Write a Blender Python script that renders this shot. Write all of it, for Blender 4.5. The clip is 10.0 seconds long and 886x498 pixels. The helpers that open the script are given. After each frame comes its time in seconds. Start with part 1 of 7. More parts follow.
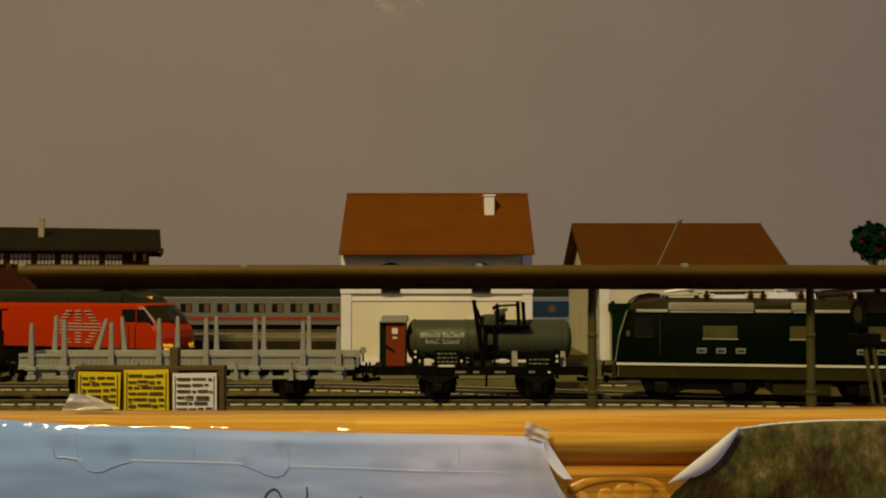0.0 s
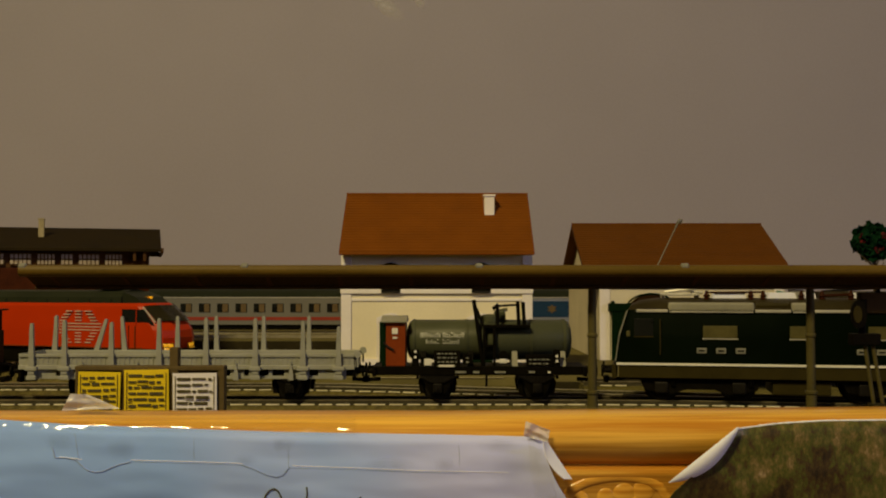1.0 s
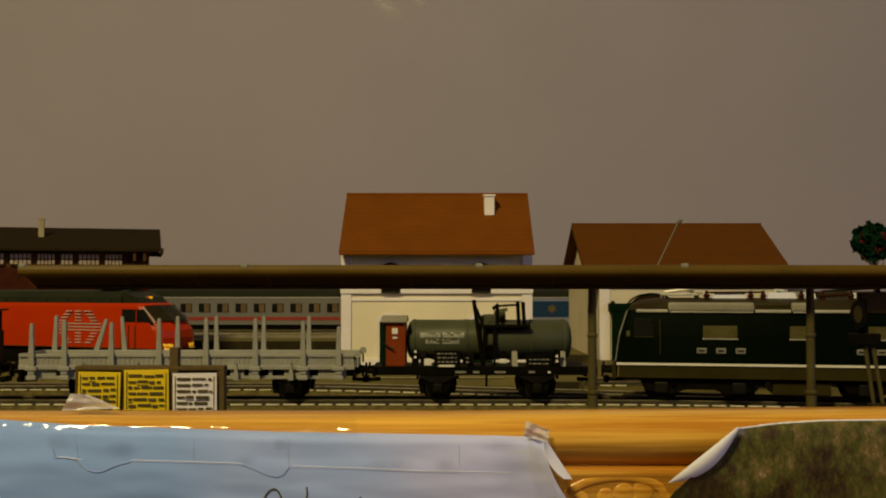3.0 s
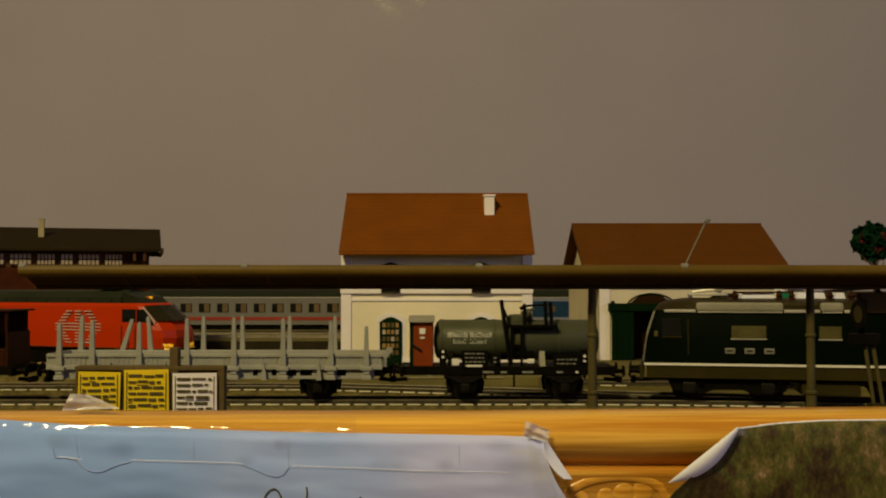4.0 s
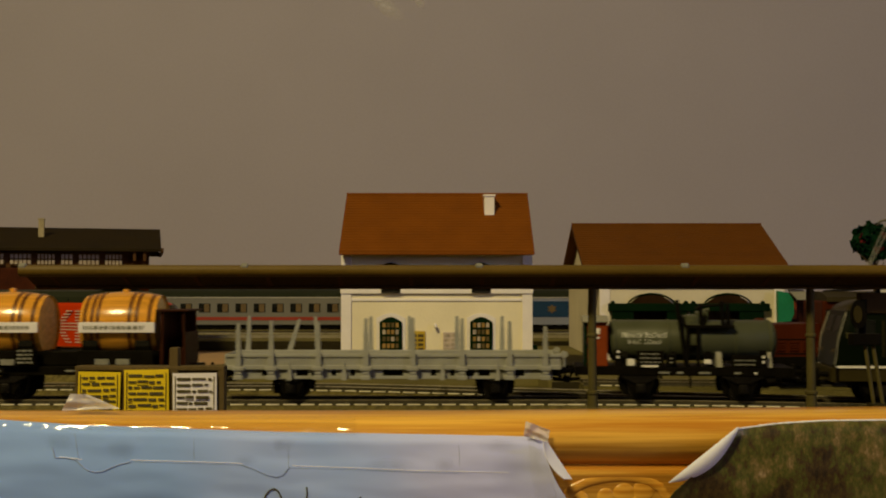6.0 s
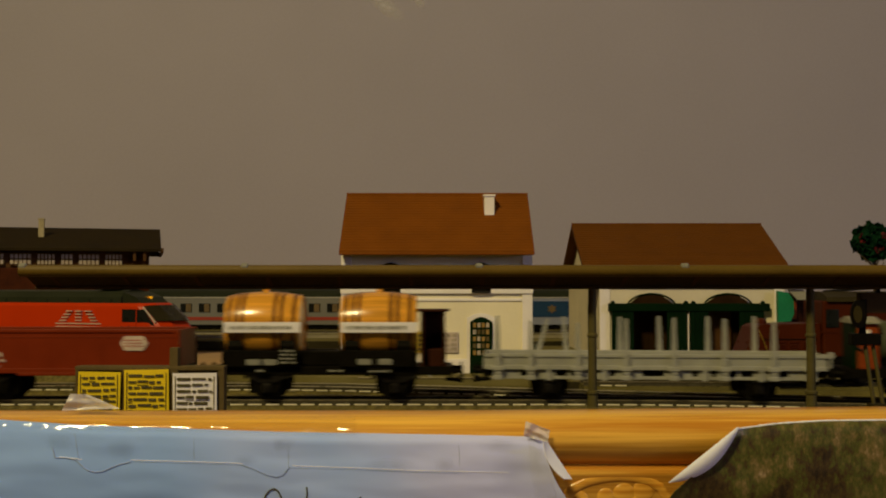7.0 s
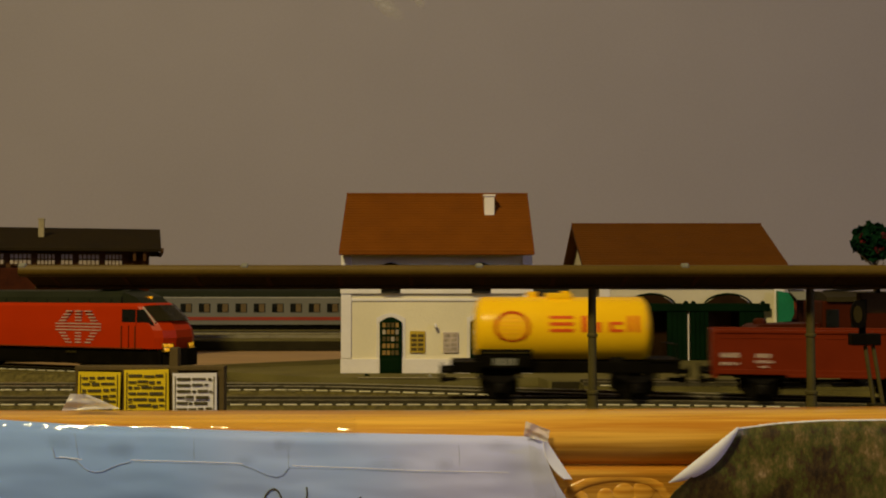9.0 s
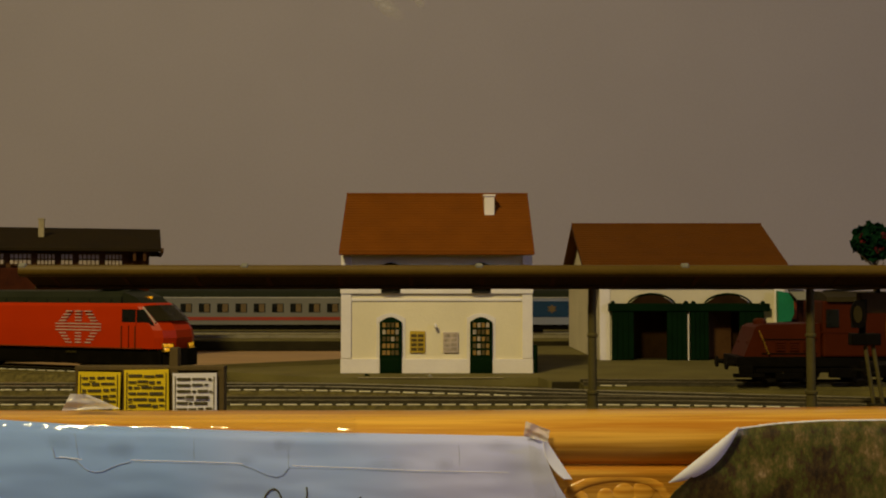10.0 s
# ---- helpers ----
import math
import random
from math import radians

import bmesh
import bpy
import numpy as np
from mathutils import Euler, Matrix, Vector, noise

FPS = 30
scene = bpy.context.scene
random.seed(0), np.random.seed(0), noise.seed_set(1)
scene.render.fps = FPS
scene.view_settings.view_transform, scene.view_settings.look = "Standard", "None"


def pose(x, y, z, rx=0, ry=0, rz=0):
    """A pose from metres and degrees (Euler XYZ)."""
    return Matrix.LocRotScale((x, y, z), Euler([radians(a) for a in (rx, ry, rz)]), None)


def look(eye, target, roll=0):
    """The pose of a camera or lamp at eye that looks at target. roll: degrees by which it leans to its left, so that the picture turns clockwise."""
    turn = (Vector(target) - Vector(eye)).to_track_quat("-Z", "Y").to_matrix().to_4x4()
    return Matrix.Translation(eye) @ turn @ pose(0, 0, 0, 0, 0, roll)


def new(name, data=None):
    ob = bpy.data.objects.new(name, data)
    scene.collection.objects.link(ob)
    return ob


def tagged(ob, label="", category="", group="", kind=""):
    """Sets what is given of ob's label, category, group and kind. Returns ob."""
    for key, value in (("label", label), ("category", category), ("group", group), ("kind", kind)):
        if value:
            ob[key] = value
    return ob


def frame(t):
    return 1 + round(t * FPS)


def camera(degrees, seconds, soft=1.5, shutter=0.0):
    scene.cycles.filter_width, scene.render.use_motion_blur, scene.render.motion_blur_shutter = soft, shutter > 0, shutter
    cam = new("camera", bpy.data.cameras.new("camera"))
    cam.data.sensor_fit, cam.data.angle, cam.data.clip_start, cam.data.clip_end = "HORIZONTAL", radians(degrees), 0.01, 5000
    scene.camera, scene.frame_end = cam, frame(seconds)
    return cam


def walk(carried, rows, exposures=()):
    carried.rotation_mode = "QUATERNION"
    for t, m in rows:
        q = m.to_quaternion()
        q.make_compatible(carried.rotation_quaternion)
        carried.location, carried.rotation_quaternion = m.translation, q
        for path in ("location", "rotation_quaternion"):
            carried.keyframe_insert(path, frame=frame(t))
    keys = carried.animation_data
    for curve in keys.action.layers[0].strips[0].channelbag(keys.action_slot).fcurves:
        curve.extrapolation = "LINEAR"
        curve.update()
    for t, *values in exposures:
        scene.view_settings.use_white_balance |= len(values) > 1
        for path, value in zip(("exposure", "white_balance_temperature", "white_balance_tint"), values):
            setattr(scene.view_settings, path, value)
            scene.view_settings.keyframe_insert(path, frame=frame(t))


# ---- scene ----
cam = camera(46.0, 10.0, soft=2.0, shutter=0.5)
EYE = (0.0, 0.0, 0.0596)
STILL = look(EYE, (0.0, 1.0, 0.0596 + 0.0374))
walk(cam, [(0, STILL), (10, STILL)], [(0, 0.05), (5.5, 0.05), (7.0, -0.01), (9.0, -0.01), (10.0, -0.08)])

# ---- light ----
world = bpy.data.worlds.new("room_dark")
world.use_nodes = True
world.node_tree.nodes["Background"].inputs[0].default_value = (0.6, 0.65, 0.8, 1)
world.node_tree.nodes["Background"].inputs[1].default_value = 0.05
scene.world = world


def area(name, place, target, size, power, colour):
    d = bpy.data.lights.new(name, "AREA")
    d.shape, d.size, d.energy, d.color = "DISK", size, power, colour
    ob = new(name, d)
    ob.matrix_world = look(place, target)
    return ob


area("ceiling_lamp_light", (-0.75, -0.85, 1.50), (0, 0.6, 0), 0.30, 34.5, (1.0, 0.79, 0.36))
# cool fill from the right, added through an unseen, assumed window
_w = bpy.data.lights.new("assumed_window_light", "AREA")
_w.shape, _w.size, _w.size_y, _w.energy, _w.color = "RECTANGLE", 0.9, 1.1, 10.8, (0.64, 0.65, 1.0)
new("assumed_window_light", _w).matrix_world = look((2.24, -1.05, 0.75), (0, 0.6, 0.1))

# ---- small building kit ----
DEPTH = 1847.0


def mat(name, base, rough=0.6, metal=0.0, vary=0.15, scale=60.0, bump=0.15, fine=600.0, alt=None, spec=0.22, emit=0.0, coat=0.0, stretch=(1, 1, 1), span=(0.45, 0.9)):
    """A surface with coarse colour variation, fine grain and relief; scale and fine are per metre."""
    m = bpy.data.materials.new(name)
    m.use_nodes = True
    nt = m.node_tree
    b = nt.nodes["Principled BSDF"]
    co = nt.nodes.new("ShaderNodeTexCoord")
    mp = nt.nodes.new("ShaderNodeMapping")
    mp.inputs["Scale"].default_value = stretch
    nt.links.new(co.outputs["Object"], mp.inputs[0])
    n1 = nt.nodes.new("ShaderNodeTexNoise")
    n1.inputs["Scale"].default_value, n1.inputs["Detail"].default_value = scale, 4
    n2 = nt.nodes.new("ShaderNodeTexNoise")
    n2.inputs["Scale"].default_value, n2.inputs["Detail"].default_value = fine, 2
    nt.links.new(mp.outputs[0], n1.inputs["Vector"])
    nt.links.new(mp.outputs[0], n2.inputs["Vector"])
    mx = nt.nodes.new("ShaderNodeMath")
    mx.operation = "MULTIPLY_ADD"
    nt.links.new(n2.outputs["Fac"], mx.inputs[0])
    mx.inputs[1].default_value = 0.35
    nt.links.new(n1.outputs["Fac"], mx.inputs[2])
    ramp = nt.nodes.new("ShaderNodeValToRGB")
    a = [max(0.0, c * (1 - vary)) for c in base]
    c2 = alt if alt else [min(1.0, c * (1 + vary)) for c in base]
    ramp.color_ramp.elements[0].position, ramp.color_ramp.elements[1].position = span
    ramp.color_ramp.elements[0].color, ramp.color_ramp.elements[1].color = (*a, 1), (*c2, 1)
    nt.links.new(mx.outputs[0], ramp.inputs[0])
    nt.links.new(ramp.outputs[0], b.inputs["Base Color"])
    rr = nt.nodes.new("ShaderNodeMapRange")
    rr.inputs["To Min"].default_value, rr.inputs["To Max"].default_value = max(0.02, rough - 0.08), min(1, rough + 0.1)
    nt.links.new(n1.outputs["Fac"], rr.inputs["Value"])
    nt.links.new(rr.outputs[0], b.inputs["Roughness"])
    b.inputs["Metallic"].default_value = metal
    b.inputs["Specular IOR Level"].default_value = spec
    b.inputs["Coat Weight"].default_value = coat
    b.inputs["Coat Roughness"].default_value = 0.15
    if bump:
        bp = nt.nodes.new("ShaderNodeBump")
        bp.inputs["Strength"].default_value, bp.inputs["Distance"].default_value = bump, 0.0006
        nt.links.new(n2.outputs["Fac"], bp.inputs["Height"])
        nt.links.new(bp.outputs[0], b.inputs["Normal"])
    if emit:
        b.inputs["Emission Color"].default_value, b.inputs["Emission Strength"].default_value = (*base, 1), emit
    return m


def bm_new():
    return bmesh.new()


def box(bm, x0, x1, y0, y1, z0, z1, bevel=0.0, rot=None):
    """A box between two corners, its edges rounded by bevel, turned by rot about its own middle."""
    c = Vector(((x0 + x1) / 2, (y0 + y1) / 2, (z0 + z1) / 2))
    g = bmesh.ops.create_cube(bm, size=1)
    vs = g["verts"]
    bmesh.ops.scale(bm, vec=(abs(x1 - x0), abs(y1 - y0), abs(z1 - z0)), verts=vs)
    if bevel:
        es = list({e for v in vs for e in v.link_edges})
        r = bmesh.ops.bevel(bm, geom=es, offset=bevel, segments=2, affect="EDGES", profile=0.6)
        vs = list({v for f in r["faces"] for v in f.verts} | {v for v in vs if v.is_valid})
    if rot is not None:
        bmesh.ops.transform(bm, matrix=rot.to_4x4(), verts=vs)
    bmesh.ops.translate(bm, vec=c, verts=vs)
    return vs


def tube(bm, a, b, r0, r1=None, seg=14, caps=True):
    """A round bar from a to b."""
    a, b = Vector(a), Vector(b)
    d = b - a
    q = d.to_track_quat("Z", "Y").to_matrix().to_4x4()
    g = bmesh.ops.create_cone(bm, cap_ends=caps, segments=seg, radius1=r0, radius2=r0 if r1 is None else r1, depth=d.length)
    bmesh.ops.transform(bm, matrix=Matrix.Translation((a + b) / 2) @ q, verts=g["verts"])
    return g["verts"]


def lathe(bm, rings, axis="Z", seg=32, centre=(0, 0, 0), close=True):
    """Rings of (along, radius) turned about an axis through centre."""
    rows = []
    for h, r in rings:
        row = []
        for k in range(seg):
            a = 2 * math.pi * k / seg
            p = (r * math.cos(a), r * math.sin(a), h)
            if axis == "X":
                p = (h, r * math.cos(a), r * math.sin(a))
            elif axis == "Y":
                p = (r * math.cos(a), h, r * math.sin(a))
            row.append(bm.verts.new((p[0] + centre[0], p[1] + centre[1], p[2] + centre[2])))
        rows.append(row)
    for p, q in zip(rows, rows[1:]):
        for k in range(seg):
            bm.faces.new((p[k], p[(k + 1) % seg], q[(k + 1) % seg], q[k]))
    if close:
        bm.faces.new(rows[0])
        bm.faces.new(rows[-1])


def prism(bm, outline, y0, y1, plane="XZ"):
    """A flat outline given thickness. XZ: between two depths; YZ: between two x; XY: between two heights."""
    def at(p, d):
        return {"XZ": (p[0], d, p[1]), "YZ": (d, p[0], p[1]), "XY": (p[0], p[1], d)}[plane]
    f = [bm.verts.new(at(p, y0)) for p in outline]
    g = [bm.verts.new(at(p, y1)) for p in outline]
    n = len(f)
    bm.faces.new(f)
    bm.faces.new(list(reversed(g)))
    for k in range(n):
        bm.faces.new((f[k], f[(k + 1) % n], g[(k + 1) % n], g[k]))


def finish(bm):
    bmesh.ops.recalc_face_normals(bm, faces=bm.faces)


def part(name, bm, material, parent=None, label="", smooth=False, at=None):
    """Links a bmesh as one mesh object, under parent if there is one."""
    finish(bm)
    me = bpy.data.meshes.new(name)
    bm.to_mesh(me)
    bm.free()
    me.materials.append(material)
    if smooth:
        for p in me.polygons:
            p.use_smooth = True
        me.set_sharp_from_angle(angle=radians(40))
    ob = new(name, me)
    if parent is not None:
        ob.parent = parent
    if at is not None:
        ob.matrix_basis = at
    if label:
        ob["label"] = label
    return ob


def thing(name, label, category, m=None, group="", kind=""):
    ob = new(name)
    ob.empty_display_size = 0.01
    if m is not None:
        ob.matrix_basis = m
    return tagged(ob, label, category, group, kind)


def boxpart(name, x0, x1, y0, y1, z0, z1, material, parent=None, bevel=0.0, label="", rot=None):
    bm = bm_new()
    box(bm, x0, x1, y0, y1, z0, z1, bevel, rot)
    return part(name, bm, material, parent, label)


def setting(ob, label, category="structure"):
    return tagged(ob, label, category, kind="structure")


# ---- materials ----
M = {}
M["wall"] = mat("painted_wall", (0.385, 0.364, 0.440), 0.85, vary=0.05, scale=3, fine=250, bump=0.1)
M["room"] = mat("room_paint", (0.25, 0.20, 0.14), 0.9, vary=0.05, scale=3, fine=200, bump=0.05)
M["boards"] = mat("floor_boards", (0.22, 0.13, 0.07), 0.5, vary=0.3, scale=6, fine=60, stretch=(1, 8, 1))
M["mat_grey"] = mat("grey_green_layout_mat", (0.098, 0.084, 0.026), 0.85, vary=0.35, scale=25, fine=900, bump=0.5, spec=0.07)
M["mat_brown"] = mat("brown_wood_board", (0.42, 0.27, 0.14), 0.6, vary=0.2, scale=14, fine=120, stretch=(1, 6, 1))
M["platform"] = mat("grey_platform_plastic", (0.150, 0.130, 0.048), 0.8, vary=0.2, scale=30, fine=900, bump=0.4, spec=0.07)
M["edge_dark"] = mat("dark_platform_edge", (0.025, 0.021, 0.009), 0.7, vary=0.3, spec=0.05)
M["ballast"] = mat("printed_ballast_bed", (0.112, 0.093, 0.032), 0.65, vary=0.5, scale=300, fine=1800, bump=0.5, spec=0.08)
M["sleeper"] = mat("dark_sleeper", (0.034, 0.029, 0.014), 0.7, vary=0.3, scale=200, spec=0.06)
M["rail"] = mat("nickel_rail", (0.46, 0.42, 0.31), 0.30, metal=0.6, vary=0.2, scale=90)
M["pine"] = mat("varnished_pine", (0.85, 0.50, 0.085), 0.30, alt=(0.50, 0.212, 0.021), vary=0.0, scale=46, fine=300, bump=0.05, stretch=(0.10, 3.0, 4.0), coat=0.4, span=(0.54, 0.80))
M["paper_blue"] = mat("pale_blue_paper", (0.29, 0.475, 1.0), 0.75, alt=(0.53, 0.58, 1.0), vary=0.06, span=(0.56, 0.88), scale=5, fine=25, bump=0.05)
M["paper_white"] = mat("white_paper_back", (0.80, 0.83, 1.0), 0.8, vary=0.04, scale=20)
M["canopy"] = mat("olive_brown_canopy", (0.100, 0.063, 0.008), 0.5, vary=0.2, scale=40, fine=900, spec=0.14)
M["canopy_under"] = mat("dark_brown_canopy_boards", (0.055, 0.036, 0.014), 0.7, vary=0.25, scale=50, spec=0.06)
M["post"] = mat("olive_grey_post", (0.072, 0.061, 0.021), 0.5, vary=0.2, scale=100, spec=0.12)
M["roof_red"] = mat("red_brown_tiled_roof", (0.168, 0.052, 0.0035), 0.7, vary=0.10, scale=60, fine=700, bump=0.3, spec=0.08)
M["roof_brown"] = mat("brown_tiled_roof", (0.12, 0.042, 0.004), 0.7, vary=0.10, scale=60, fine=700, bump=0.3, spec=0.08)
M["plaster"] = mat("cream_plaster", (0.79, 0.725, 0.530), 0.8, vary=0.06, scale=30, fine=900, bump=0.25, spec=0.1)
M["shed_plaster"] = mat("dull_cream_plaster", (0.66, 0.605, 0.455), 0.85, vary=0.08, scale=30, fine=900, bump=0.25, spec=0.08)
# darker copy of the rail metal, with shade put into its colour
M["rail_shaded"] = mat("shade_darkened_rail", (0.17, 0.145, 0.085), 0.45, metal=0.3, vary=0.3, scale=120, spec=0.1)
M["trim_white"] = mat("white_trim", (0.80, 0.76, 0.75), 0.75, vary=0.06, scale=60)
M["green_door"] = mat("dark_green_paint", (0.0020, 0.0120, 0.0022), 0.5, vary=0.25, scale=80, spec=0.06)
M["green_bright"] = mat("bright_green_paint", (0.01, 0.17, 0.07), 0.5, vary=0.15, scale=80)
M["dark"] = mat("dark_interior", (0.012, 0.010, 0.008), 0.8, vary=0.3)
M["black"] = mat("black_plastic", (0.0042, 0.0034, 0.0016), 0.55, vary=0.3, scale=150, spec=0.05)
M["chalet_roof"] = mat("dark_olive_brown_shingle", (0.020, 0.0135, 0.0045), 0.75, vary=0.3, scale=40, fine=500, bump=0.4, spec=0.06)
M["pane_pale"] = mat("pale_curtained_glass", (0.40, 0.34, 0.27), 0.5, vary=0.3, scale=300)
M["chimney_pale"] = mat("pale_stone_chimney", (0.34, 0.29, 0.17), 0.8, vary=0.15, scale=150)
M["door_brown"] = mat("brown_plank_door", (0.075, 0.036, 0.013), 0.65, vary=0.3, scale=60, spec=0.06)
M["pane_warm"] = mat("curtained_pane", (0.30, 0.185, 0.055), 0.3, vary=0.25, scale=120)
M["glass_dark"] = mat("dark_glazing", (0.010, 0.011, 0.010), 0.28, vary=0.2, scale=100, bump=0, spec=0.12)
M["olive_tank"] = mat("olive_grey_tank_enamel", (0.060, 0.066, 0.038), 0.40, vary=0.15, scale=60, fine=1200, bump=0.05, spec=0.16)
M["rust_red"] = mat("rust_red_plastic", (0.20, 0.037, 0.006), 0.5, vary=0.15, scale=90, spec=0.12)
M["chalet_red"] = mat("dull_red_brown_boards", (0.050, 0.012, 0.003), 0.75, vary=0.4, scale=70, spec=0.1)
M["gondola_red"] = mat("oxide_red_plastic", (0.155, 0.0185, 0.0028), 0.45, vary=0.12, scale=60, bump=0.08, spec=0.12)
M["signal_red"] = mat("bright_red_enamel", (0.43, 0.030, 0.0012), 0.38, vary=0.06, scale=40, bump=0.03, spec=0.12)
M["croc_red"] = mat("brown_red_enamel", (0.056, 0.0105, 0.0017), 0.42, vary=0.12, scale=60, spec=0.07)
M["stake_grey"] = mat("pale_grey_plastic", (0.285, 0.290, 0.262), 0.5, vary=0.12, scale=90, bump=0.1)
M["roof_grey"] = mat("grey_roof_paint", (0.26, 0.255, 0.205), 0.5, vary=0.12, scale=80, spec=0.15)
M["silver"] = mat("silver_paint", (0.50, 0.49, 0.45), 0.4, metal=0.4, vary=0.1, scale=80)
M["loco_green"] = mat("dark_green_loco_enamel", (0.0012, 0.0036, 0.0007), 0.32, vary=0.2, scale=50, bump=0.02, spec=0.07)
M["skirt"] = mat("olive_brown_skirt", (0.030, 0.0235, 0.0045), 0.5, vary=0.2, scale=70, spec=0.12)
M["white"] = mat("white_lettering", (0.72, 0.71, 0.66), 0.5, vary=0.06, scale=200, bump=0)
M["yellow"] = mat("glossy_yellow_enamel", (1.0, 0.585, 0.009), 0.20, vary=0.06, scale=40, bump=0.02)
M["shell_red"] = mat("red_print", (0.72, 0.11, 0.012), 0.35, vary=0.06, scale=150, bump=0)
M["oak"] = mat("varnished_barrel_oak", (0.62, 0.290, 0.031), 0.20, vary=0.28, scale=70, fine=700, bump=0.05, stretch=(0.15, 6, 6), coat=0.5)
M["hoop"] = mat("brown_barrel_hoop", (0.15, 0.058, 0.009), 0.28, vary=0.2, scale=200, coat=0.3)
M["cab_brown"] = mat("dark_brown_cab", (0.031, 0.0085, 0.0024), 0.55, vary=0.25, scale=90, spec=0.07)
M["steel_dark"] = mat("blackened_wheel_steel", (0.02, 0.018, 0.015), 0.4, metal=0.6, vary=0.3, scale=200, spec=0.12)
M["print_grey"] = mat("grey_print", (0.20, 0.20, 0.17), 0.6, vary=0.2, scale=300, bump=0)
M["ink"] = mat("dark_print", (0.07, 0.06, 0.025), 0.7, vary=0.3, scale=400, bump=0)
M["poster_yellow"] = mat("yellow_poster", (0.72, 0.535, 0.012), 0.6, vary=0.06, scale=80, bump=0.05)
M["poster_white"] = mat("white_poster", (0.74, 0.72, 0.76), 0.6, vary=0.06, scale=80, bump=0.05)
M["board_brown"] = mat("brown_notice_board", (0.10, 0.072, 0.028), 0.6, vary=0.2, scale=80, spec=0.1)
M["gold"] = mat("brass_lamp_ring", (0.85, 0.55, 0.08), 0.25, metal=0.9, vary=0.1, scale=200)
M["lamp_lens"] = mat("lit_yellow_lens", (0.90, 0.43, 0.015), 0.2, vary=0.05, scale=200, emit=0.42)
M["coach_silver"] = mat("pale_grey_coach_paint", (0.172, 0.170, 0.158), 0.4, vary=0.08, scale=30)
M["coach_roof"] = mat("dark_green_grey_coach_roof", (0.019, 0.023, 0.013), 0.5, vary=0.15, scale=30, spec=0.1)
M["coach_red"] = mat("red_coach_stripe", (0.30, 0.045, 0.028), 0.4, vary=0.08, scale=60)
M["coach_blue"] = mat("blue_coach_paint", (0.012, 0.042, 0.10), 0.4, vary=0.1, scale=40)
M["coach_lilac"] = mat("blue_grey_coach_paint", (0.22, 0.24, 0.32), 0.4, vary=0.08, scale=40)
M["interior_tan"] = mat("tan_window_blind", (0.14, 0.095, 0.045), 0.6, vary=0.2, scale=90)
M["window_olive"] = mat("olive_window_blind", (0.080, 0.071, 0.024), 0.4, vary=0.2, scale=150)
M["roof_dark"] = mat("dark_brown_roof_paint", (0.026, 0.0205, 0.008), 0.4, vary=0.2, scale=80, spec=0.1)
M["glass_brown"] = mat("brown_tinted_glazing", (0.045, 0.038, 0.018), 0.12, vary=0.2, scale=60, bump=0)
M["rail_web"] = mat("dull_brown_rail_web", (0.05, 0.044, 0.026), 0.6, vary=0.3, scale=150, spec=0.08)
M["stall_brown"] = mat("dark_brown_stall_boards", (0.024, 0.0115, 0.003), 0.75, vary=0.35, scale=70, spec=0.04)
M["ochre"] = mat("ochre_notice", (0.48, 0.34, 0.03), 0.6, vary=0.1, scale=150)
M["rib"] = mat("bright_tin_rib", (0.88, 0.83, 0.64), 0.35, vary=0.15, scale=160)
M["bark"] = mat("bark", (0.08, 0.055, 0.035), 0.9, vary=0.3, scale=200)
M["leaf"] = mat("dark_green_foliage", (0.004, 0.027, 0.011), 0.8, vary=0.5, scale=150, spec=0.05)
M["berry"] = mat("red_blossom", (0.105, 0.007, 0.010), 0.7, vary=0.3, scale=200)
# grey for lines that paint the shade of paper creases
M["crease_line"] = mat("grey_crease_shade", (0.27, 0.35, 0.60), 0.8, vary=0.2, scale=200, bump=0)

# the sheet's colour runs from bluer at the left to paler at the right
_pt = M["paper_blue"].node_tree
_pr = [n for n in _pt.nodes if n.type == "VALTORGB"][0]
_pf = _pr.inputs[0].links[0].from_socket
_pc = [n for n in _pt.nodes if n.type == "TEX_COORD"][0]
_px3, _pm, _pa = [_pt.nodes.new(k) for k in ("ShaderNodeSeparateXYZ", "ShaderNodeMath", "ShaderNodeMath")]
_pt.links.new(_pc.outputs["Object"], _px3.inputs[0])
_pm.operation, _pa.operation = "MULTIPLY_ADD", "ADD"
_pm.inputs[1].default_value, _pm.inputs[2].default_value = 1.9, 0.075
_pt.links.new(_px3.outputs["X"], _pm.inputs[0])
_pt.links.new(_pm.outputs[0], _pa.inputs[0])
_pt.links.new(_pf, _pa.inputs[1])
_pt.links.new(_pa.outputs[0], _pr.inputs[0])

# soft grey patch painting crumple shade: fades out from its middle, broken by grain
crumple_shade = bpy.data.materials.new("crumple_shade_patch")
crumple_shade.use_nodes = True
_st = crumple_shade.node_tree
_sc, _sm, _sg, _sn, _sx, _sy = [_st.nodes.new(k) for k in ("ShaderNodeTexCoord", "ShaderNodeMapping", "ShaderNodeTexGradient", "ShaderNodeTexNoise", "ShaderNodeMath", "ShaderNodeMath")]
_sm.inputs["Location"].default_value, _sm.inputs["Scale"].default_value = (-1, 0, -1), (2, 0, 2)
_sg.gradient_type = "SPHERICAL"
_sn.inputs["Scale"].default_value, _sn.inputs["Detail"].default_value = 220, 5
_st.links.new(_sc.outputs["Generated"], _sm.inputs[0])
_st.links.new(_sm.outputs[0], _sg.inputs[0])
_st.links.new(_sc.outputs["Object"], _sn.inputs["Vector"])
_sx.operation = _sy.operation = "MULTIPLY"
_st.links.new(_sg.outputs["Fac"], _sx.inputs[0])
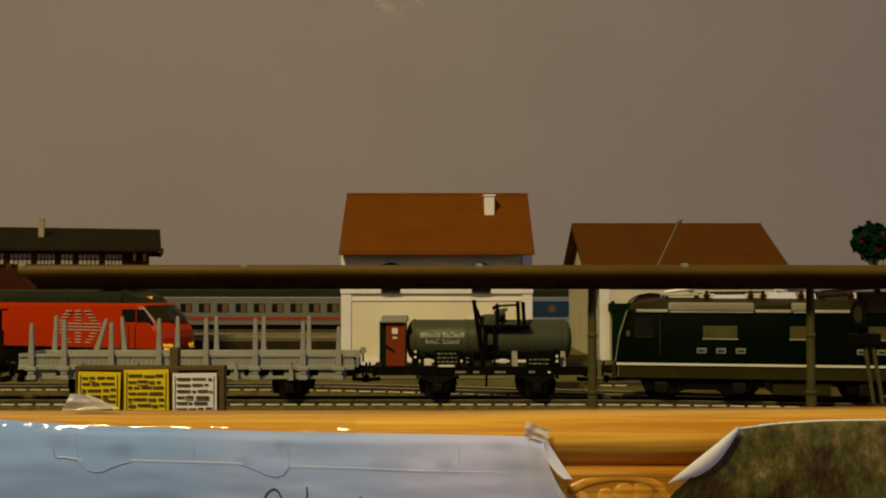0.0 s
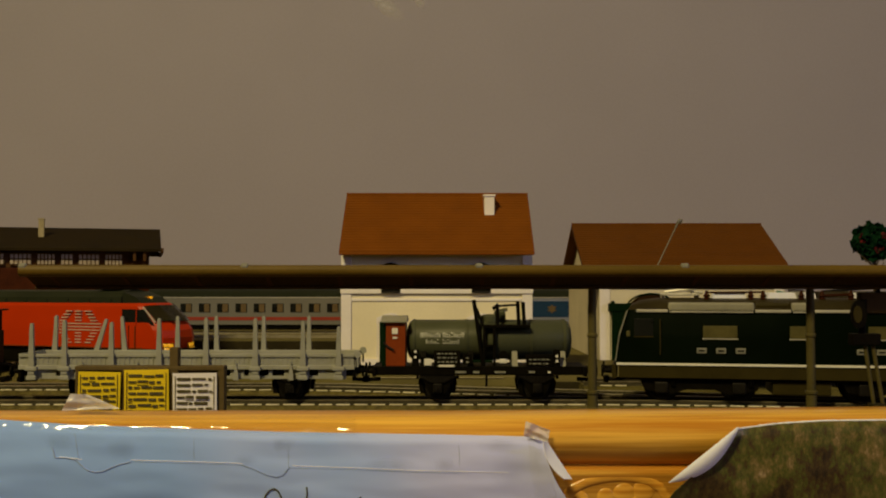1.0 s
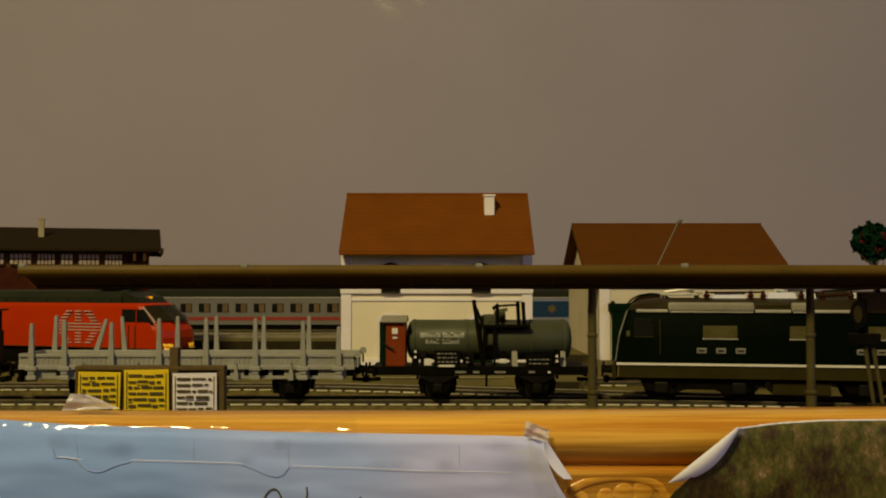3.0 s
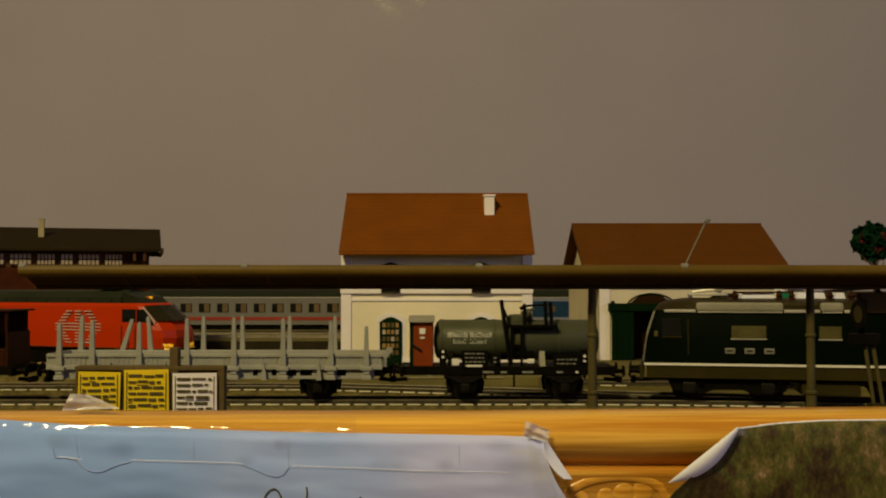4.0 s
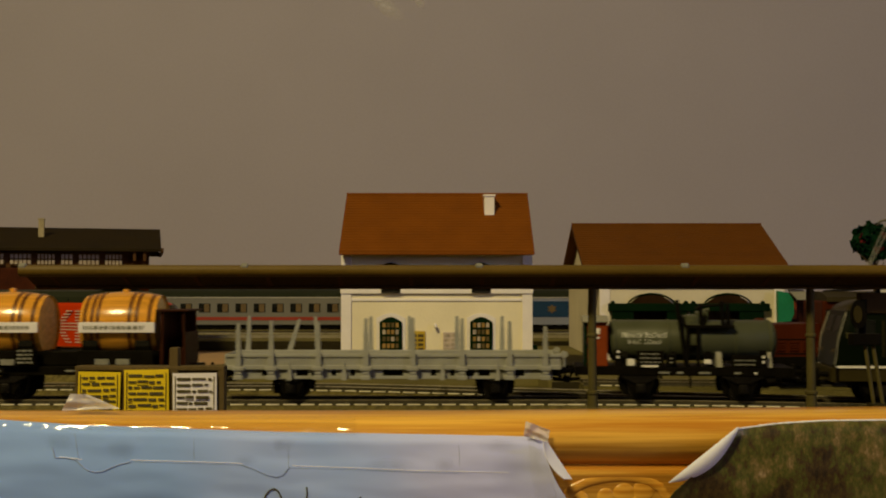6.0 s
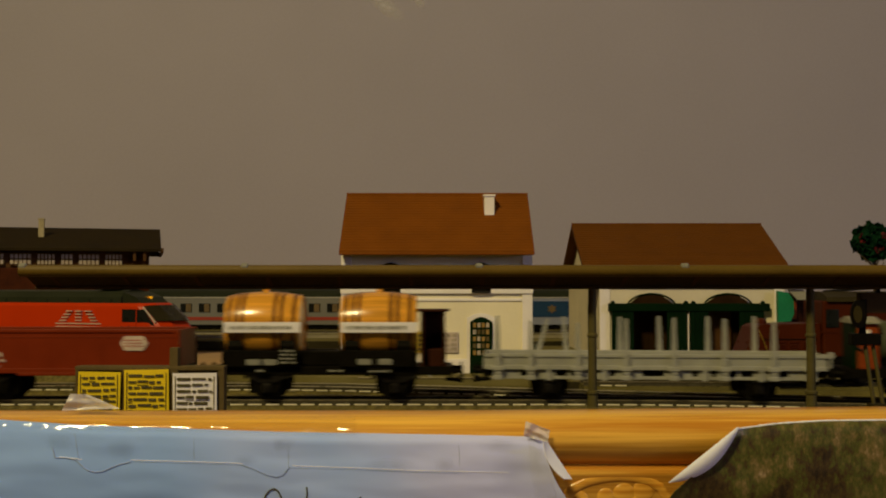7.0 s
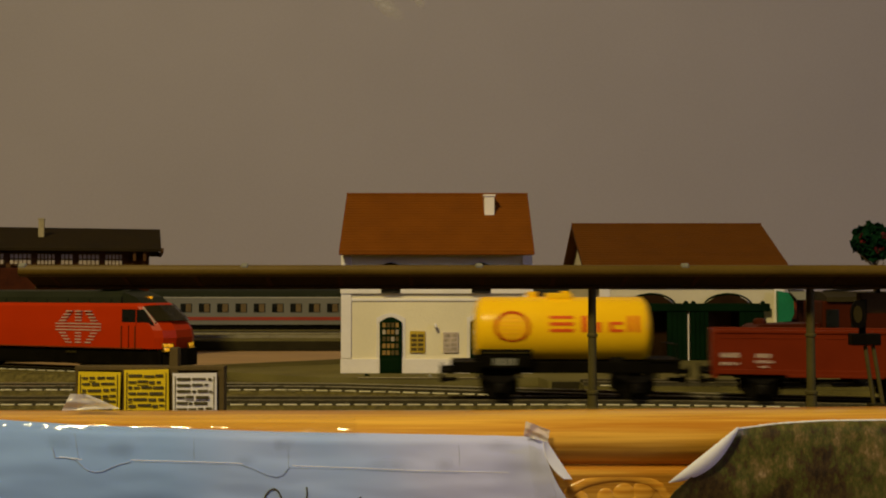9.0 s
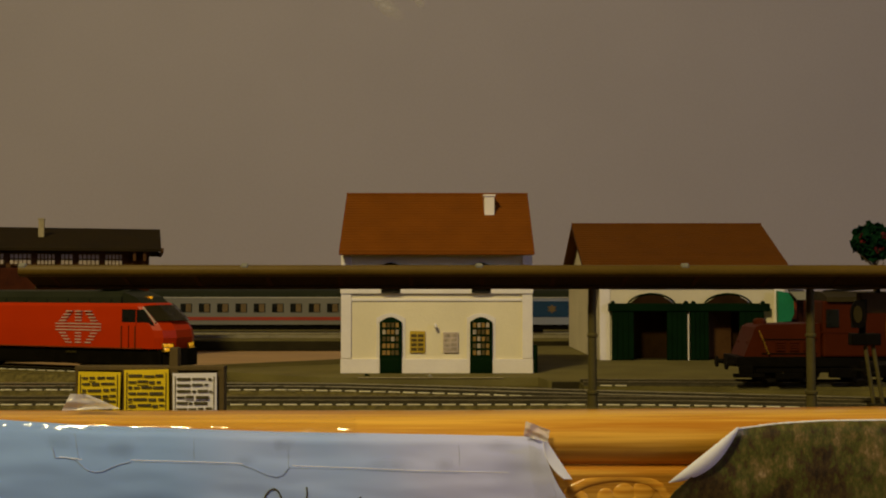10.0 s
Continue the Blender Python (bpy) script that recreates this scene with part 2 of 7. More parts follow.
_st.links.new(_sn.outputs["Fac"], _sx.inputs[1])
_st.links.new(_sx.outputs[0], _sy.inputs[0])
_sy.inputs[1].default_value = 0.14
_sp = _st.nodes["Principled BSDF"]
_sp.inputs["Base Color"].default_value, _sp.inputs["Roughness"].default_value = (0.12, 0.13, 0.22, 1), 0.9
_st.links.new(_sy.outputs[0], _sp.inputs["Alpha"])
M["crumple_shade"] = crumple_shade
M["emblem_pale"] = mat("faded_pale_print", (0.50, 0.42, 0.37), 0.6, vary=0.15, scale=300, bump=0)
M["letter_grey"] = mat("worn_grey_lettering", (0.44, 0.45, 0.40), 0.5, vary=0.2, scale=500, bump=0)
M["emblem_orange"] = mat("orange_print", (0.95, 0.50, 0.012), 0.35, vary=0.06, scale=150, bump=0)

# clear sticky tape: thin glossy film
tape = bpy.data.materials.new("clear_sticky_tape")
tape.use_nodes = True
_b = tape.node_tree.nodes["Principled BSDF"]
_b.inputs["Base Color"].default_value = (0.84, 0.78, 0.68, 1)
_b.inputs["Roughness"].default_value = 0.12
_b.inputs["Alpha"].default_value = 0.09
_b.inputs["Roughness"].default_value = 0.06
M["tape"] = tape
film = bpy.data.materials.new("shiny_clear_film")
film.use_nodes = True
_ft = film.node_tree
_ft.nodes.remove(_ft.nodes["Principled BSDF"])
_mix, _tr, _gl = _ft.nodes.new("ShaderNodeMixShader"), _ft.nodes.new("ShaderNodeBsdfTransparent"), _ft.nodes.new("ShaderNodeBsdfGlossy")
_gl.inputs["Roughness"].default_value = 0.09
_gl.inputs["Color"].default_value = (0.9, 0.9, 0.9, 1)
_tr.inputs["Color"].default_value = (1.0, 1.0, 1.0, 1)
_mix.inputs[0].default_value = 0.04
_ft.links.new(_tr.outputs[0], _mix.inputs[1])
_ft.links.new(_gl.outputs[0], _mix.inputs[2])
_ft.links.new(_mix.outputs[0], _ft.nodes["Material Output"].inputs["Surface"])
M["film"] = film
dull = tape.copy()
dull.name = "crumpled_sticky_tape"
dull.node_tree.nodes["Principled BSDF"].inputs["Alpha"].default_value = 0.5
dull.node_tree.nodes["Principled BSDF"].inputs["Base Color"].default_value = (0.72, 0.70, 0.78, 1)
dull.node_tree.nodes["Principled BSDF"].inputs["Roughness"].default_value = 0.25
M["tape_dull"] = dull

# printed woodland photograph: browns, moss greens and pale trunks
wood = bpy.data.materials.new("woodland_photo_print")
wood.use_nodes = True
_t = wood.node_tree
_co = _t.nodes.new("ShaderNodeTexCoord")
_mp = _t.nodes.new("ShaderNodeMapping")
_mp.inputs["Scale"].default_value = (1.7, 1.0, 0.9)
_t.links.new(_co.outputs["Object"], _mp.inputs[0])
_n = _t.nodes.new("ShaderNodeTexNoise")
_n.inputs["Scale"].default_value, _n.inputs["Detail"].default_value, _n.inputs["Roughness"].default_value = 130, 10, 0.80
_t.links.new(_mp.outputs[0], _n.inputs["Vector"])
_r = _t.nodes.new("ShaderNodeValToRGB")
_e = _r.color_ramp.elements
_e[0].position, _e[0].color = 0.36, (0.02, 0.014, 0.007, 1)
_e[1].position, _e[1].color = 0.74, (0.50, 0.40, 0.28, 1)
for _p, _c in ((0.46, (0.06, 0.038, 0.013, 1)), (0.51, (0.060, 0.075, 0.012, 1)), (0.56, (0.11, 0.090, 0.026, 1)), (0.64, (0.19, 0.135, 0.060, 1))):
    _x = _e.new(_p)
    _x.color = _c
_n2 = _t.nodes.new("ShaderNodeTexNoise")
_n2.inputs["Scale"].default_value, _n2.inputs["Detail"].default_value = 45, 3
_t.links.new(_co.outputs["Object"], _n2.inputs["Vector"])
_ma = _t.nodes.new("ShaderNodeMath")
_ma.operation = "MULTIPLY_ADD"
_ma.inputs[1].default_value = 0.55
_t.links.new(_n2.outputs["Fac"], _ma.inputs[0])
_mb = _t.nodes.new("ShaderNodeMath")
_mb.operation = "ADD"
_mb.inputs[1].default_value = -0.29
_t.links.new(_n.outputs["Fac"], _ma.inputs[2])
_t.links.new(_ma.outputs[0], _mb.inputs[0])
_t.links.new(_mb.outputs[0], _r.inputs[0])
_t.links.new(_r.outputs[0], _t.nodes["Principled BSDF"].inputs["Base Color"])
_t.nodes["Principled BSDF"].inputs["Roughness"].default_value = 0.4
M["photo"] = wood

# ---- room and table ----
RAIL = 0.010


def shell_box(name, x0, x1, y0, y1, z0, z1, m, label, category):
    return setting(boxpart(name, x0, x1, y0, y1, z0, z1, m), label, category)


shell_box("wall_north", -2.2, 2.2, 1.50, 1.60, -0.75, 1.75, M["wall"], "plain grey-lilac painted room wall behind the layout", "wall")
shell_box("wall_south", -2.2, 2.2, -2.3, -2.2, -0.75, 1.75, M["room"], "plain painted room wall", "wall")
shell_box("wall_west", -2.3, -2.2, -2.2, 1.5, -0.75, 1.75, M["room"], "plain painted room wall", "wall")
# side wall out of view, opened for the assumed window of the cool fill
for k, (y0, y1, z0, z1) in enumerate(((-2.2, -1.52, -0.75, 1.75), (-0.58, 1.5, -0.75, 1.75), (-1.52, -0.58, -0.75, 0.18), (-1.52, -0.58, 1.32, 1.75))):
    shell_box("wall_east", 2.2, 2.3, y0, y1, z0, z1, M["room"], "plain painted room wall round an assumed window", "wall")
wf = setting(thing("assumed_window_1", "unseen, assumed white window frame in the side wall", "window"), "unseen, assumed white window frame in the side wall", "window")
for y0, y1, z0, z1 in ((-1.52, -1.47, 0.18, 1.32), (-0.63, -0.58, 0.18, 1.32), (-1.47, -0.63, 0.18, 0.23), (-1.47, -0.63, 1.27, 1.32)):
    boxpart("window_frame", 2.255, 2.295, y0, y1, z0, z1, M["paper_white"], wf, 0.003)
shell_box("floor", -2.2, 2.2, -2.2, 1.5, -0.80, -0.75, M["boards"], "brown boarded room floor", "floor")
shell_box("ceiling", -2.2, 2.2, -2.2, 1.5, 1.75, 1.80, M["room"], "plain pale ceiling", "ceiling")

pale = crumple_shade.copy()
pale.name = "pale_wall_streak"
_pp = pale.node_tree
for _n0 in _pp.nodes:
    if _n0.type == "MATH" and not _n0.inputs[1].is_linked:
        _n0.inputs[1].default_value = 0.85
_pp.nodes["Principled BSDF"].inputs["Base Color"].default_value = (0.74, 0.72, 0.74, 1)
for x, z, half, wide, turn in ((-0.084, 0.4700, 0.036, 0.014, 38), (-0.036, 0.4780, 0.016, 0.008, 60)):
    bm = bm_new()
    box(bm, -half, half, -0.0001, 0.0001, -wide, wide)
    setting(part("wall_streak", bm, pale, at=pose(x, 1.4997, z, 0, turn, 0)), "soft pale streak on the painted wall", "wall mark")

layout = thing("layout_table", "large model railway table with grey mat and brown board", "table")
boxpart("table_top", -1.3, 1.3, 0.334, 1.49, -0.025, -0.0006, M["mat_brown"], layout, 0.001, "brown wooden layout board")
bm = bm_new()
prism(bm, [(-1.29, 0.3345), (1.29, 0.3345), (1.29, 0.995), (0.02, 0.995), (-0.02, 0.93), (-0.10, 0.87), (-0.20, 0.80), (-0.28, 0.78), (-1.29, 0.78)], -0.0004, 0.0, "XY")
part("ground_mat", bm, M["mat_grey"], layout, "dark grey-green ground mat")
for sx in (-1.25, 1.25):
    for sy in (0.40, 1.44):
        boxpart("leg", sx - 0.035, sx + 0.035, sy - 0.035, sy + 0.035, -0.75, -0.025, M["mat_brown"], layout, 0.003)

# raised bed for the far coaches
bed = thing("far_track_bed", "dark raised track bed with a pale top along the wall", "track bed")
boxpart("bed_side", -1.25, 1.25, 1.0, 1.30, 0.0, 0.0086, M["edge_dark"], bed, 0.0005, "dark brown edge")
boxpart("bed_top", -1.25, 1.25, 1.003, 1.297, 0.0086, 0.0096, M["platform"], bed, 0.0003, "grey-tan top")
for yy in (1.050, 1.067):
    boxpart("rail", -1.2, 1.2, yy - 0.0006, yy + 0.0006, 0.0096, 0.0118, M["rail"], bed, 0, "shiny nickel rail")
for yy in (1.132, 1.149):
    boxpart("rail", -1.2, 1.2, yy - 0.0006, yy + 0.0006, 0.0096, 0.0118, M["rail"], bed, 0, "shiny nickel rail")

# the station platform on which house and engine shed stand
bm = bm_new()
prism(bm, [(-0.075, 0.640), (0.058, 0.640), (0.062, 0.618), (0.60, 0.610), (0.60, 0.99), (0.04, 0.99), (0.04, 0.79), (-0.02, 0.78), (-0.17, 0.70)], 0.0, 0.0050, "XY")
plat = setting(part("pavement_station", bm, M["platform"]), "grey plastic station platform with a dark edge", "platform")
for x0, x1, y in ((0.064, 0.20, 0.6172), (0.201, 0.36, 0.6150), (0.361, 0.55, 0.6120)):
    boxpart("edge_strip", x0, x1, y - 0.0045, y - 0.0005, 0.0, 0.0046, M["edge_dark"], plat, 0.0003, "dark platform edge")


# the highlight along the platform's front edge, put in as a pale strip
boxpart("edge_strip", -0.052, 0.037, 0.6393, 0.6400, 0.0046, 0.0052, M["chimney_pale"], plat, 0.0002, "pale strip painted as highlight of the platform edge")
for x, y, m, label in ((-0.0476, 0.6510, "green_door", "small dark loose plastic piece on the platform"), (-0.0083, 0.6450, "roof_grey", "small pale loose plastic piece on the platform")):
    bm = bm_new()
    lathe(bm, [(0.0050, 0.0011), (0.0058, 0.0013), (0.0064, 0.0009), (0.0066, 0.0003)], centre=(x, y, 0), seg=10)
    box(bm, x + 0.0004, x + 0.0019, y - 0.0006, y + 0.0006, 0.0050, 0.0057, 0.0001)
    tagged(part("loose_fitting", bm, M[m], smooth=True), label, "loose part")


# ---- tracks ----
def stations(points, n):
    """Points spread evenly along a smooth line through the given ones, with their headings."""
    pts = [Vector((*p, 0)) for p in points]
    pts = [2 * pts[0] - pts[1]] + pts + [2 * pts[-1] - pts[-2]]
    dense = []
    for i in range(1, len(pts) - 2):
        p0, p1, p2, p3 = pts[i - 1:i + 3]
        for k in range(60):
            t = k / 60
            dense.append(0.5 * ((2 * p1) + (p2 - p0) * t + (2 * p0 - 5 * p1 + 4 * p2 - p3) * t * t + (3 * p1 - p0 - 3 * p2 + p3) * t ** 3))
    dense.append(pts[-2])
    run = [0.0]
    for a, b in zip(dense, dense[1:]):
        run.append(run[-1] + (b - a).length)
    out = []
    total = run[-1]
    xs, ys = [p.x for p in dense], [p.y for p in dense]
    for k in range(n + 1):
        s = total * k / n
        x, y = float(np.interp(s, run, xs)), float(np.interp(s, run, ys))
        x2, y2 = float(np.interp(s + 0.002, run, xs)), float(np.interp(s + 0.002, run, ys))
        x1, y1 = float(np.interp(s - 0.002, run, xs)), float(np.interp(s - 0.002, run, ys))
        out.append((x, y, math.atan2(y2 - y1, x2 - x1)))
    return out, total


def sweep(bm, line, section):
    """A section of (across, up) carried along stations; across is to the left of the way."""
    rows = []
    for x, y, a in line:
        nx, ny = -math.sin(a), math.cos(a)
        rows.append([bm.verts.new((x + nx * c, y + ny * c, u)) for c, u in section])
    n = len(section)
    for p, q in zip(rows, rows[1:]):
        for k in range(n):
            bm.faces.new((p[k], p[(k + 1) % n], q[(k + 1) % n], q[k]))
    bm.faces.new(rows[0])
    bm.faces.new(list(reversed(rows[-1])))


def track(label, points, low=0.0, bed="ballast", ribbed=True, head="rail"):
    line, total = stations(points, 160)
    tr = thing("railway_track", label, "track", group="tracks of the layout")
    if bed:
        bm = bm_new()
        sweep(bm, line, [(-0.0190, low), (-0.0155, 0.0060), (-0.0118, 0.0064), (-0.0115, 0.0077), (0.0115, 0.0077), (0.0118, 0.0064), (0.0155, 0.0060), (0.0190, low)])
        part("ballast_bed", bm, M[bed], tr, "brown-grey printed ballast bed")
    n = int(total / 0.0078)
    ties, _ = stations(points, n)
    bm = bm_new()
    for x, y, a in ties[1:-1]:
        vs = box(bm, -0.0008, 0.0008, -0.0113, 0.0113, 0.0060, 0.0079)
        bmesh.ops.transform(bm, matrix=pose(x, y, 0, 0, 0, math.degrees(a)), verts=vs)
    tagged(part("sleeper_strip", bm, M["sleeper"], tr, "dark sleepers"), kind="stuff")
    bm = bm_new()
    for x, y, a in ties[1:-1] if ribbed else ties[1:3]:
        for c in (-0.0108, 0.0108):
            vs = box(bm, 0.0010, 0.0069, c - 0.0004, c + 0.0004, 0.0079, 0.00828)
            bmesh.ops.transform(bm, matrix=pose(x, y, 0, 0, 0, math.degrees(a)), verts=vs)
    tagged(part("rib_strip", bm, M["rib"], tr, "bright pressed-metal ribs between the sleepers"), kind="stuff")
    for c in (-0.0083, 0.0083):
        bm = bm_new()
        sweep(bm, line, [(c - 0.0012, 0.0078), (c - 0.0005, 0.0083), (c - 0.0005, RAIL - 0.0004), (c + 0.0005, RAIL - 0.0004), (c + 0.0005, 0.0083), (c + 0.0012, 0.0078)])
        web = part("rail", bm, M["rail_web"], tr, "dark rail with a bright head")
        bm = bm_new()
        sweep(bm, line, [(c - 0.0006, RAIL - 0.0004), (c - 0.0006, RAIL), (c + 0.0006, RAIL), (c + 0.0006, RAIL - 0.0004)])
        part("rail_head", bm, M[head], web, "bright worn rail head" if head == "rail" else "rail head darkened as shade")
    return tr


# the way of the moving train: straight, a gentle bend towards the viewer, and back
_s = np.linspace(-1.4, 1.4, 5601)
_bend = np.where(_s < 0.045, 0.0, np.where(_s < 0.19, (_s - 0.045) / 0.6, np.maximum(0.0, 0.145 / 0.6 - (_s - 0.19) / 0.437)))
_dx, _dy = np.cos(_bend) * 0.0005, -np.sin(_bend) * 0.0005
_px = -1.4 + np.concatenate([[0], np.cumsum(_dx)[:-1]])
_py = 0.475 + np.concatenate([[0], np.cumsum(_dy)[:-1]])


def along(s):
    return float(np.interp(s, _s, _px)), float(np.interp(s, _s, _py))


# the shade on the front rails is in their dark head colour
track("front track with shade-darkened rails and bright ribs", [along(s) for s in (-1.15, -0.5, 0.0, 0.05, 0.09, 0.13, 0.17, 0.21, 0.25, 0.30, 0.5, 1.15)], head="rail_shaded")
merge = track("second track that swings in and joins the front track", [(-1.15, 0.547), (-0.4, 0.547), (-0.12, 0.547), (-0.07, 0.5455), (-0.02, 0.535), (0.035, 0.5190), (0.085, 0.5045), (0.13, 0.4925), (0.175, 0.4800), (0.220, 0.4665), along(0.275), along(0.33)])
merge.location.z = -0.0005
track("siding on which the red-brown locomotive stands", [(0.075, 0.566), (0.2, 0.562), (0.5, 0.556), (1.1, 0.556)], bed="mat_grey", ribbed=False, head="rail_shaded")
RED_YAW = -22.0
_d = Vector((math.cos(radians(RED_YAW)), math.sin(radians(RED_YAW))))
RED_MID = Vector((-0.2540, 0.6707))
track("siding on which the bright red locomotive stands", [tuple(RED_MID - _d * 0.5), tuple(RED_MID), tuple(RED_MID + _d * 0.104)])


# ---- station house ----
def arch(x0, x1, z0, z1, rise, n=10):
    """An outline with a segmental head."""
    pts = [(x0, z0), (x1, z0), (x1, z1 - rise)]
    for k in range(1, n):
        t = k / n
        pts.append((x1 + (x0 - x1) * t, z1 - rise + rise * math.sin(math.pi * t)))
    pts.append((x0, z1 - rise))
    return pts


def station_house():
    h = thing("station_house", "cream station house with brown tiled roof and white chimney", "house")
    x0, x1, y0, y1, z0, ze = -0.0651, 0.0571, 0.672, 0.762, 0.005, 0.0850
    zr, ym = 0.1240, 0.717
    bm = bm_new()
    prism(bm, [(y0, z0), (y1, z0), (y1, ze), (ym, zr - 0.003), (y0, ze)], x0, x1, "YZ")
    part("wall", bm, M["plaster"], h, "cream plaster walls")
    # roof: two thick slabs with a ridge
    for s, name in ((-1, "roof_front"), (1, "roof_rear")):
        ye, zl = ym + s * 0.0530, 0.0815
        bm = bm_new()
        prism(bm, [(ym, zr - 0.0018), (ym, zr), (ye, zl + 0.0016), (ye, zl)], x0 - 0.0012, x1 + 0.0012, "YZ")
        rf = part(name, bm, M["roof_red"], h, "red-brown tiled roof slope")
        # courses of tiles as low steps
        for k in range(22):
            t0 = (k + 0.15) / 22
            y = ym + (ye - ym) * t0
            z = zr + (zl + 0.0016 - zr) * t0
            b2 = bm_new()
            ya, za = ym + (ye - ym) * (t0 + 0.036), zr + (zl + 0.0016 - zr) * (t0 + 0.036)
            prism(b2, [(y, z + 0.00002), (ya, za + 0.00038), (ya, za - 0.0002), (y, z - 0.0002)], x0 - 0.0010, x1 + 0.0010, "YZ")
            part("tile_course", b2, M["roof_red"], rf)
    bm = bm_new()
    tube(bm, (x0 - 0.0012, ym, zr), (x1 + 0.0012, ym, zr), 0.0011, seg=10)
    part("ridge", bm, M["roof_red"], h, "rounded ridge tiles", True)
    boxpart("gutter", x0 - 0.001, x1 + 0.001, 0.6622, 0.6640, 0.0806, 0.0822, M["roof_red"], h, 0.0005, "brown gutter")
    bm = bm_new()
    box(bm, 0.0277, 0.0344, 0.6965, 0.710, 0.098, 0.1213, 0.0003)
    box(bm, 0.0270, 0.0351, 0.6958, 0.7107, 0.1208, 0.1222, 0.0003)
    ch = part("chimney", bm, M["trim_white"], h, "white rendered chimney")
    boxpart("flue", 0.0292, 0.0329, 0.7005, 0.7055, 0.1222, 0.1226, M["dark"], ch)
    # corner pilasters, plinth, string course and cornice
    for a, b in ((x0 - 0.0004, x0 + 0.0062), (x1 - 0.0062, x1 + 0.0004)):
        boxpart("pilaster", a, b, y0 - 0.0011, y0, z0 + 0.0095, 0.0560, M["trim_white"], h, 0.0003, "white corner pilaster")
        boxpart("upper_pilaster", a, b, y0 - 0.0009, y0, 0.0590, 0.0800, M["trim_white"], h, 0.0003)
    for a, b in ((x0 - 0.0006, -0.0405), (-0.0263, 0.0173), (0.0315, x1 + 0.0006)):
        boxpart("plinth", a, b, y0 - 0.0014, y0, z0, z0 + 0.0092, M["trim_white"], h, 0.0003, "white plinth")
    boxpart("string_course", x0 - 0.0008, x1 + 0.0008, y0 - 0.0019, y0, 0.0560, 0.0590, M["trim_white"], h, 0.0004, "white moulded string course")
    boxpart("lower_band", x0 + 0.0062, x1 - 0.0062, y0 - 0.0008, y0, 0.0512, 0.0530, M["trim_white"], h, 0.0003)
    # arched doors with glazing bars, and windows above
    for cx in (-0.0335, 0.0245):
        d0, d1 = cx - 0.0071, cx + 0.0071
        bm = bm_new()
        prism(bm, arch(d0 - 0.0022, d1 + 0.0022, z0, 0.0435, 0.0032), y0 - 0.0005, y0 + 0.0002)
        sur = part("door_surround", bm, M["trim_white"], h, "white arched surround")
        bm = bm_new()
        prism(bm, arch(d0, d1, z0, 0.0410, 0.0032), y0 - 0.0018, y0 - 0.0004)
        dr = part("door", bm, M["green_door"], h, "dark green glazed arched door")
        rng = random.Random(int(cx * 1e4))
        for r in range(5):
            for c in range(4):
                px = d0 + 0.0018 + c * 0.0028
                pz = z0 + 0.0118 + r * 0.0044
                boxpart("pane", px, px + 0.0020, y0 - 0.0021, y0 - 0.0017, pz, pz + 0.0029, M[rng.choice(("pane_warm", "pane_warm", "pane_pale", "board_brown"))], dr)
        boxpart("door_panel", d0 + 0.0014, d1 - 0.0014, y0 - 0.0022, y0 - 0.0018, z0 + 0.0016, z0 + 0.0092, M["green_door"], dr, 0.0003)
        bm = bm_new()
        prism(bm, arch(cx - 0.0062, cx + 0.0062, 0.0572, 0.0760, 0.0022), y0 - 0.0022, y0 + 0.0002)
        w = part("window", bm, M["black"], h, "dark upper window")
        boxpart("sill", cx - 0.0060, cx + 0.0060, y0 - 0.0032, y0 - 0.0004, 0.0563, 0.0576, M["dark"], w, 0.0003)
    # notices on the wall and a small lamp
    n1 = boxpart("yellow_notice", -0.0213, -0.0114, y0 - 0.0012, y0, 0.0182, 0.0320, M["ochre"], h, 0.0002, "yellow timetable notice")
    n2 = boxpart("white_notice", 0.0000, 0.0098, y0 - 0.0012, y0, 0.0182, 0.0312, M["emblem_pale"], h, 0.0002, "pale timetable notice")
    for n, xa in ((n1, -0.0204), (n2, 0.0008)):
        for r in range(4):
            for c in range(2):
                boxpart("print_bar", xa + c * 0.0043, xa + c * 0.0043 + 0.0036, y0 - 0.00145, y0 - 0.0011, 0.0195 + r * 0.0029, 0.0213 + r * 0.0029, M["pane_pale"] if n is n2 else M["board_brown"], n)
    bm = bm_new()
    tube(bm, (-0.0048, y0, 0.0352), (-0.0048, y0 - 0.003, 0.0360), 0.0005)
    lathe(bm, [(0.0335, 0.0004), (0.0345, 0.0011), (0.0362, 0.0009), (0.0370, 0.0003)], centre=(-0.0048, y0 - 0.003, 0), seg=10)
    part("wall_lamp", bm, M["trim_white"], h, "small pale wall lamp", True)
    bm = bm_new()
    tube(bm, (x1 + 0.002, y0 + 0.002, z0), (x1 + 0.002, y0 + 0.002, 0.023), 0.0018, seg=10)
    part("rain_barrel", bm, M["green_door"], h, "dark green pipe at the corner", True)


station_house()


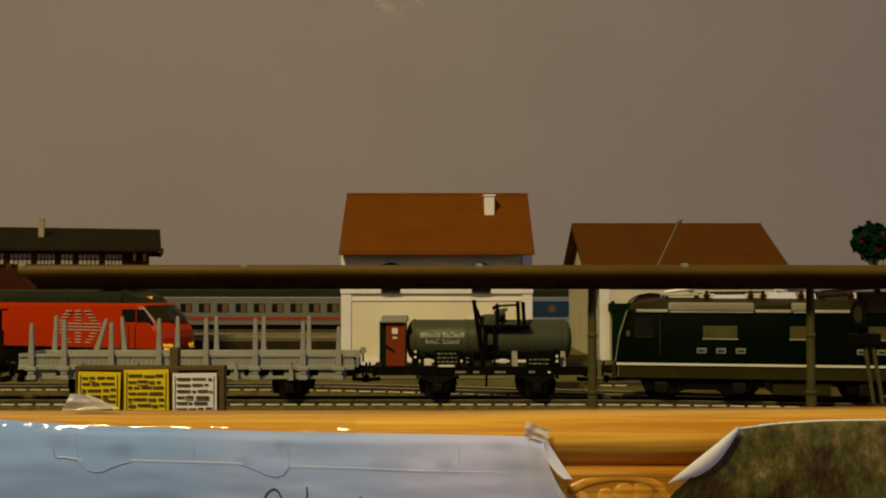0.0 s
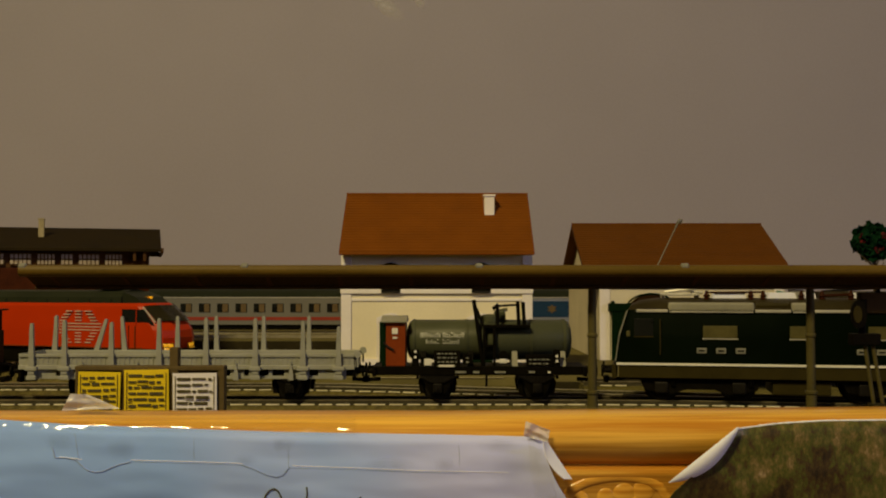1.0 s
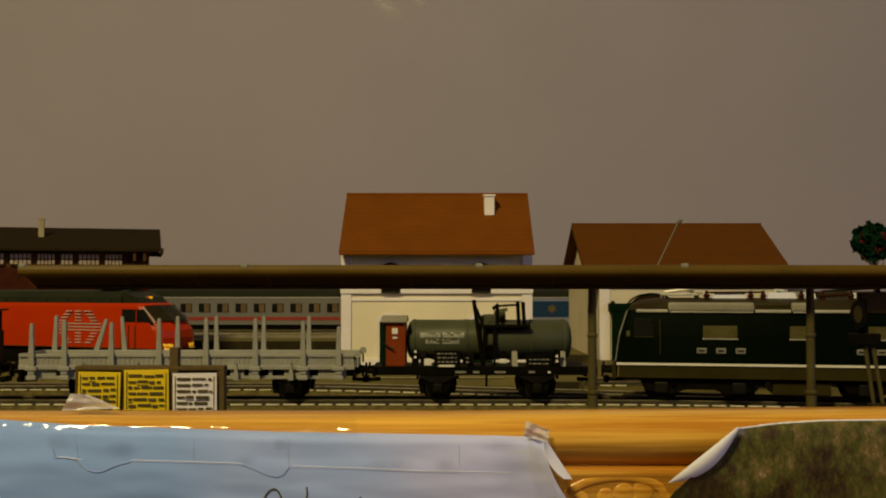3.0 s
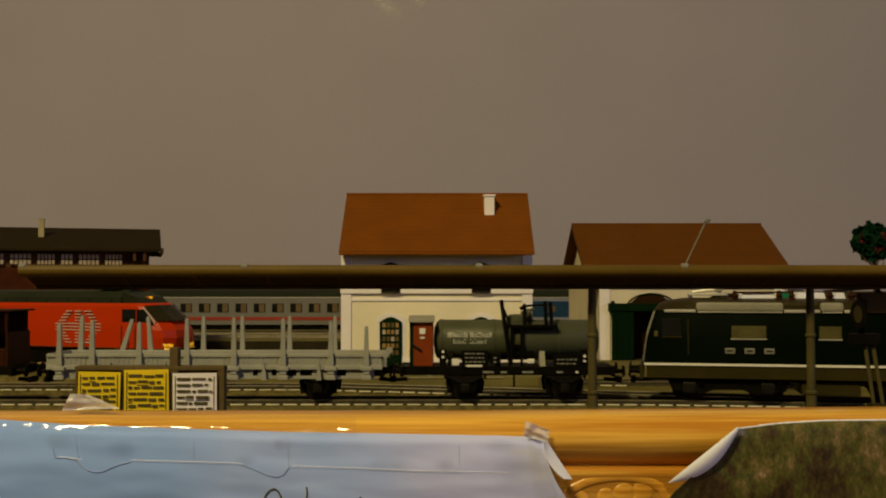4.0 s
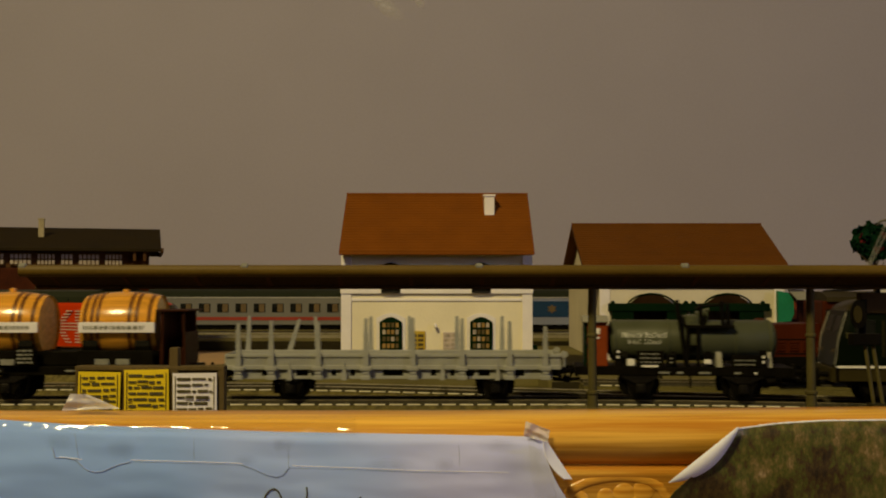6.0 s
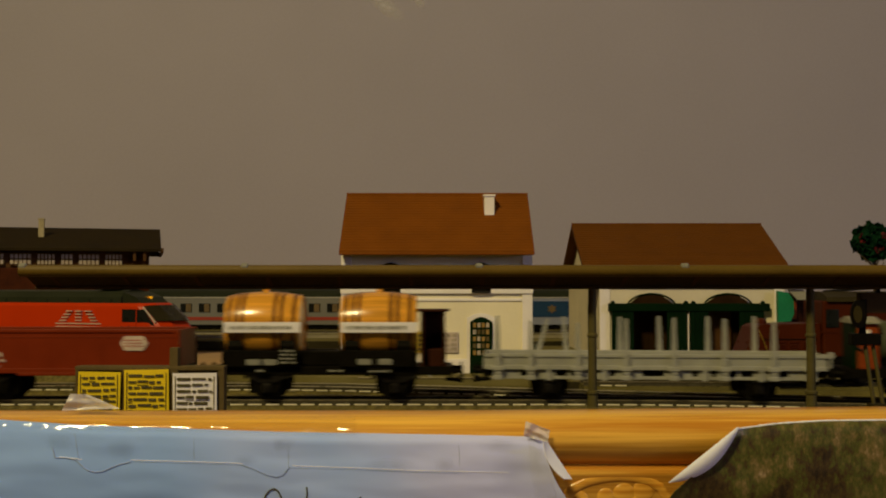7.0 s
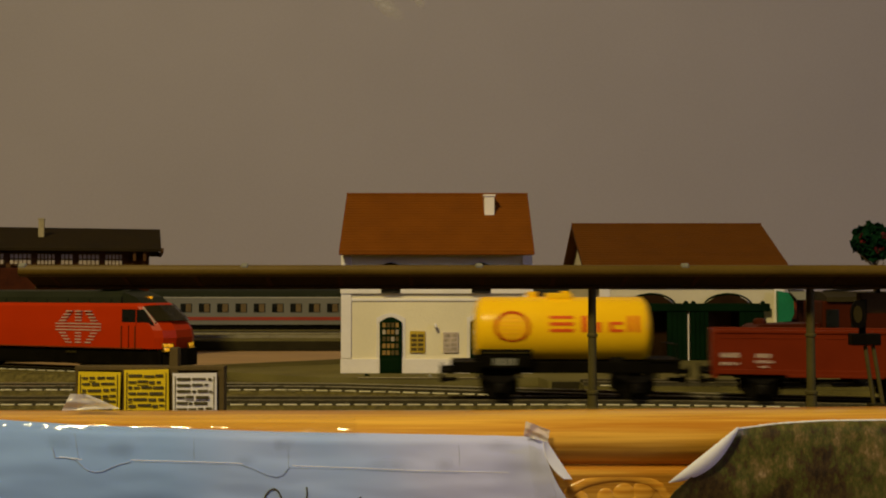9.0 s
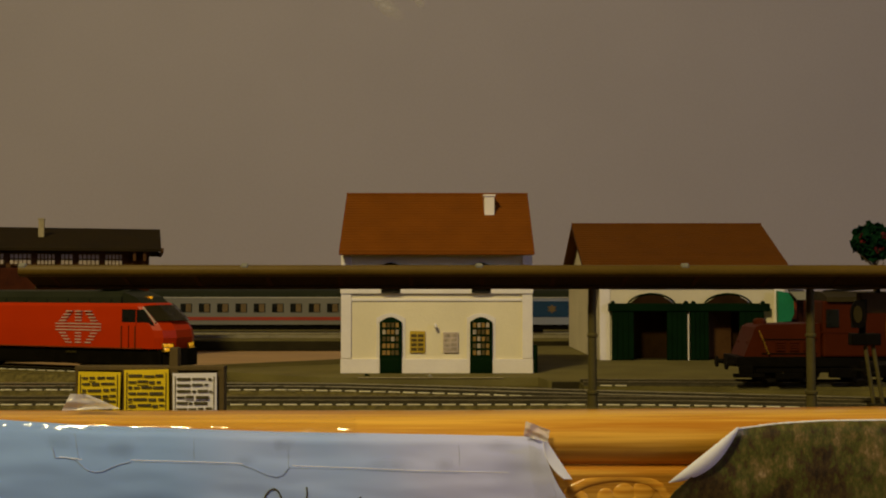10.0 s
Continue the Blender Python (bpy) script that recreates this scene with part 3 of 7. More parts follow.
# ---- engine shed ----
def engine_shed():
    h = thing("engine_shed", "cream two-stall engine shed with brown roof and green gates", "shed")
    x0, x1, y0, y1, z0 = 0.1187, 0.2600, 0.794, 0.985, 0.005
    ze, ym, zr = 0.0640, 0.893, 0.1140
    holes = ((0.1415, 0.1765), (0.1995, 0.2345))
    # front wall with two arched openings
    zt, n = ze, 12
    pts = [(x0, z0)]
    for a, b in holes:
        pts += [(a, z0), (a, 0.0455)]
        pts += [(a + (b - a) * k / n, 0.0445 + 0.0098 * math.sin(math.pi * k / n)) for k in range(1, n)]
        pts += [(b, 0.0455), (b, z0)]
    pts += [(x1, z0), (x1, zt), (x0, zt)]
    bm = bm_new()
    prism(bm, pts, y0, y0 + 0.004)
    part("front_wall", bm, M["shed_plaster"], h, "cream front wall with two arched stalls")
    for xa, xb in ((x0, x0 + 0.004), (x1 - 0.004, x1)):
        bm = bm_new()
        prism(bm, [(y0 + 0.004, z0), (y1, z0), (y1, ze), (ym, zr - 0.004), (y0 + 0.004, ze)], xa, xb, "YZ")
        part("gable_wall", bm, M["shed_plaster"], h, "cream gable wall")
    boxpart("rear_wall", x0 + 0.004, x1 - 0.004, y1 - 0.004, y1, z0, ze, M["shed_plaster"], h)
    boxpart("stall_floor", x0 + 0.004, x1 - 0.004, y0 + 0.004, y1 - 0.004, z0, z0 + 0.0006, M["edge_dark"], h, 0, "dark stall floor")
    for s, name in ((-1, "roof_front"), (1, "roof_rear")):
        ye = ym + s * 0.1010
        bm = bm_new()
        prism(bm, [(ym, zr - 0.003), (ym, zr), (ye, 0.0622), (ye, 0.0600)], x0 - 0.0085, x1 + 0.0125, "YZ")
        rf = part(name, bm, M["roof_brown"], h, "brown tiled roof slope")
        if s < 0:
            for k in range(26):
                t0 = (k + 0.1) / 26
                t1 = t0 + 0.031
                b2 = bm_new()
                prism(b2, [(ym + (ye - ym) * t0, zr + (0.0622 - zr) * t0), (ym + (ye - ym) * t1, zr + (0.0622 - zr) * t1 + 0.0005), (ym + (ye - ym) * t1, zr + (0.0622 - zr) * t1 - 0.0003), (ym + (ye - ym) * t0, zr + (0.0622 - zr) * t0 - 0.0003)], x0 - 0.0083, x1 + 0.0123, "YZ")
                part("tile_course", b2, M["roof_brown"], rf)
    bm = bm_new()
    tube(bm, (x0 - 0.0085, ym, zr), (x1 + 0.0125, ym, zr), 0.0012, seg=10)
    part("ridge", bm, M["roof_brown"], h, "", True)
    bm = bm_new()
    prism(bm, [(ym, zr - 0.0008), (ym - 0.100, 0.0600), (ym - 0.100, 0.0570), (ym, zr - 0.005)], x0 - 0.0082, x0 - 0.007, "YZ")
    part("barge_board", bm, M["door_brown"], h, "dark barge board")
    for xa, wide in ((x0 + 0.0002, 0.0078), (x1 - 0.0085, 0.0068)):
        boxpart("pilaster", xa, xa + wide, y0 - 0.0012, y0, z0, 0.060, M["trim_white"], h, 0.0003, "white pilaster")
    # green gate frames with lintel, studs and leaves
    boxpart("lintel", 0.1250, 0.2468, y0 - 0.0060, y0 - 0.0012, 0.0420, 0.0480, M["green_door"], h, 0.0007, "dark green lintel beam")
    for cx in (0.1285, 0.1838, 0.1895, 0.2420):
        bm = bm_new()
        lathe(bm, [(0.0478, 0.0015), (0.0486, 0.0019), (0.0496, 0.0012), (0.0500, 0.0003)], centre=(cx, y0 - 0.0034, 0), seg=10)
        part("stud", bm, M["green_door"], h, "", True)
    for a, b in holes:
        bm = bm_new()
        prism(bm, arch(a - 0.0030, b + 0.0008, 0.0445, 0.0560, 0.0110, 14), y0 - 0.0025, y0 + 0.0008)
        part("fanlight", bm, M["stall_brown"], h, "dark arched fanlight")
        bm = bm_new()
        for k in range(14):
            a0, a1 = math.pi * k / 14, math.pi * (k + 1) / 14
            c, w, r = (a + b) / 2 - 0.0011, (b - a) / 2 + 0.0012, 0.0104
            tube(bm, (c - w * math.cos(a0), y0 - 0.0028, 0.0448 + r * math.sin(a0)), (c - w * math.cos(a1), y0 - 0.0028, 0.0448 + r * math.sin(a1)), 0.0007, seg=6)
        part("arch_rim", bm, M["green_door"], h, "", True)
    for xa, xb in ((0.1275, 0.1440), (0.1692, 0.1840), (0.1872, 0.2005), (0.2240, 0.2425)):
        lf = boxpart("gate_leaf", xa, xb, y0 - 0.0046, y0 - 0.0022, z0, 0.0420, M["green_door"], h, 0.0004, "dark green plank gate leaf")
        nb = 4
        for k in range(nb):
            w = (xb - xa) / nb
            boxpart("plank", xa + w * k + 0.0002, xa + w * (k + 1) - 0.0002, y0 - 0.0052, y0 - 0.0046, z0 + 0.001, 0.0415, M["green_door"], lf)
    boxpart("door_post", 0.1851, 0.1861, y0 - 0.0035, y0 - 0.001, z0, 0.0405, M["trim_white"], h, 0.0002, "white post between the gates")
    inner = boxpart("inner_door", 0.2035, 0.2215, y0 + 0.010, y0 + 0.012, z0, 0.045, M["door_brown"], h, 0.0003, "brown inner door")
    boxpart("inner_wall", x0 + 0.004, x1 - 0.004, y0 + 0.014, y0 + 0.016, z0, 0.058, M["stall_brown"], h, 0, "dark inside of the stalls")
    # downpipe beside the gable
    boxpart("shutter", x0 - 0.0022, x0 - 0.0006, y0 + 0.030, y0 + 0.048, z0 + 0.004, 0.047, M["green_door"], h, 0.0003, "green shutter on the gable")


engine_shed()

kiosk = thing("trackside_hut", "small hut with a bright green shutter and red wall", "hut")
boxpart("wall", 0.2660, 0.2900, 0.800, 0.830, 0.005, 0.0560, M["cab_brown"], kiosk, 0.0004, "dark brown wall")
bm = bm_new()
prism(bm, [(0.2520, 0.034), (0.2615, 0.0345), (0.2640, 0.040), (0.2640, 0.050), (0.2600, 0.0560), (0.2520, 0.0575)], 0.786, 0.790)
part("shutter", bm, M["green_bright"], kiosk, "bright green shutter")
bm = bm_new()
tube(bm, (0.2580, 0.788, 0.005), (0.2580, 0.788, 0.036), 0.0012)
part("post", bm, M["green_door"], kiosk)
boxpart("red_panel", 0.2626, 0.2695, 0.796, 0.7995, 0.036, 0.0500, M["rust_red"], kiosk, 0.0004, "dull red panel")
bm = bm_new()
prism(bm, [(0.780, 0.0508), (0.800, 0.0575), (0.800, 0.0585), (0.780, 0.0516)], 0.2642, 0.2760, "YZ")
part("awning", bm, M["roof_grey"], kiosk, "grey sloping awning")


# ---- chalet ----
def chalet():
    h = thing("chalet", "dark brown timber chalet with rows of white windows", "house", m=Matrix.Translation((-0.2345, 0.868, 0)) @ pose(0, 0, 0, 0, 0, 16) @ Matrix.Translation((0.2395, -0.868, 0)))
    x0, x1, y0, y1 = -0.62, -0.2490, 0.878, 1.0 - 0.006
    boxpart("base_wall", x0, x1, y0, y1, 0.0, 0.0500, M["edge_dark"], h, 0.0005, "dark base of the wall")
    boxpart("lower_wall", x0, x1, y0, y1, 0.0500, 0.0760, M["chalet_red"], h, 0.0005, "red-brown lower wall")
    boxpart("wall", x0, x1, y0 + 0.001, y1, 0.0760, 0.0935, M["door_brown"], h, 0.0004, "dark brown timber wall")
    ym = 0.945
    bm = bm_new()
    prism(bm, [(ym, 0.1126), (0.868, 0.0918), (0.868, 0.0898), (ym, 0.1101), (1.01, 0.0898), (1.01, 0.0918)], x0 - 0.02, -0.2395, "YZ")
    part("roof", bm, M["chalet_roof"], h, "dark brown shingled roof")
    boxpart("barge_board", -0.2395, -0.2375, 0.868, 1.01, 0.0890, 0.0928, M["door_brown"], h, 0.0004)
    bm = bm_new()
    box(bm, -0.3392, -0.3346, 0.908, 0.914, 0.100, 0.1175, 0.0004)
    box(bm, -0.3396, -0.3342, 0.9076, 0.9144, 0.1170, 0.1184, 0.0004)
    part("chimney", bm, M["chimney_pale"], h, "pale stone chimney")
    xs = -0.600
    k = 0
    while xs < -0.283:
        w = (0.0140, 0.0095, 0.0165)[k % 3]
        wd = boxpart("window", xs, xs + w, y0 - 0.0012, y0 + 0.001, 0.0780, 0.0885, M["door_brown"], h, 0.0003, "brown-barred window with white panes")
        nb = 5 if w > 0.01 else 3
        for c in range(nb):
            for r in range(2):
                pw = w / nb
                boxpart("pane", xs + pw * c + 0.0005, xs + pw * (c + 1) - 0.0005, y0 - 0.0018, y0 - 0.0010, 0.0790 + r * 0.0046, 0.0826 + r * 0.0046, M["pane_pale"], wd)
        xs += w + 0.0042
        k += 1
    for xx in (-0.262, -0.254):
        boxpart("bracket", xx, xx + 0.0025, 0.870, 0.879, 0.082, 0.0905, M["door_brown"], h, 0.0003)


chalet()


# ---- far coaches ----
def coach(name, label, x0, x1, side, stripe, windows):
    c = thing(name, label, "coach", group="coaches on the far track")
    y0, y1, zr = 1.124, 1.157, 0.0118
    sec = [(y0, zr + 0.0085), (y0, zr + 0.0375), (y0 + 0.0025, zr + 0.0415), (y0 + 0.009, zr + 0.0455), (y0 + 0.0165, zr + 0.0470), (y1 - 0.009, zr + 0.0455), (y1 - 0.0025, zr + 0.0415), (y1, zr + 0.0375), (y1, zr + 0.0085)]
    bm = bm_new()
    prism(bm, sec[:2] + sec[-2:], x0, x1, "YZ")
    part("body", bm, side, c)
    bm = bm_new()
    prism(bm, sec[1:-1], x0, x1, "YZ")
    part("roof", bm, M["coach_roof"], c, "dark ribbed roof", True)
    boxpart("gutter", x0, x1, y0 - 0.0006, y0, zr + 0.0370, zr + 0.0381, M["silver"], c, 0, "bright gutter strip")
    boxpart("underframe", x0 + 0.004, x1 - 0.004, y0 + 0.003, y1 - 0.003, zr + 0.003, zr + 0.0085, M["black"], c, 0.0004, "black underframe")
    if stripe:
        boxpart("stripe", x0 + 0.001, x1 - 0.001, y0 - 0.0004, y0, zr + 0.0132, zr + 0.0168, stripe, c, 0, "red stripe")
    x = x0 + 0.0083
    while windows and x < x1 - 0.02:
        w = boxpart("window", x, x + 0.0125, y0 - 0.0004, y0 + 0.0003, zr + 0.0217, zr + 0.0312, M["glass_dark"], c, 0.0001, "dark window with tan blind")
        boxpart("blind", x + 0.0058, x + 0.0115, y0 - 0.0006, y0 - 0.0003, zr + 0.0222, zr + 0.0307, M["interior_tan"], w)
        x += 0.0197
    for bx in (x0 + 0.03, x1 - 0.03):
        boxpart("bogie", bx - 0.018, bx + 0.018, y0 + 0.005, y1 - 0.005, zr, zr + 0.005, M["black"], c, 0.0005)
    return c


coach("passenger_coach", "pale grey passenger coach with red stripe and dark windows", -0.3300, -0.0450, M["coach_silver"], M["coach_red"], True)
bl = coach("passenger_coach", "blue and pale grey coach with a yellow emblem", 0.0600, 0.2700, M["coach_lilac"], None, False)
boxpart("blue_panel", 0.0620, 0.2680, 1.1234, 1.124, 0.0285, 0.0455, M["coach_blue"], bl, 0.0001, "deep blue panel")
bm = bm_new()
prism(bm, [(0.1170 + (0.0058 if k % 2 else 0.0030) * math.cos(math.pi * k / 6), 0.0372 + (0.0052 if k % 2 else 0.0030) * math.sin(math.pi * k / 6)) for k in range(12)], 1.1228, 1.1234)
part("emblem", bm, M["interior_tan"], bl, "dull yellow emblem")


# ---- canopy ----
def canopy():
    c = thing("platform_canopy", "brown platform canopy with upturned roof on round posts", "canopy")
    xa, xb, yc, hw = -0.1460, 0.56, 0.3750, 0.0125
    for s, name in ((-1, "roof_near"), (1, "roof_far")):
        bm = bm_new()
        prism(bm, [(yc, 0.0600), (yc + s * (hw - 0.001), 0.0644), (yc + s * hw, 0.0650), (yc + s * hw, 0.0656), (yc + s * (hw - 0.001), 0.0658), (yc, 0.0614)], xa, xb, "YZ")
        part(name, bm, M["canopy_under"], c, "dark boarded roof wing")
        pr = [(-0.0004, 0.0635), (0.0006, 0.0637), (0.0014, 0.0643), (0.0018, 0.0653), (0.0016, 0.0664), (0.0009, 0.0673), (-0.0006, 0.0676), (-0.0016, 0.0664), (-0.0010, 0.0638)]
        bm = bm_new()
        prism(bm, [(yc + s * (hw + d), z) for d, z in pr], xa - 0.001, xb, "YZ")
        part("gutter", bm, M["canopy"], c, "olive-brown rounded gutter edge", True)
    # rafters lighter than the boards: the light on their ends is in the colour
    x = xa + 0.0085
    while x < xb:
        bm = bm_new()
        prism(bm, [(yc, 0.0597), (yc - hw + 0.001, 0.0638), (yc - hw + 0.001, 0.0646), (yc, 0.0605), (yc + hw - 0.001, 0.0646), (yc + hw - 0.001, 0.0638)], x, x + 0.0014, "YZ")
        part("rafter", bm, M["door_brown"], c)
        x += 0.0251
    boxpart("ridge_beam", xa, xb, yc - 0.0017, yc + 0.0017, 0.0592, 0.0604, M["canopy_under"], c, 0.0003, "dark lengthwise beam")
    for px in (40, 433, 848, 1212, 1590):
        gx = (px - 784) * 0.362 / DEPTH
        bm = bm_new()
        lathe(bm, [(-0.0014, 0.0007), (-0.0009, 0.0012), (0.0009, 0.0012), (0.0014, 0.0007)], "X", 10, (gx, yc - hw - 0.0004, 0.0671))
        part("gutter_clip", bm, M["print_grey"], c, "pale joint clip", True)
    for px in (1047.5, 1433, 1818, 2203):
        gx = (px - 784) * yc / DEPTH
        bm = bm_new()
        lathe(bm, [(0.0, 0.0029), (0.0165, 0.0026), (0.0172, 0.0019), (0.0215, 0.0018), (0.0219, 0.0022), (0.0227, 0.0022), (0.0231, 0.0016), (0.0420, 0.0015), (0.0423, 0.0019), (0.0430, 0.0019), (0.0434, 0.0015), (0.0600, 0.0014)], seg=16, centre=(gx, yc, 0))
        p = part("post", bm, M["post"], c, "olive-grey round post with rings", True)


canopy()


# ---- signal by the track ----
def signal():
    s = thing("shunting_signal", "small dark disc signal on a two-legged stand", "signal")
    k = 0.3700 / DEPTH

    def q(px, py, dy=0.0):
        return ((px - 784) * k, 0.3700 + dy, 0.0596 - (py - 510) * k)
    bm = bm_new()
    a, b = q(1529, 612), q(1543, 716)
    tube(bm, a, b, 0.0007)
    part("leg", bm, M["post"], s, "grey leg", True)
    bm = bm_new()
    tube(bm, q(1543, 612), q(1559, 716), 0.0007)
    part("leg", bm, M["post"], s, "grey leg", True)
    bm = bm_new()
    a, b = q(1503, 611), q(1554, 590)
    box(bm, a[0], b[0], 0.3680, 0.3725, a[2], b[2], 0.0005)
    part("bracket_box", bm, M["black"], s, "black cross box")
    bm = bm_new()
    c = q(1514, 556)
    n = 22
    pts = [(c[0] + 0.0028 * math.cos(2 * math.pi * i / n), c[2] + 0.0050 * math.sin(2 * math.pi * i / n)) for i in range(n)]
    prism(bm, pts, 0.3672, 0.3686)
    d = part("disc", bm, M["black"], s, "black oval disc")
    bm = bm_new()
    pts = [(c[0] - 0.0006 + 0.0015 * math.cos(2 * math.pi * i / n), c[2] + 0.0030 * math.sin(2 * math.pi * i / n)) for i in range(n)]
    prism(bm, pts, 0.3668, 0.3672)
    part("disc_face", bm, M["skirt"], d, "olive disc face")
    bm = bm_new()
    tube(bm, q(1524, 592), q(1527, 530), 0.0012)
    part("stem", bm, M["black"], s, "", True)
    boxpart("foot", q(1535, 0)[0], q(1566, 0)[0], 0.3675, 0.3725, 0.0, q(0, 713)[2], M["edge_dark"], s, 0.0004)
    hb = thing("hanging_platform_sign", "dark sign box hung under the canopy", "sign", m=pose(0, 0, 0))
    boxpart("sign_box", (1528 - 784) * k, (1600 - 784) * k, 0.3730, 0.3770, 0.0596 - 45 * k, 0.0596 - 8 * k, M["canopy_under"], hb, 0.0005, "dark brown box")
    boxpart("hanger", (1560 - 784) * k, (1566 - 784) * k, 0.3740, 0.3760, 0.0596 - 8 * k, 0.0596 + 1 * k, M["black"], hb)


signal()


# ---- notice boards ----
def notices():
    k = 0.3700 / DEPTH
    X = lambda px: (px - 784) * k
    Z = lambda py: 0.0596 - (py - 510) * k
    b = thing("notice_board", "brown notice board with two yellow and one white timetable", "notice board")
    boxpart("panel", X(140), X(398), 0.3700, 0.3725, 0.0, Z(655), M["board_brown"], b, 0.0003, "brown board")
    boxpart("top_rail", X(137), X(400), 0.3685, 0.3740, Z(655), Z(647), M["board_brown"], b, 0.0004, "brown top rail")
    for a, c, top in ((138, 146, 650), (219, 227, 652), (303, 318, 615), (388, 400, 650)):
        boxpart("upright", X(a), X(c), 0.3686, 0.3730, 0.0, Z(top), M["board_brown"], b, 0.0003, "brown upright")
    rng = random.Random(4)
    for a, c, t, m in ((145, 219, 657, "poster_yellow"), (226, 304, 653, "poster_yellow"), (311, 388, 659, "poster_white")):
        p = boxpart("poster", X(a), X(c), 0.3674, 0.3679, Z(730), Z(t), M[m], b, 0.0001, "yellow timetable sheet" if m == "poster_yellow" else "white timetable sheet", rot=Euler((0, radians(1.2 if a == 145 else -0.8), 0)).to_matrix())
        y = t + 8
        while y < 724:
            x = a + 8
            while x < c - 12:
                w = min(rng.choice((6, 9, 13, 18, 23)), c - 8 - x)
                if w > 3:
                    top = y + rng.choice((0, 0.6, 1.4))
                    boxpart("print_bar", X(x), X(x + w), 0.3670, 0.3674, Z(top + rng.choice((3.6, 4.2, 4.8))), Z(top), M["ink"], p)
                    if rng.random() < 0.12:
                        boxpart("print_rule", X(x - 1), X(x + w + 1), 0.3671, 0.3674, Z(y + 8.4), Z(y + 7.7), M["ink"], p)
                x += w + rng.choice((2.5, 3.5, 4.5))
            y += 10.3
        for xx in (a + 4.2, c - 5.2):
            boxpart("border_line", X(xx), X(xx + 1.0), 0.3671, 0.3674, Z(724), Z(t + 5), M["ink"], p)


notices()
# ---- rolling stock ----
WHEELS = []


def wheel_set(parent, x, r=0.0056):
    bm = bm_new()
    tube(bm, (0, -0.0082, 0), (0, 0.0082, 0), 0.0011, seg=10)
    for s in (-1, 1):
        lathe(bm, [(s * 0.0070, r + 0.0011), (s * 0.0076, r + 0.0011), (s * 0.0077, r), (s * 0.0098, r - 0.0001), (s * 0.0100, r - 0.0012), (s * 0.0092, r - 0.0016), (s * 0.0092, 0.0016), (s * 0.0102, 0.0012)], "Y", 28)
        for k in range(6):
            vs = box(bm, -0.0004, 0.0004, min(s * 0.0091, s * 0.0098), max(s * 0.0091, s * 0.0098), 0.0012, r - 0.0012)
            bmesh.ops.transform(bm, matrix=pose(0, 0, 0, 0, 60 * k, 0), verts=vs)
    w = part("wheel_set", bm, M["steel_dark"], parent, "blackened steel wheel set", True, at=pose(x, 0, r))
    WHEELS.append((w, x, r))
    return w


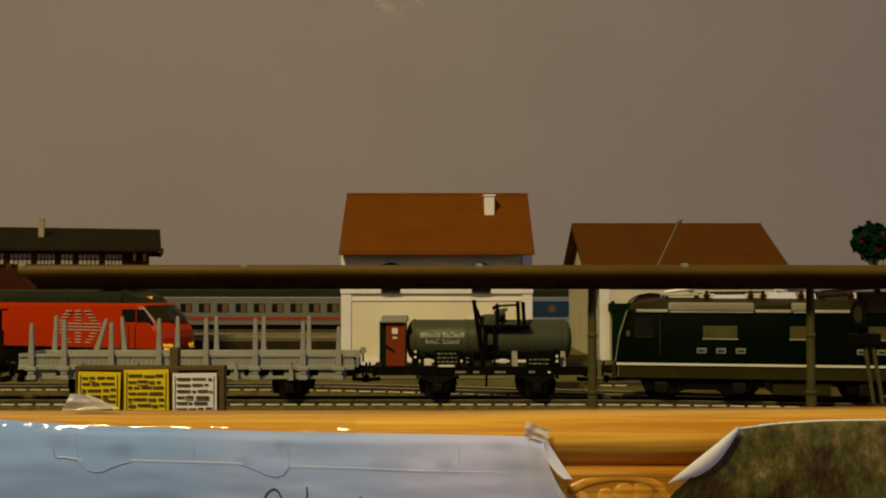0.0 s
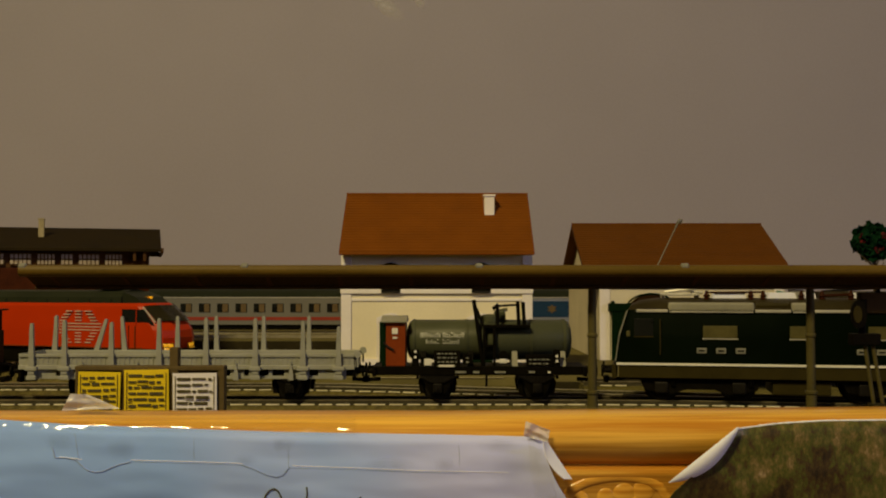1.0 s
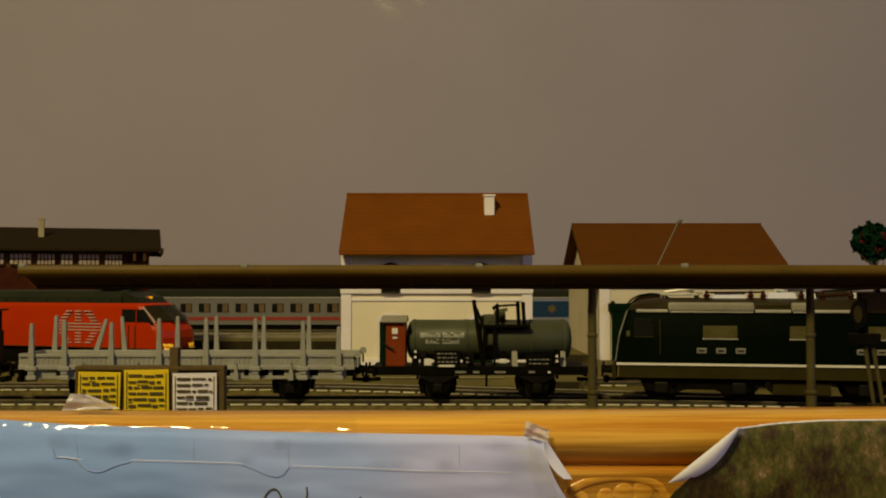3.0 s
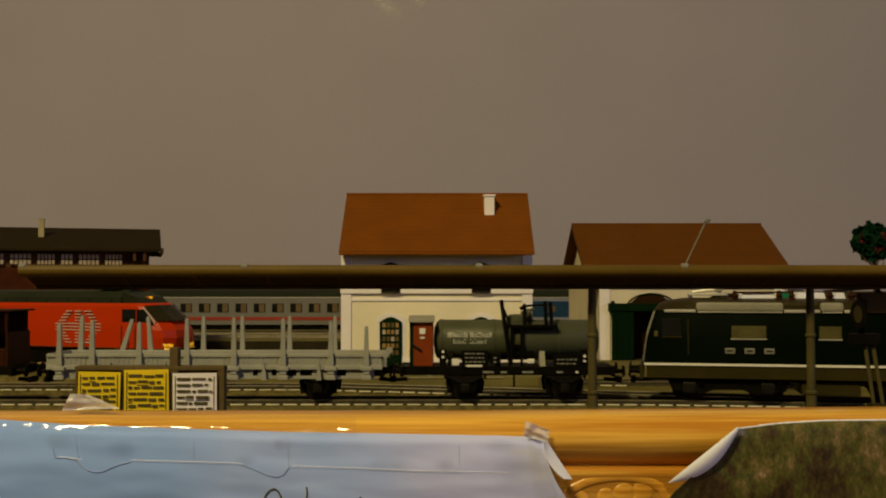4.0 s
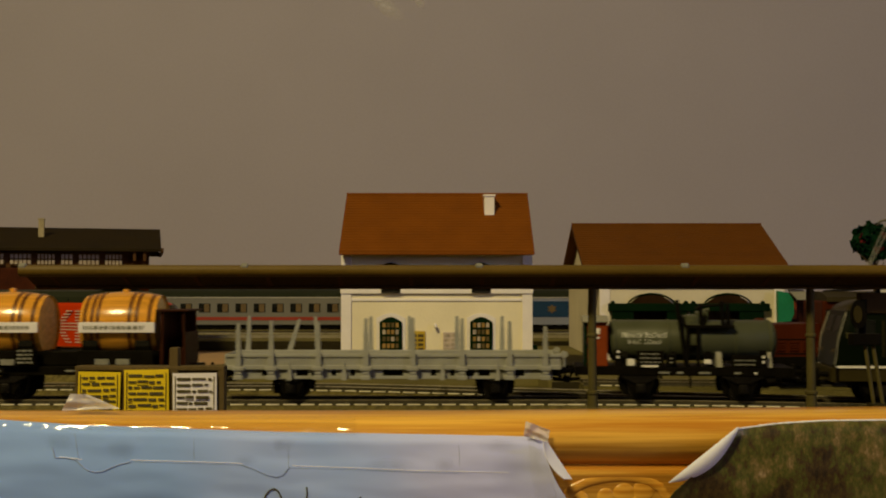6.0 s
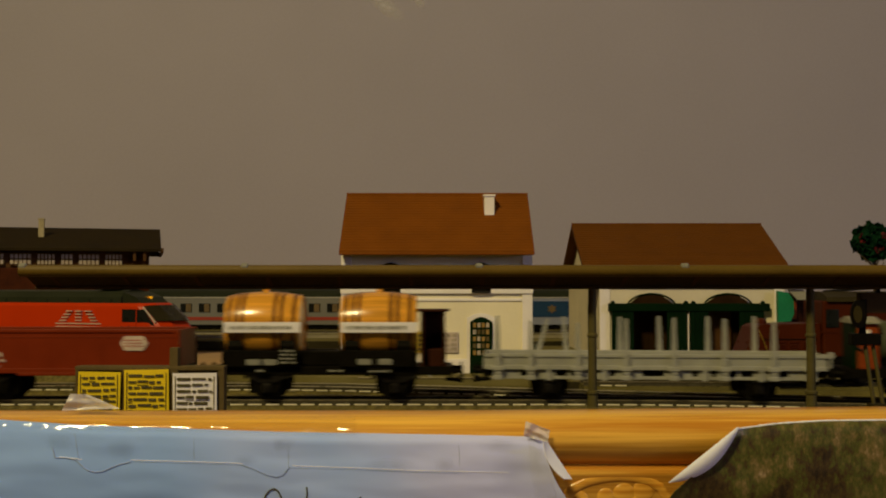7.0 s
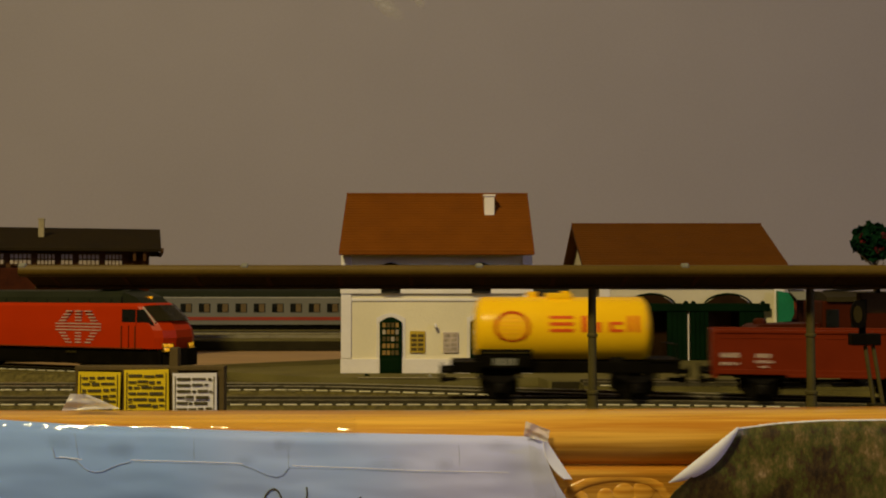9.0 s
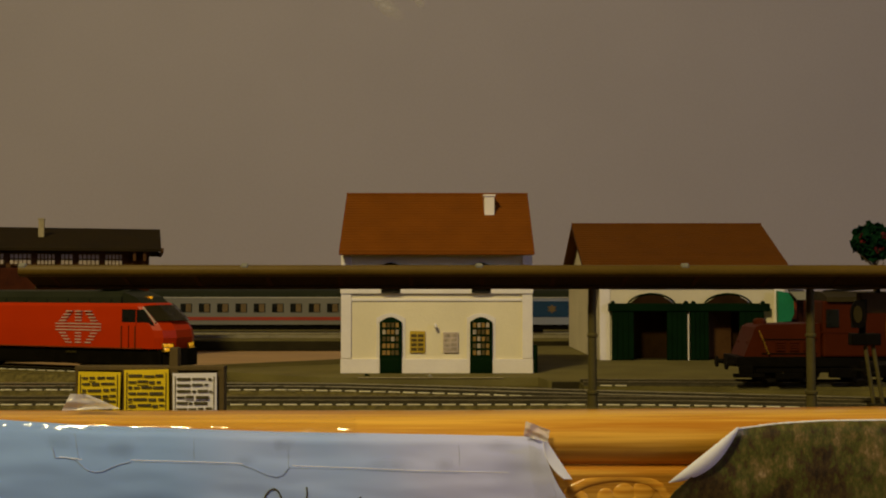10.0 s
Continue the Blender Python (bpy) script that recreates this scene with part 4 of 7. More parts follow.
def underframe(v, half, axles, colour="black", z=(0.0112, 0.0150), guard=0.0088, wide=0.0125):
    """Sole bars, headstocks, buffers, couplings, axle guards with springs and boxes, and wheels."""
    m = M[colour]
    for s in (-1, 1):
        boxpart("sole_bar", -half, half, s * wide - 0.0009, s * wide + 0.0009, z[0], z[1], m, v, 0.0002, "sole bar")
        boxpart("headstock", s * half - 0.0008, s * half + 0.0008, -0.0145, 0.0145, z[0] - 0.0005, z[1], m, v, 0.0002)
        for t in (-1, 1):
            bm = bm_new()
            lathe(bm, [(s * (half + 0.0008), 0.0013), (s * (half + 0.0030), 0.0011), (s * (half + 0.0046), 0.0009), (s * (half + 0.0048), 0.0026), (s * (half + 0.0056), 0.0025)], "X", 14, (0, t * 0.0098, 0.0128))
            part("buffer", bm, M["black"], v, "black buffer", True)
        bm = bm_new()
        tube(bm, (s * (half - 0.002), 0, 0.0085), (s * (half + 0.0055), 0, 0.0080), 0.0009, seg=8)
        box(bm, s * (half + 0.0045) - 0.0012, s * (half + 0.0045) + 0.0012, -0.0040, 0.0040, 0.0072, 0.0098, 0.0003)
        part("coupling", bm, M["black"], v, "black loop coupling")
    boxpart("floor_plate", -half, half, -wide, wide, z[1] - 0.0008, z[1], M["black"], v)
    for ax in axles:
        for s in (-1, 1):
            y = s * 0.0122
            zt = z[0] + 0.0005
            bm = bm_new()
            prism(bm, [(ax - guard * 0.80, zt), (ax - guard * 0.42, zt), (ax - 0.0024, 0.0082), (ax + 0.0024, 0.0082), (ax + guard * 0.42, zt), (ax + guard * 0.80, zt), (ax + 0.0034, 0.0030), (ax - 0.0034, 0.0030)], y - 0.0008, y + 0.0008)
            g = part("axle_guard", bm, M["black"], v, "black axle guard")
            bm = bm_new()
            for k in range(5):
                box(bm, ax - guard * 0.86 + k * 0.0013, ax + guard * 0.86 - k * 0.0013, y + s * 0.0011 - 0.0006, y + s * 0.0011 + 0.0006, 0.0104 - k * 0.0006, 0.0109 - k * 0.0006)
            part("leaf_spring", bm, M["steel_dark"], g, "blackened leaf spring")
            for k in (-1, 1):
                boxpart("spring_hanger", ax + k * guard * 0.88 - 0.0006, ax + k * guard * 0.88 + 0.0006, y - 0.0004, y + 0.0010, 0.0096, zt, M["black"], g, 0.0002)
                bm = bm_new()
                prism(bm, [(ax + k * 0.0060, 0.0030), (ax + k * 0.0078, 0.0028), (ax + k * 0.0086, 0.0080), (ax + k * 0.0074, 0.0110), (ax + k * 0.0066, 0.0080)], s * 0.0088 - 0.0012, s * 0.0088 + 0.0012)
                part("brake_shoe", bm, M["black"], g, "black brake shoe and hanger")
            bm = bm_new()
            box(bm, ax - 0.0019, ax + 0.0019, min(y + s * 0.0007, y + s * 0.0022), max(y + s * 0.0007, y + s * 0.0022), 0.0036, 0.0076, 0.0004)
            lathe(bm, [(y + s * 0.0020, 0.0012), (y + s * 0.0027, 0.0010)], "Y", 10, (ax, 0, 0.0056))
            part("axle_box", bm, M["steel_dark"], g, "dark axle box with round cover")
        wheel_set(v, ax)


def bars(parent, x0, x1, z, h, y, m, seed, name="print_bar", lo=0.0012, hi=0.0034):
    rng = random.Random(seed)
    x = x0
    while x < x1 - 0.0006:
        w = min(rng.uniform(lo, hi), x1 - x)
        boxpart(name, x, x + w, y - 0.00012, y + 0.0003, z, z + h, m, parent)
        x += w + 0.0006


def wrapped_bar(parent, x0, x1, radius, zc, z0, z1, m, name="print_bar", label=""):
    """A printed patch that lies on a lying cylinder, between two heights."""
    bm = bm_new()
    rows = []
    for k in range(5):
        z = z0 + (z1 - z0) * k / 4
        y = -math.sqrt(max(1e-9, radius ** 2 - (z - zc) ** 2))
        n = Vector((0, y, z - zc)).normalized() * 0.00012
        rows.append([bm.verts.new((x, y + n.y, z + n.z)) for x in (x0, x1)] + [bm.verts.new((x, y - 3 * n.y, z - 3 * n.z)) for x in (x1, x0)])
    for p, q in zip(rows, rows[1:]):
        for k in range(4):
            bm.faces.new((p[k], p[(k + 1) % 4], q[(k + 1) % 4], q[k]))
    bm.faces.new(rows[0])
    bm.faces.new(list(reversed(rows[-1])))
    return part(name, bm, m, parent, label)


def spirit_tank_wagon():
    v = thing("tank_wagon", "olive-grey old tank wagon with a rust-red brakeman's cab", "railway wagon", group="wagons of the moving train")
    underframe(v, 0.0465, (-0.0186, 0.0254), guard=0.0100)
    r, zc, xa, xb = 0.0091, 0.0262, -0.0326, 0.0418
    bm = bm_new()
    lathe(bm, [(xa, 0.002), (xa + 0.0003, 0.0055), (xa + 0.0013, 0.0079), (xa + 0.0028, r), (xb - 0.0028, r), (xb - 0.0013, 0.0079), (xb - 0.0003, 0.0055), (xb, 0.002)], "X", 40, (0, 0, zc))
    tank = part("tank", bm, M["olive_tank"], v, "olive-grey riveted tank", True)
    for x in (xa + 0.0035, -0.0055, 0.0235, xb - 0.0035):
        bm = bm_new()
        lathe(bm, [(x - 0.0006, r - 0.0002), (x - 0.0006, r + 0.00025), (x + 0.0006, r + 0.00025), (x + 0.0006, r - 0.0002)], "X", 40, (0, 0, zc), False)
        part("band", bm, M["olive_tank"], tank, "", True)
    # saddles and the dark middle bay with ladder and hand rails
    for x, grey in ((-0.0250, 0), (-0.0040, 0), (0.0157, 1), (0.0370, 1)):
        bm = bm_new()
        prism(bm, [(-0.0115, 0.0150), (0.0115, 0.0150), (0.0080, 0.0215), (-0.0080, 0.0215)], x - 0.0012, x + 0.0012, "YZ")
        part("saddle", bm, M["roof_grey" if grey else "black"], v, "grey tank saddle" if grey else "black tank saddle")
    bm = bm_new()
    box(bm, 0.0015, 0.0026, -0.0112, -0.0088, 0.0150, 0.0325, 0.0002)
    box(bm, 0.0060, 0.0072, -0.0112, -0.0088, 0.0150, 0.0325, 0.0002)
    box(bm, 0.0015, 0.0072, -0.0110, -0.0090, 0.0235, 0.0245, 0.0002)
    box(bm, 0.0015, 0.0225, -0.0115, -0.0040, 0.0320, 0.0333, 0.0002)
    part("valve_frame", bm, M["black"], v, "black valve frame and catwalk")
    bm = bm_new()
    lathe(bm, [(0.0342, 0.0052), (0.0368, 0.0050), (0.0376, 0.0035), (0.0378, 0.001)], centre=(0.0055, 0, 0), seg=20)
    part("dome", bm, M["olive_tank"], v, "low dome", True)
    bm = bm_new()
    box(bm, 0.0070, 0.0120, -0.0045, 0.0035, 0.0345, 0.0392, 0.0008)
    tube(bm, (0.0095, -0.0005, 0.0392), (0.0130, -0.0005, 0.0400), 0.0008, seg=8)
    part("valve_box", bm, M["olive_tank"], v, "grey valve box")
    bm = bm_new()
    tube(bm, (-0.0025, -0.0098, 0.0443), (0.0016, -0.0102, 0.0150), 0.0009, seg=8)
    tube(bm, (0.0015, -0.0102, 0.0330), (-0.0006, 0.0060, 0.0400), 0.0006, seg=8)
    part("ladder", bm, M["black"], v, "black leaning ladder rail")
    bm = bm_new()
    for x, zt in ((0.0080, 0.0420), (0.0176, 0.0438), (0.0200, 0.0434)):
        tube(bm, (x, -0.0095, 0.0330), (x - 0.0006 if x > 0.01 else x, -0.0095, zt), 0.00085, seg=8)
    tube(bm, (0.0060, -0.0095, 0.0402), (0.0085, -0.0095, 0.0423), 0.0008, seg=8)
    tube(bm, (0.0080, -0.0095, 0.0416), (0.0180, -0.0095, 0.0422), 0.0005, seg=8)
    part("hand_rail", bm, M["black"], v, "black hand rail")
    bm = bm_new()
    tube(bm, (0.0030, -0.0118, 0.0150), (0.0030, -0.0118, 0.0060), 0.0005, seg=8)
    lathe(bm, [(-0.0005, 0.0020), (0.0005, 0.0020)], "Y", 14, (0.0105, -0.0122, 0.0200))
    part("drain_valve", bm, M["black"], v)
    boxpart("valve_plate", 0.0088, 0.0120, -0.0132, -0.0124, 0.0164, 0.0184, M["white"], v, 0.0004, "white enamel plate")
    # data panels
    for xa2, xb2, za, zb in ((-0.0202, -0.0085, 0.0143, 0.0221), (-0.0076, -0.0034, 0.0160, 0.0205), (0.0203, 0.0325, 0.0153, 0.0204)):
        p = boxpart("data_panel", xa2, xb2, -0.0138, -0.0130, za, zb, M["black"], v, 0.0002, "black data panel")
        zz = za + 0.0007
        while zz < zb - 0.0011:
            bars(p, xa2 + 0.0015, xb2 - 0.0015, zz, 0.0006, -0.0138, M["print_grey"], int(zz * 1e6), lo=0.0006, hi=0.0018)
            zz += 0.0018
    boxpart("white_bar", -0.0180, -0.0112, -0.0142, -0.0136, 0.0149, 0.0158, M["white"], v, 0.0001, "white number strip")
    for x0, x1, m in ((-0.0108, -0.0060, "print_grey"), (-0.0030, -0.0002, "print_grey"), (0.0065, 0.0114, "print_grey"), (0.0216, 0.0244, "print_grey"), (0.0300, 0.0312, "white")):
        boxpart("sole_bar_plate", x0, x1, -0.0138, -0.0133, 0.0121, 0.0130, M[m], v, 0.0001, "small pale plate on the sole bar")
    boxpart("white_patch", -0.0245, -0.0212, -0.0138, -0.0130, 0.0155, 0.0185, M["white"], v, 0.0002, "small white patch")
    for x, zs in ((-0.0284, (0.0192, 0.0216)), (0.0340, (0.0174, 0.0196))):
        for z in zs:
            bm = bm_new()
            lathe(bm, [(-0.0142, 0.0006), (-0.0132, 0.0006)], "Y", 12, (x, 0, z))
            part("marker", bm, M["white"], v, "white dot")
        boxpart("marker_plate", x - 0.0016, x + 0.0016, -0.0134, -0.0126, 0.0150, 0.0225, M["black"], v, 0.0002)
    # two lines of pale lettering as bars
    for x0, x1, z0, z1 in ((-0.0263, -0.0170, 0.0276, 0.0298), (-0.0162, -0.0068, 0.0276, 0.0298), (-0.0238, -0.0178, 0.0248, 0.0268), (-0.0164, -0.0091, 0.0248, 0.0268)):
        x = x0
        rng = random.Random(int(x0 * 1e5))
        while x < x1 - 0.0003:
            w = rng.choice((0.00035, 0.0005, 0.0007))
            low = rng.choice((0, 0.0006, 0.0007, 0.0007)) if x > x0 else 0
            if w > 0.0006:
                wrapped_bar(v, x, x + w, r, zc, z0, z0 + 0.0005, M["letter_grey"], label="pale printed bar")
                wrapped_bar(v, x, x + w, r, zc, z1 - low - 0.0005, z1 - low, M["letter_grey"], label="pale printed bar")
            else:
                wrapped_bar(v, x, x + w, r, zc, z0, z1 - low, M["letter_grey"], label="pale printed bar")
            x += w + 0.00042
    # brakeman's cab
    cab = boxpart("brake_cab", -0.0415, -0.0328, -0.0115, 0.0115, 0.0150, 0.0350, M["rust_red"], v, 0.0004, "rust-red brakeman's cab")
    boxpart("corner_post", -0.0432, -0.0414, -0.0112, 0.0112, 0.0150, 0.0350, M["green_door"], cab, 0.0003, "green end wall")
    bm = bm_new()
    n = 10
    prism(bm, [(-0.0130 + 0.0260 * k / n, 0.0350 + 0.0022 * math.sin(math.pi * k / n)) for k in range(n + 1)] + [(0.0130, 0.0344), (-0.0130, 0.0344)], -0.0437, -0.0322, "YZ")
    part("cab_roof", bm, M["roof_grey"], cab, "grey curved roof", True)
    boxpart("cab_window", -0.0388, -0.0362, -0.0119, -0.0114, 0.0292, 0.0318, M["white"], cab, 0.0002, "small pale window")
    boxpart("cab_plate", -0.0385, -0.0365, -0.0119, -0.0114, 0.0272, 0.0280, M["white"], cab)
    bm = bm_new()
    tube(bm, (-0.0412, -0.0121, 0.0240), (-0.0380, -0.0121, 0.0220), 0.0005, seg=6)
    tube(bm, (-0.0425, -0.0121, 0.0258), (-0.0412, -0.0121, 0.0240), 0.0005, seg=6)
    part("cab_handle", bm, M["dark"], cab)
    return v


def stake_wagon():
    v = thing("stake_wagon", "pale grey low-sided flat wagon with tall stakes", "railway wagon", group="wagons of the moving train")
    underframe(v, 0.0735, (-0.0452, 0.0452), "black", (0.0108, 0.0145), 0.0088)
    boxpart("deck", -0.0735, 0.0735, -0.0138, 0.0138, 0.0145, 0.0152, M["stake_grey"], v, 0.0002, "grey deck")
    gaps = ((0.0167, 0.0189), (0.0251, 0.0271), (0.0316, 0.0358), (0.0375, 0.0427), (0.0537, 0.0577))
    gaps = sorted([(-b, -a) for a, b in gaps] + [(-0.0045, 0.0045)] + list(gaps))
    for s in (-1, 1):
        side = boxpart("side_board", -0.0735, 0.0735, s * 0.0142 - 0.0005, s * 0.0142 + 0.0005, 0.0145, 0.0204, M["stake_grey"], v, 0.0002, "low grey side board")
        boxpart("top_rail", -0.0738, 0.0738, s * 0.0146 - 0.0008, s * 0.0146 + 0.0008, 0.0192, 0.0207, M["stake_grey"], side, 0.0003)
        boxpart("bottom_rail", -0.0738, 0.0738, s * 0.0147 - 0.0009, s * 0.0147 + 0.0009, 0.0138, 0.0157, M["stake_grey"], side, 0.0003)
        x = -0.0700
        while x < 0.071:
            boxpart("rib", x, x + 0.0007, s * 0.0148 - 0.0002, s * 0.0148 + 0.0002, 0.0157, 0.0192, M["stake_grey"], side)
            x += 0.0021
        boxpart("end_board", s * 0.0737 - 0.0005, s * 0.0737 + 0.0005, -0.0140, 0.0140, 0.0145, 0.0207, M["stake_grey"], v, 0.0002, "low grey end board")
        # frame under the deck with small openings, and tie-down brackets
        boxpart("truss_rail", -0.070, 0.070, s * 0.0136 - 0.0005, s * 0.0136 + 0.0005, 0.0096, 0.0110, M["stake_grey"], v, 0.0002, "grey truss rail")
        edge = -0.0700
        for a, b in gaps + [(0.0700, 0.0700)]:
            boxpart("frame_block", edge, a, s * 0.0135 - 0.0006, s * 0.0135 + 0.0006, 0.0108, 0.0140, M["stake_grey"], v, 0.0003, "grey frame plate")
            edge = b
        for x in (-0.0457, -0.0216, 0.0216, 0.0457):
            bm = bm_new()
            prism(bm, [(x - 0.0010, 0.0092), (x + 0.0014, 0.0092), (x + 0.0012, 0.0122), (x + 0.0003, 0.0172), (x - 0.0002, 0.0172), (x - 0.0006, 0.0122)], s * 0.0158 - 0.0005, s * 0.0158 + 0.0005)
            part("tie_bracket", bm, M["stake_grey"], v, "grey pointed tie-down bracket")
    # place, height at the tip and lean of every stake, near side and far side
    near = ((-0.0678, 0.0342, 0), (-0.0534, 0.0354, 0), (-0.0328, 0.0347, 0), (-0.0119, 0.0364, 0), (0.0087, 0.0367, 0), (0.0303, 0.0364, 0), (0.0512, 0.0352, 0), (0.0668, 0.0329, 0))
    far = ((-0.0697, 0.0368, 2), (-0.0524, 0.0362, 17), (-0.0359, 0.0364, -5), (-0.0119, 0.0364, 0), (0.0066, 0.0366, -1), (0.0285, 0.0366, 0), (0.0497, 0.0366, 0))
    for s, row in ((-1, near), (1, far)):
        for x, zt, lean in row:
            w0, w1, zb = 0.0014, 0.0007, 0.0120
            bm = bm_new()
            prism(bm, [(-w0, 0.0), (w0, 0.0), (w1, zt - zb - 0.0006), (w1 * 0.4, zt - zb), (-w1 * 0.4, zt - zb), (-w1, zt - zb - 0.0006)], -0.0008, 0.0008)
            part("stake", bm, M["stake_grey"], v, "tall tapered grey stake", at=pose(x, s * 0.0160, zb, 0, lean, 0))
            bm = bm_new()
            box(bm, x - 0.0022, x + 0.0022, s * 0.0158 - 0.0011, s * 0.0158 + 0.0011, 0.0094, 0.0112, 0.0003)
            box(bm, x - 0.0026, x + 0.0026, s * 0.0160 - 0.0013, s * 0.0160 + 0.0013, 0.0134, 0.0152, 0.0004)
            box(bm, x - 0.0015, x + 0.0015, s * 0.0156 - 0.0009, s * 0.0156 + 0.0009, 0.0112, 0.0134)
            part("stake_pocket", bm, M["stake_grey"], v, "grey two-band stake pocket")
    for k in (-1, 1):
        bm = bm_new()
        lathe(bm, [(-0.0005, 0.0016), (0.0005, 0.0016)], "Y", 12, (0.0752, k * 0.0150, 0.0205))
        tube(bm, (0.0752, k * 0.0150, 0.0150), (0.0752, k * 0.0150, 0.0200), 0.0005, seg=6)
        part("hand_wheel", bm, M["stake_grey"], v, "grey hand wheel")
    return v


def barrel_wagon():
    v = thing("barrel_wagon", "wine wagon with two varnished wooden barrels and brown cab", "railway wagon", group="wagons of the moving train")
    underframe(v, 0.0520, (-0.0288, 0.0275), guard=0.0112)
    boxpart("cradle_beam", -0.0500, 0.0370, -0.0085, 0.0085, 0.0150, 0.0215, M["black"], v, 0.0006, "black cradle beam")
    zc = 0.0328
    for j, (xa, xb) in enumerate(((-0.0482, -0.0148), (0.0032, 0.0366))):
        xm, hl = (xa + xb) / 2, (xb - xa) / 2

        def rad(x):
            return 0.0152 - 0.0018 * ((x - xm) / hl) ** 2
        bm = bm_new()
        seg = 36
        xs = [xa + (xb - xa) * k / 12 for k in range(13)]
        lathe(bm, [(xa + 0.0008, 0.0118), (xa + 0.0008, 0.0126)] + [(x, rad(x)) for x in xs] + [(xb - 0.0008, 0.0126), (xb - 0.0008, 0.0118)], "X", seg, (0, 0, zc))
        b = part("barrel", bm, M["oak"], v, "varnished light oak barrel", True)
        for f in (-0.86, -0.66, -0.50, 0.34, 0.52, 0.84):
            x = xm + f * hl
            w = 0.0008
            bm = bm_new()
            lathe(bm, [(x - w, rad(x - w) - 0.0001), (x - w, rad(x - w) + 0.00022), (x + w, rad(x + w) + 0.00022), (x + w, rad(x + w) - 0.0001)], "X", seg, (0, 0, zc), False)
            part("hoop", bm, M["hoop"], b, "brown hoop", True)
        bm = bm_new()
        lathe(bm, [(zc + 0.0150, 0.0016), (zc + 0.0168, 0.0013), (zc + 0.0169, 0.0004)], centre=(xm, 0, 0), seg=12)
        part("bung", bm, M["oak"], b, "", True)
        sgn = boxpart("name_board", xa + 0.0006, xb + 0.0008, -0.0166, -0.0156, 0.0300, 0.0346, M["poster_white"], v, 0.0003, "long white name board")
        bars(sgn, xa + 0.0030, xb - 0.0030, 0.0314, 0.0016, -0.0166, M["print_grey"], 31 + j, lo=0.0005, hi=0.0022)
        # tall black cradles and side panels stand in for shade on the lower barrel
        for x in (xa + 0.0052, xb - 0.0052):
            bm = bm_new()
            prism(bm, [(-0.0128, 0.0150), (0.0128, 0.0150), (0.0150, 0.0240), (0.0144, 0.0265), (0.0105, 0.0212), (0.0060, 0.0186), (-0.0060, 0.0186), (-0.0105, 0.0212), (-0.0144, 0.0265), (-0.0150, 0.0240)], x - 0.0032, x + 0.0032, "YZ")
            part("cradle", bm, M["black"], v, "black barrel cradle, drawn tall for the barrel's shade")
        for s in (-1, 1):
            boxpart("barrel_shade_panel", xa, xb, s * 0.0150 - 0.0008, s * 0.0150 + 0.0008, 0.0150, 0.0222, M["black"], v, 0.0003, "black panel added for shade under the barrel")
    for x0, x1, z0, z1 in ((-0.0376, -0.0311, 0.0158, 0.0183), (-0.0301, -0.0241, 0.0158, 0.0183), (0.0112, 0.0174, 0.0160, 0.0185), (0.0204, 0.0264, 0.0160, 0.0185)):
        boxpart("data_plate", x0, x1, -0.0164, -0.0156, z0, z1, M["print_grey"], v, 0.0002, "pale grey data plate")
    for x0, x1, z0, z1 in ((-0.0233, -0.0152, 0.0160, 0.0230), (-0.0335, -0.0282, 0.0124, 0.0146), (0.0155, 0.0262, 0.0122, 0.0145), (-0.0020, 0.0060, 0.0124, 0.0142)):
        p = boxpart("data_panel", x0, x1, -0.0166, -0.0156, z0, z1, M["black"], v, 0.0002, "dark data panel")
        zz = z0 + 0.0006
        while zz < z1 - 0.0008:
            bars(p, x0 + 0.0005, x1 - 0.0005, zz, 0.0008, -0.0166, M["print_grey"], int(zz * 1e6) + 3)
            zz += 0.0017
    boxpart("tank_tie", -0.0135, 0.0005, -0.0020, 0.0020, 0.0160, 0.0220, M["black"], v, 0.0003)
    cab = boxpart("brake_cab", 0.0388, 0.0402, -0.0125, 0.0125, 0.0150, 0.0392, M["cab_brown"], v, 0.0003, "dark brown cab with open side")
    boxpart("cab_end", 0.0488, 0.0500, -0.0125, 0.0125, 0.0150, 0.0300, M["cab_brown"], cab, 0.0003)
    boxpart("cab_back", 0.0402, 0.0490, 0.0110, 0.0125, 0.0150, 0.0392, M["cab_brown"], cab, 0.0002)
    boxpart("cab_corner", 0.0484, 0.0496, -0.0125, -0.0112, 0.0300, 0.0392, M["cab_brown"], cab, 0.0002)
    boxpart("cab_seat", 0.0425, 0.0484, -0.0116, 0.0100, 0.0150, 0.0225, M["cab_brown"], cab, 0.0003, "red-brown half door")
    boxpart("cab_roof", 0.0370, 0.0516, -0.0138, 0.0138, 0.0392, 0.0400, M["cab_brown"], cab, 0.0003, "thin brown roof")
    return v


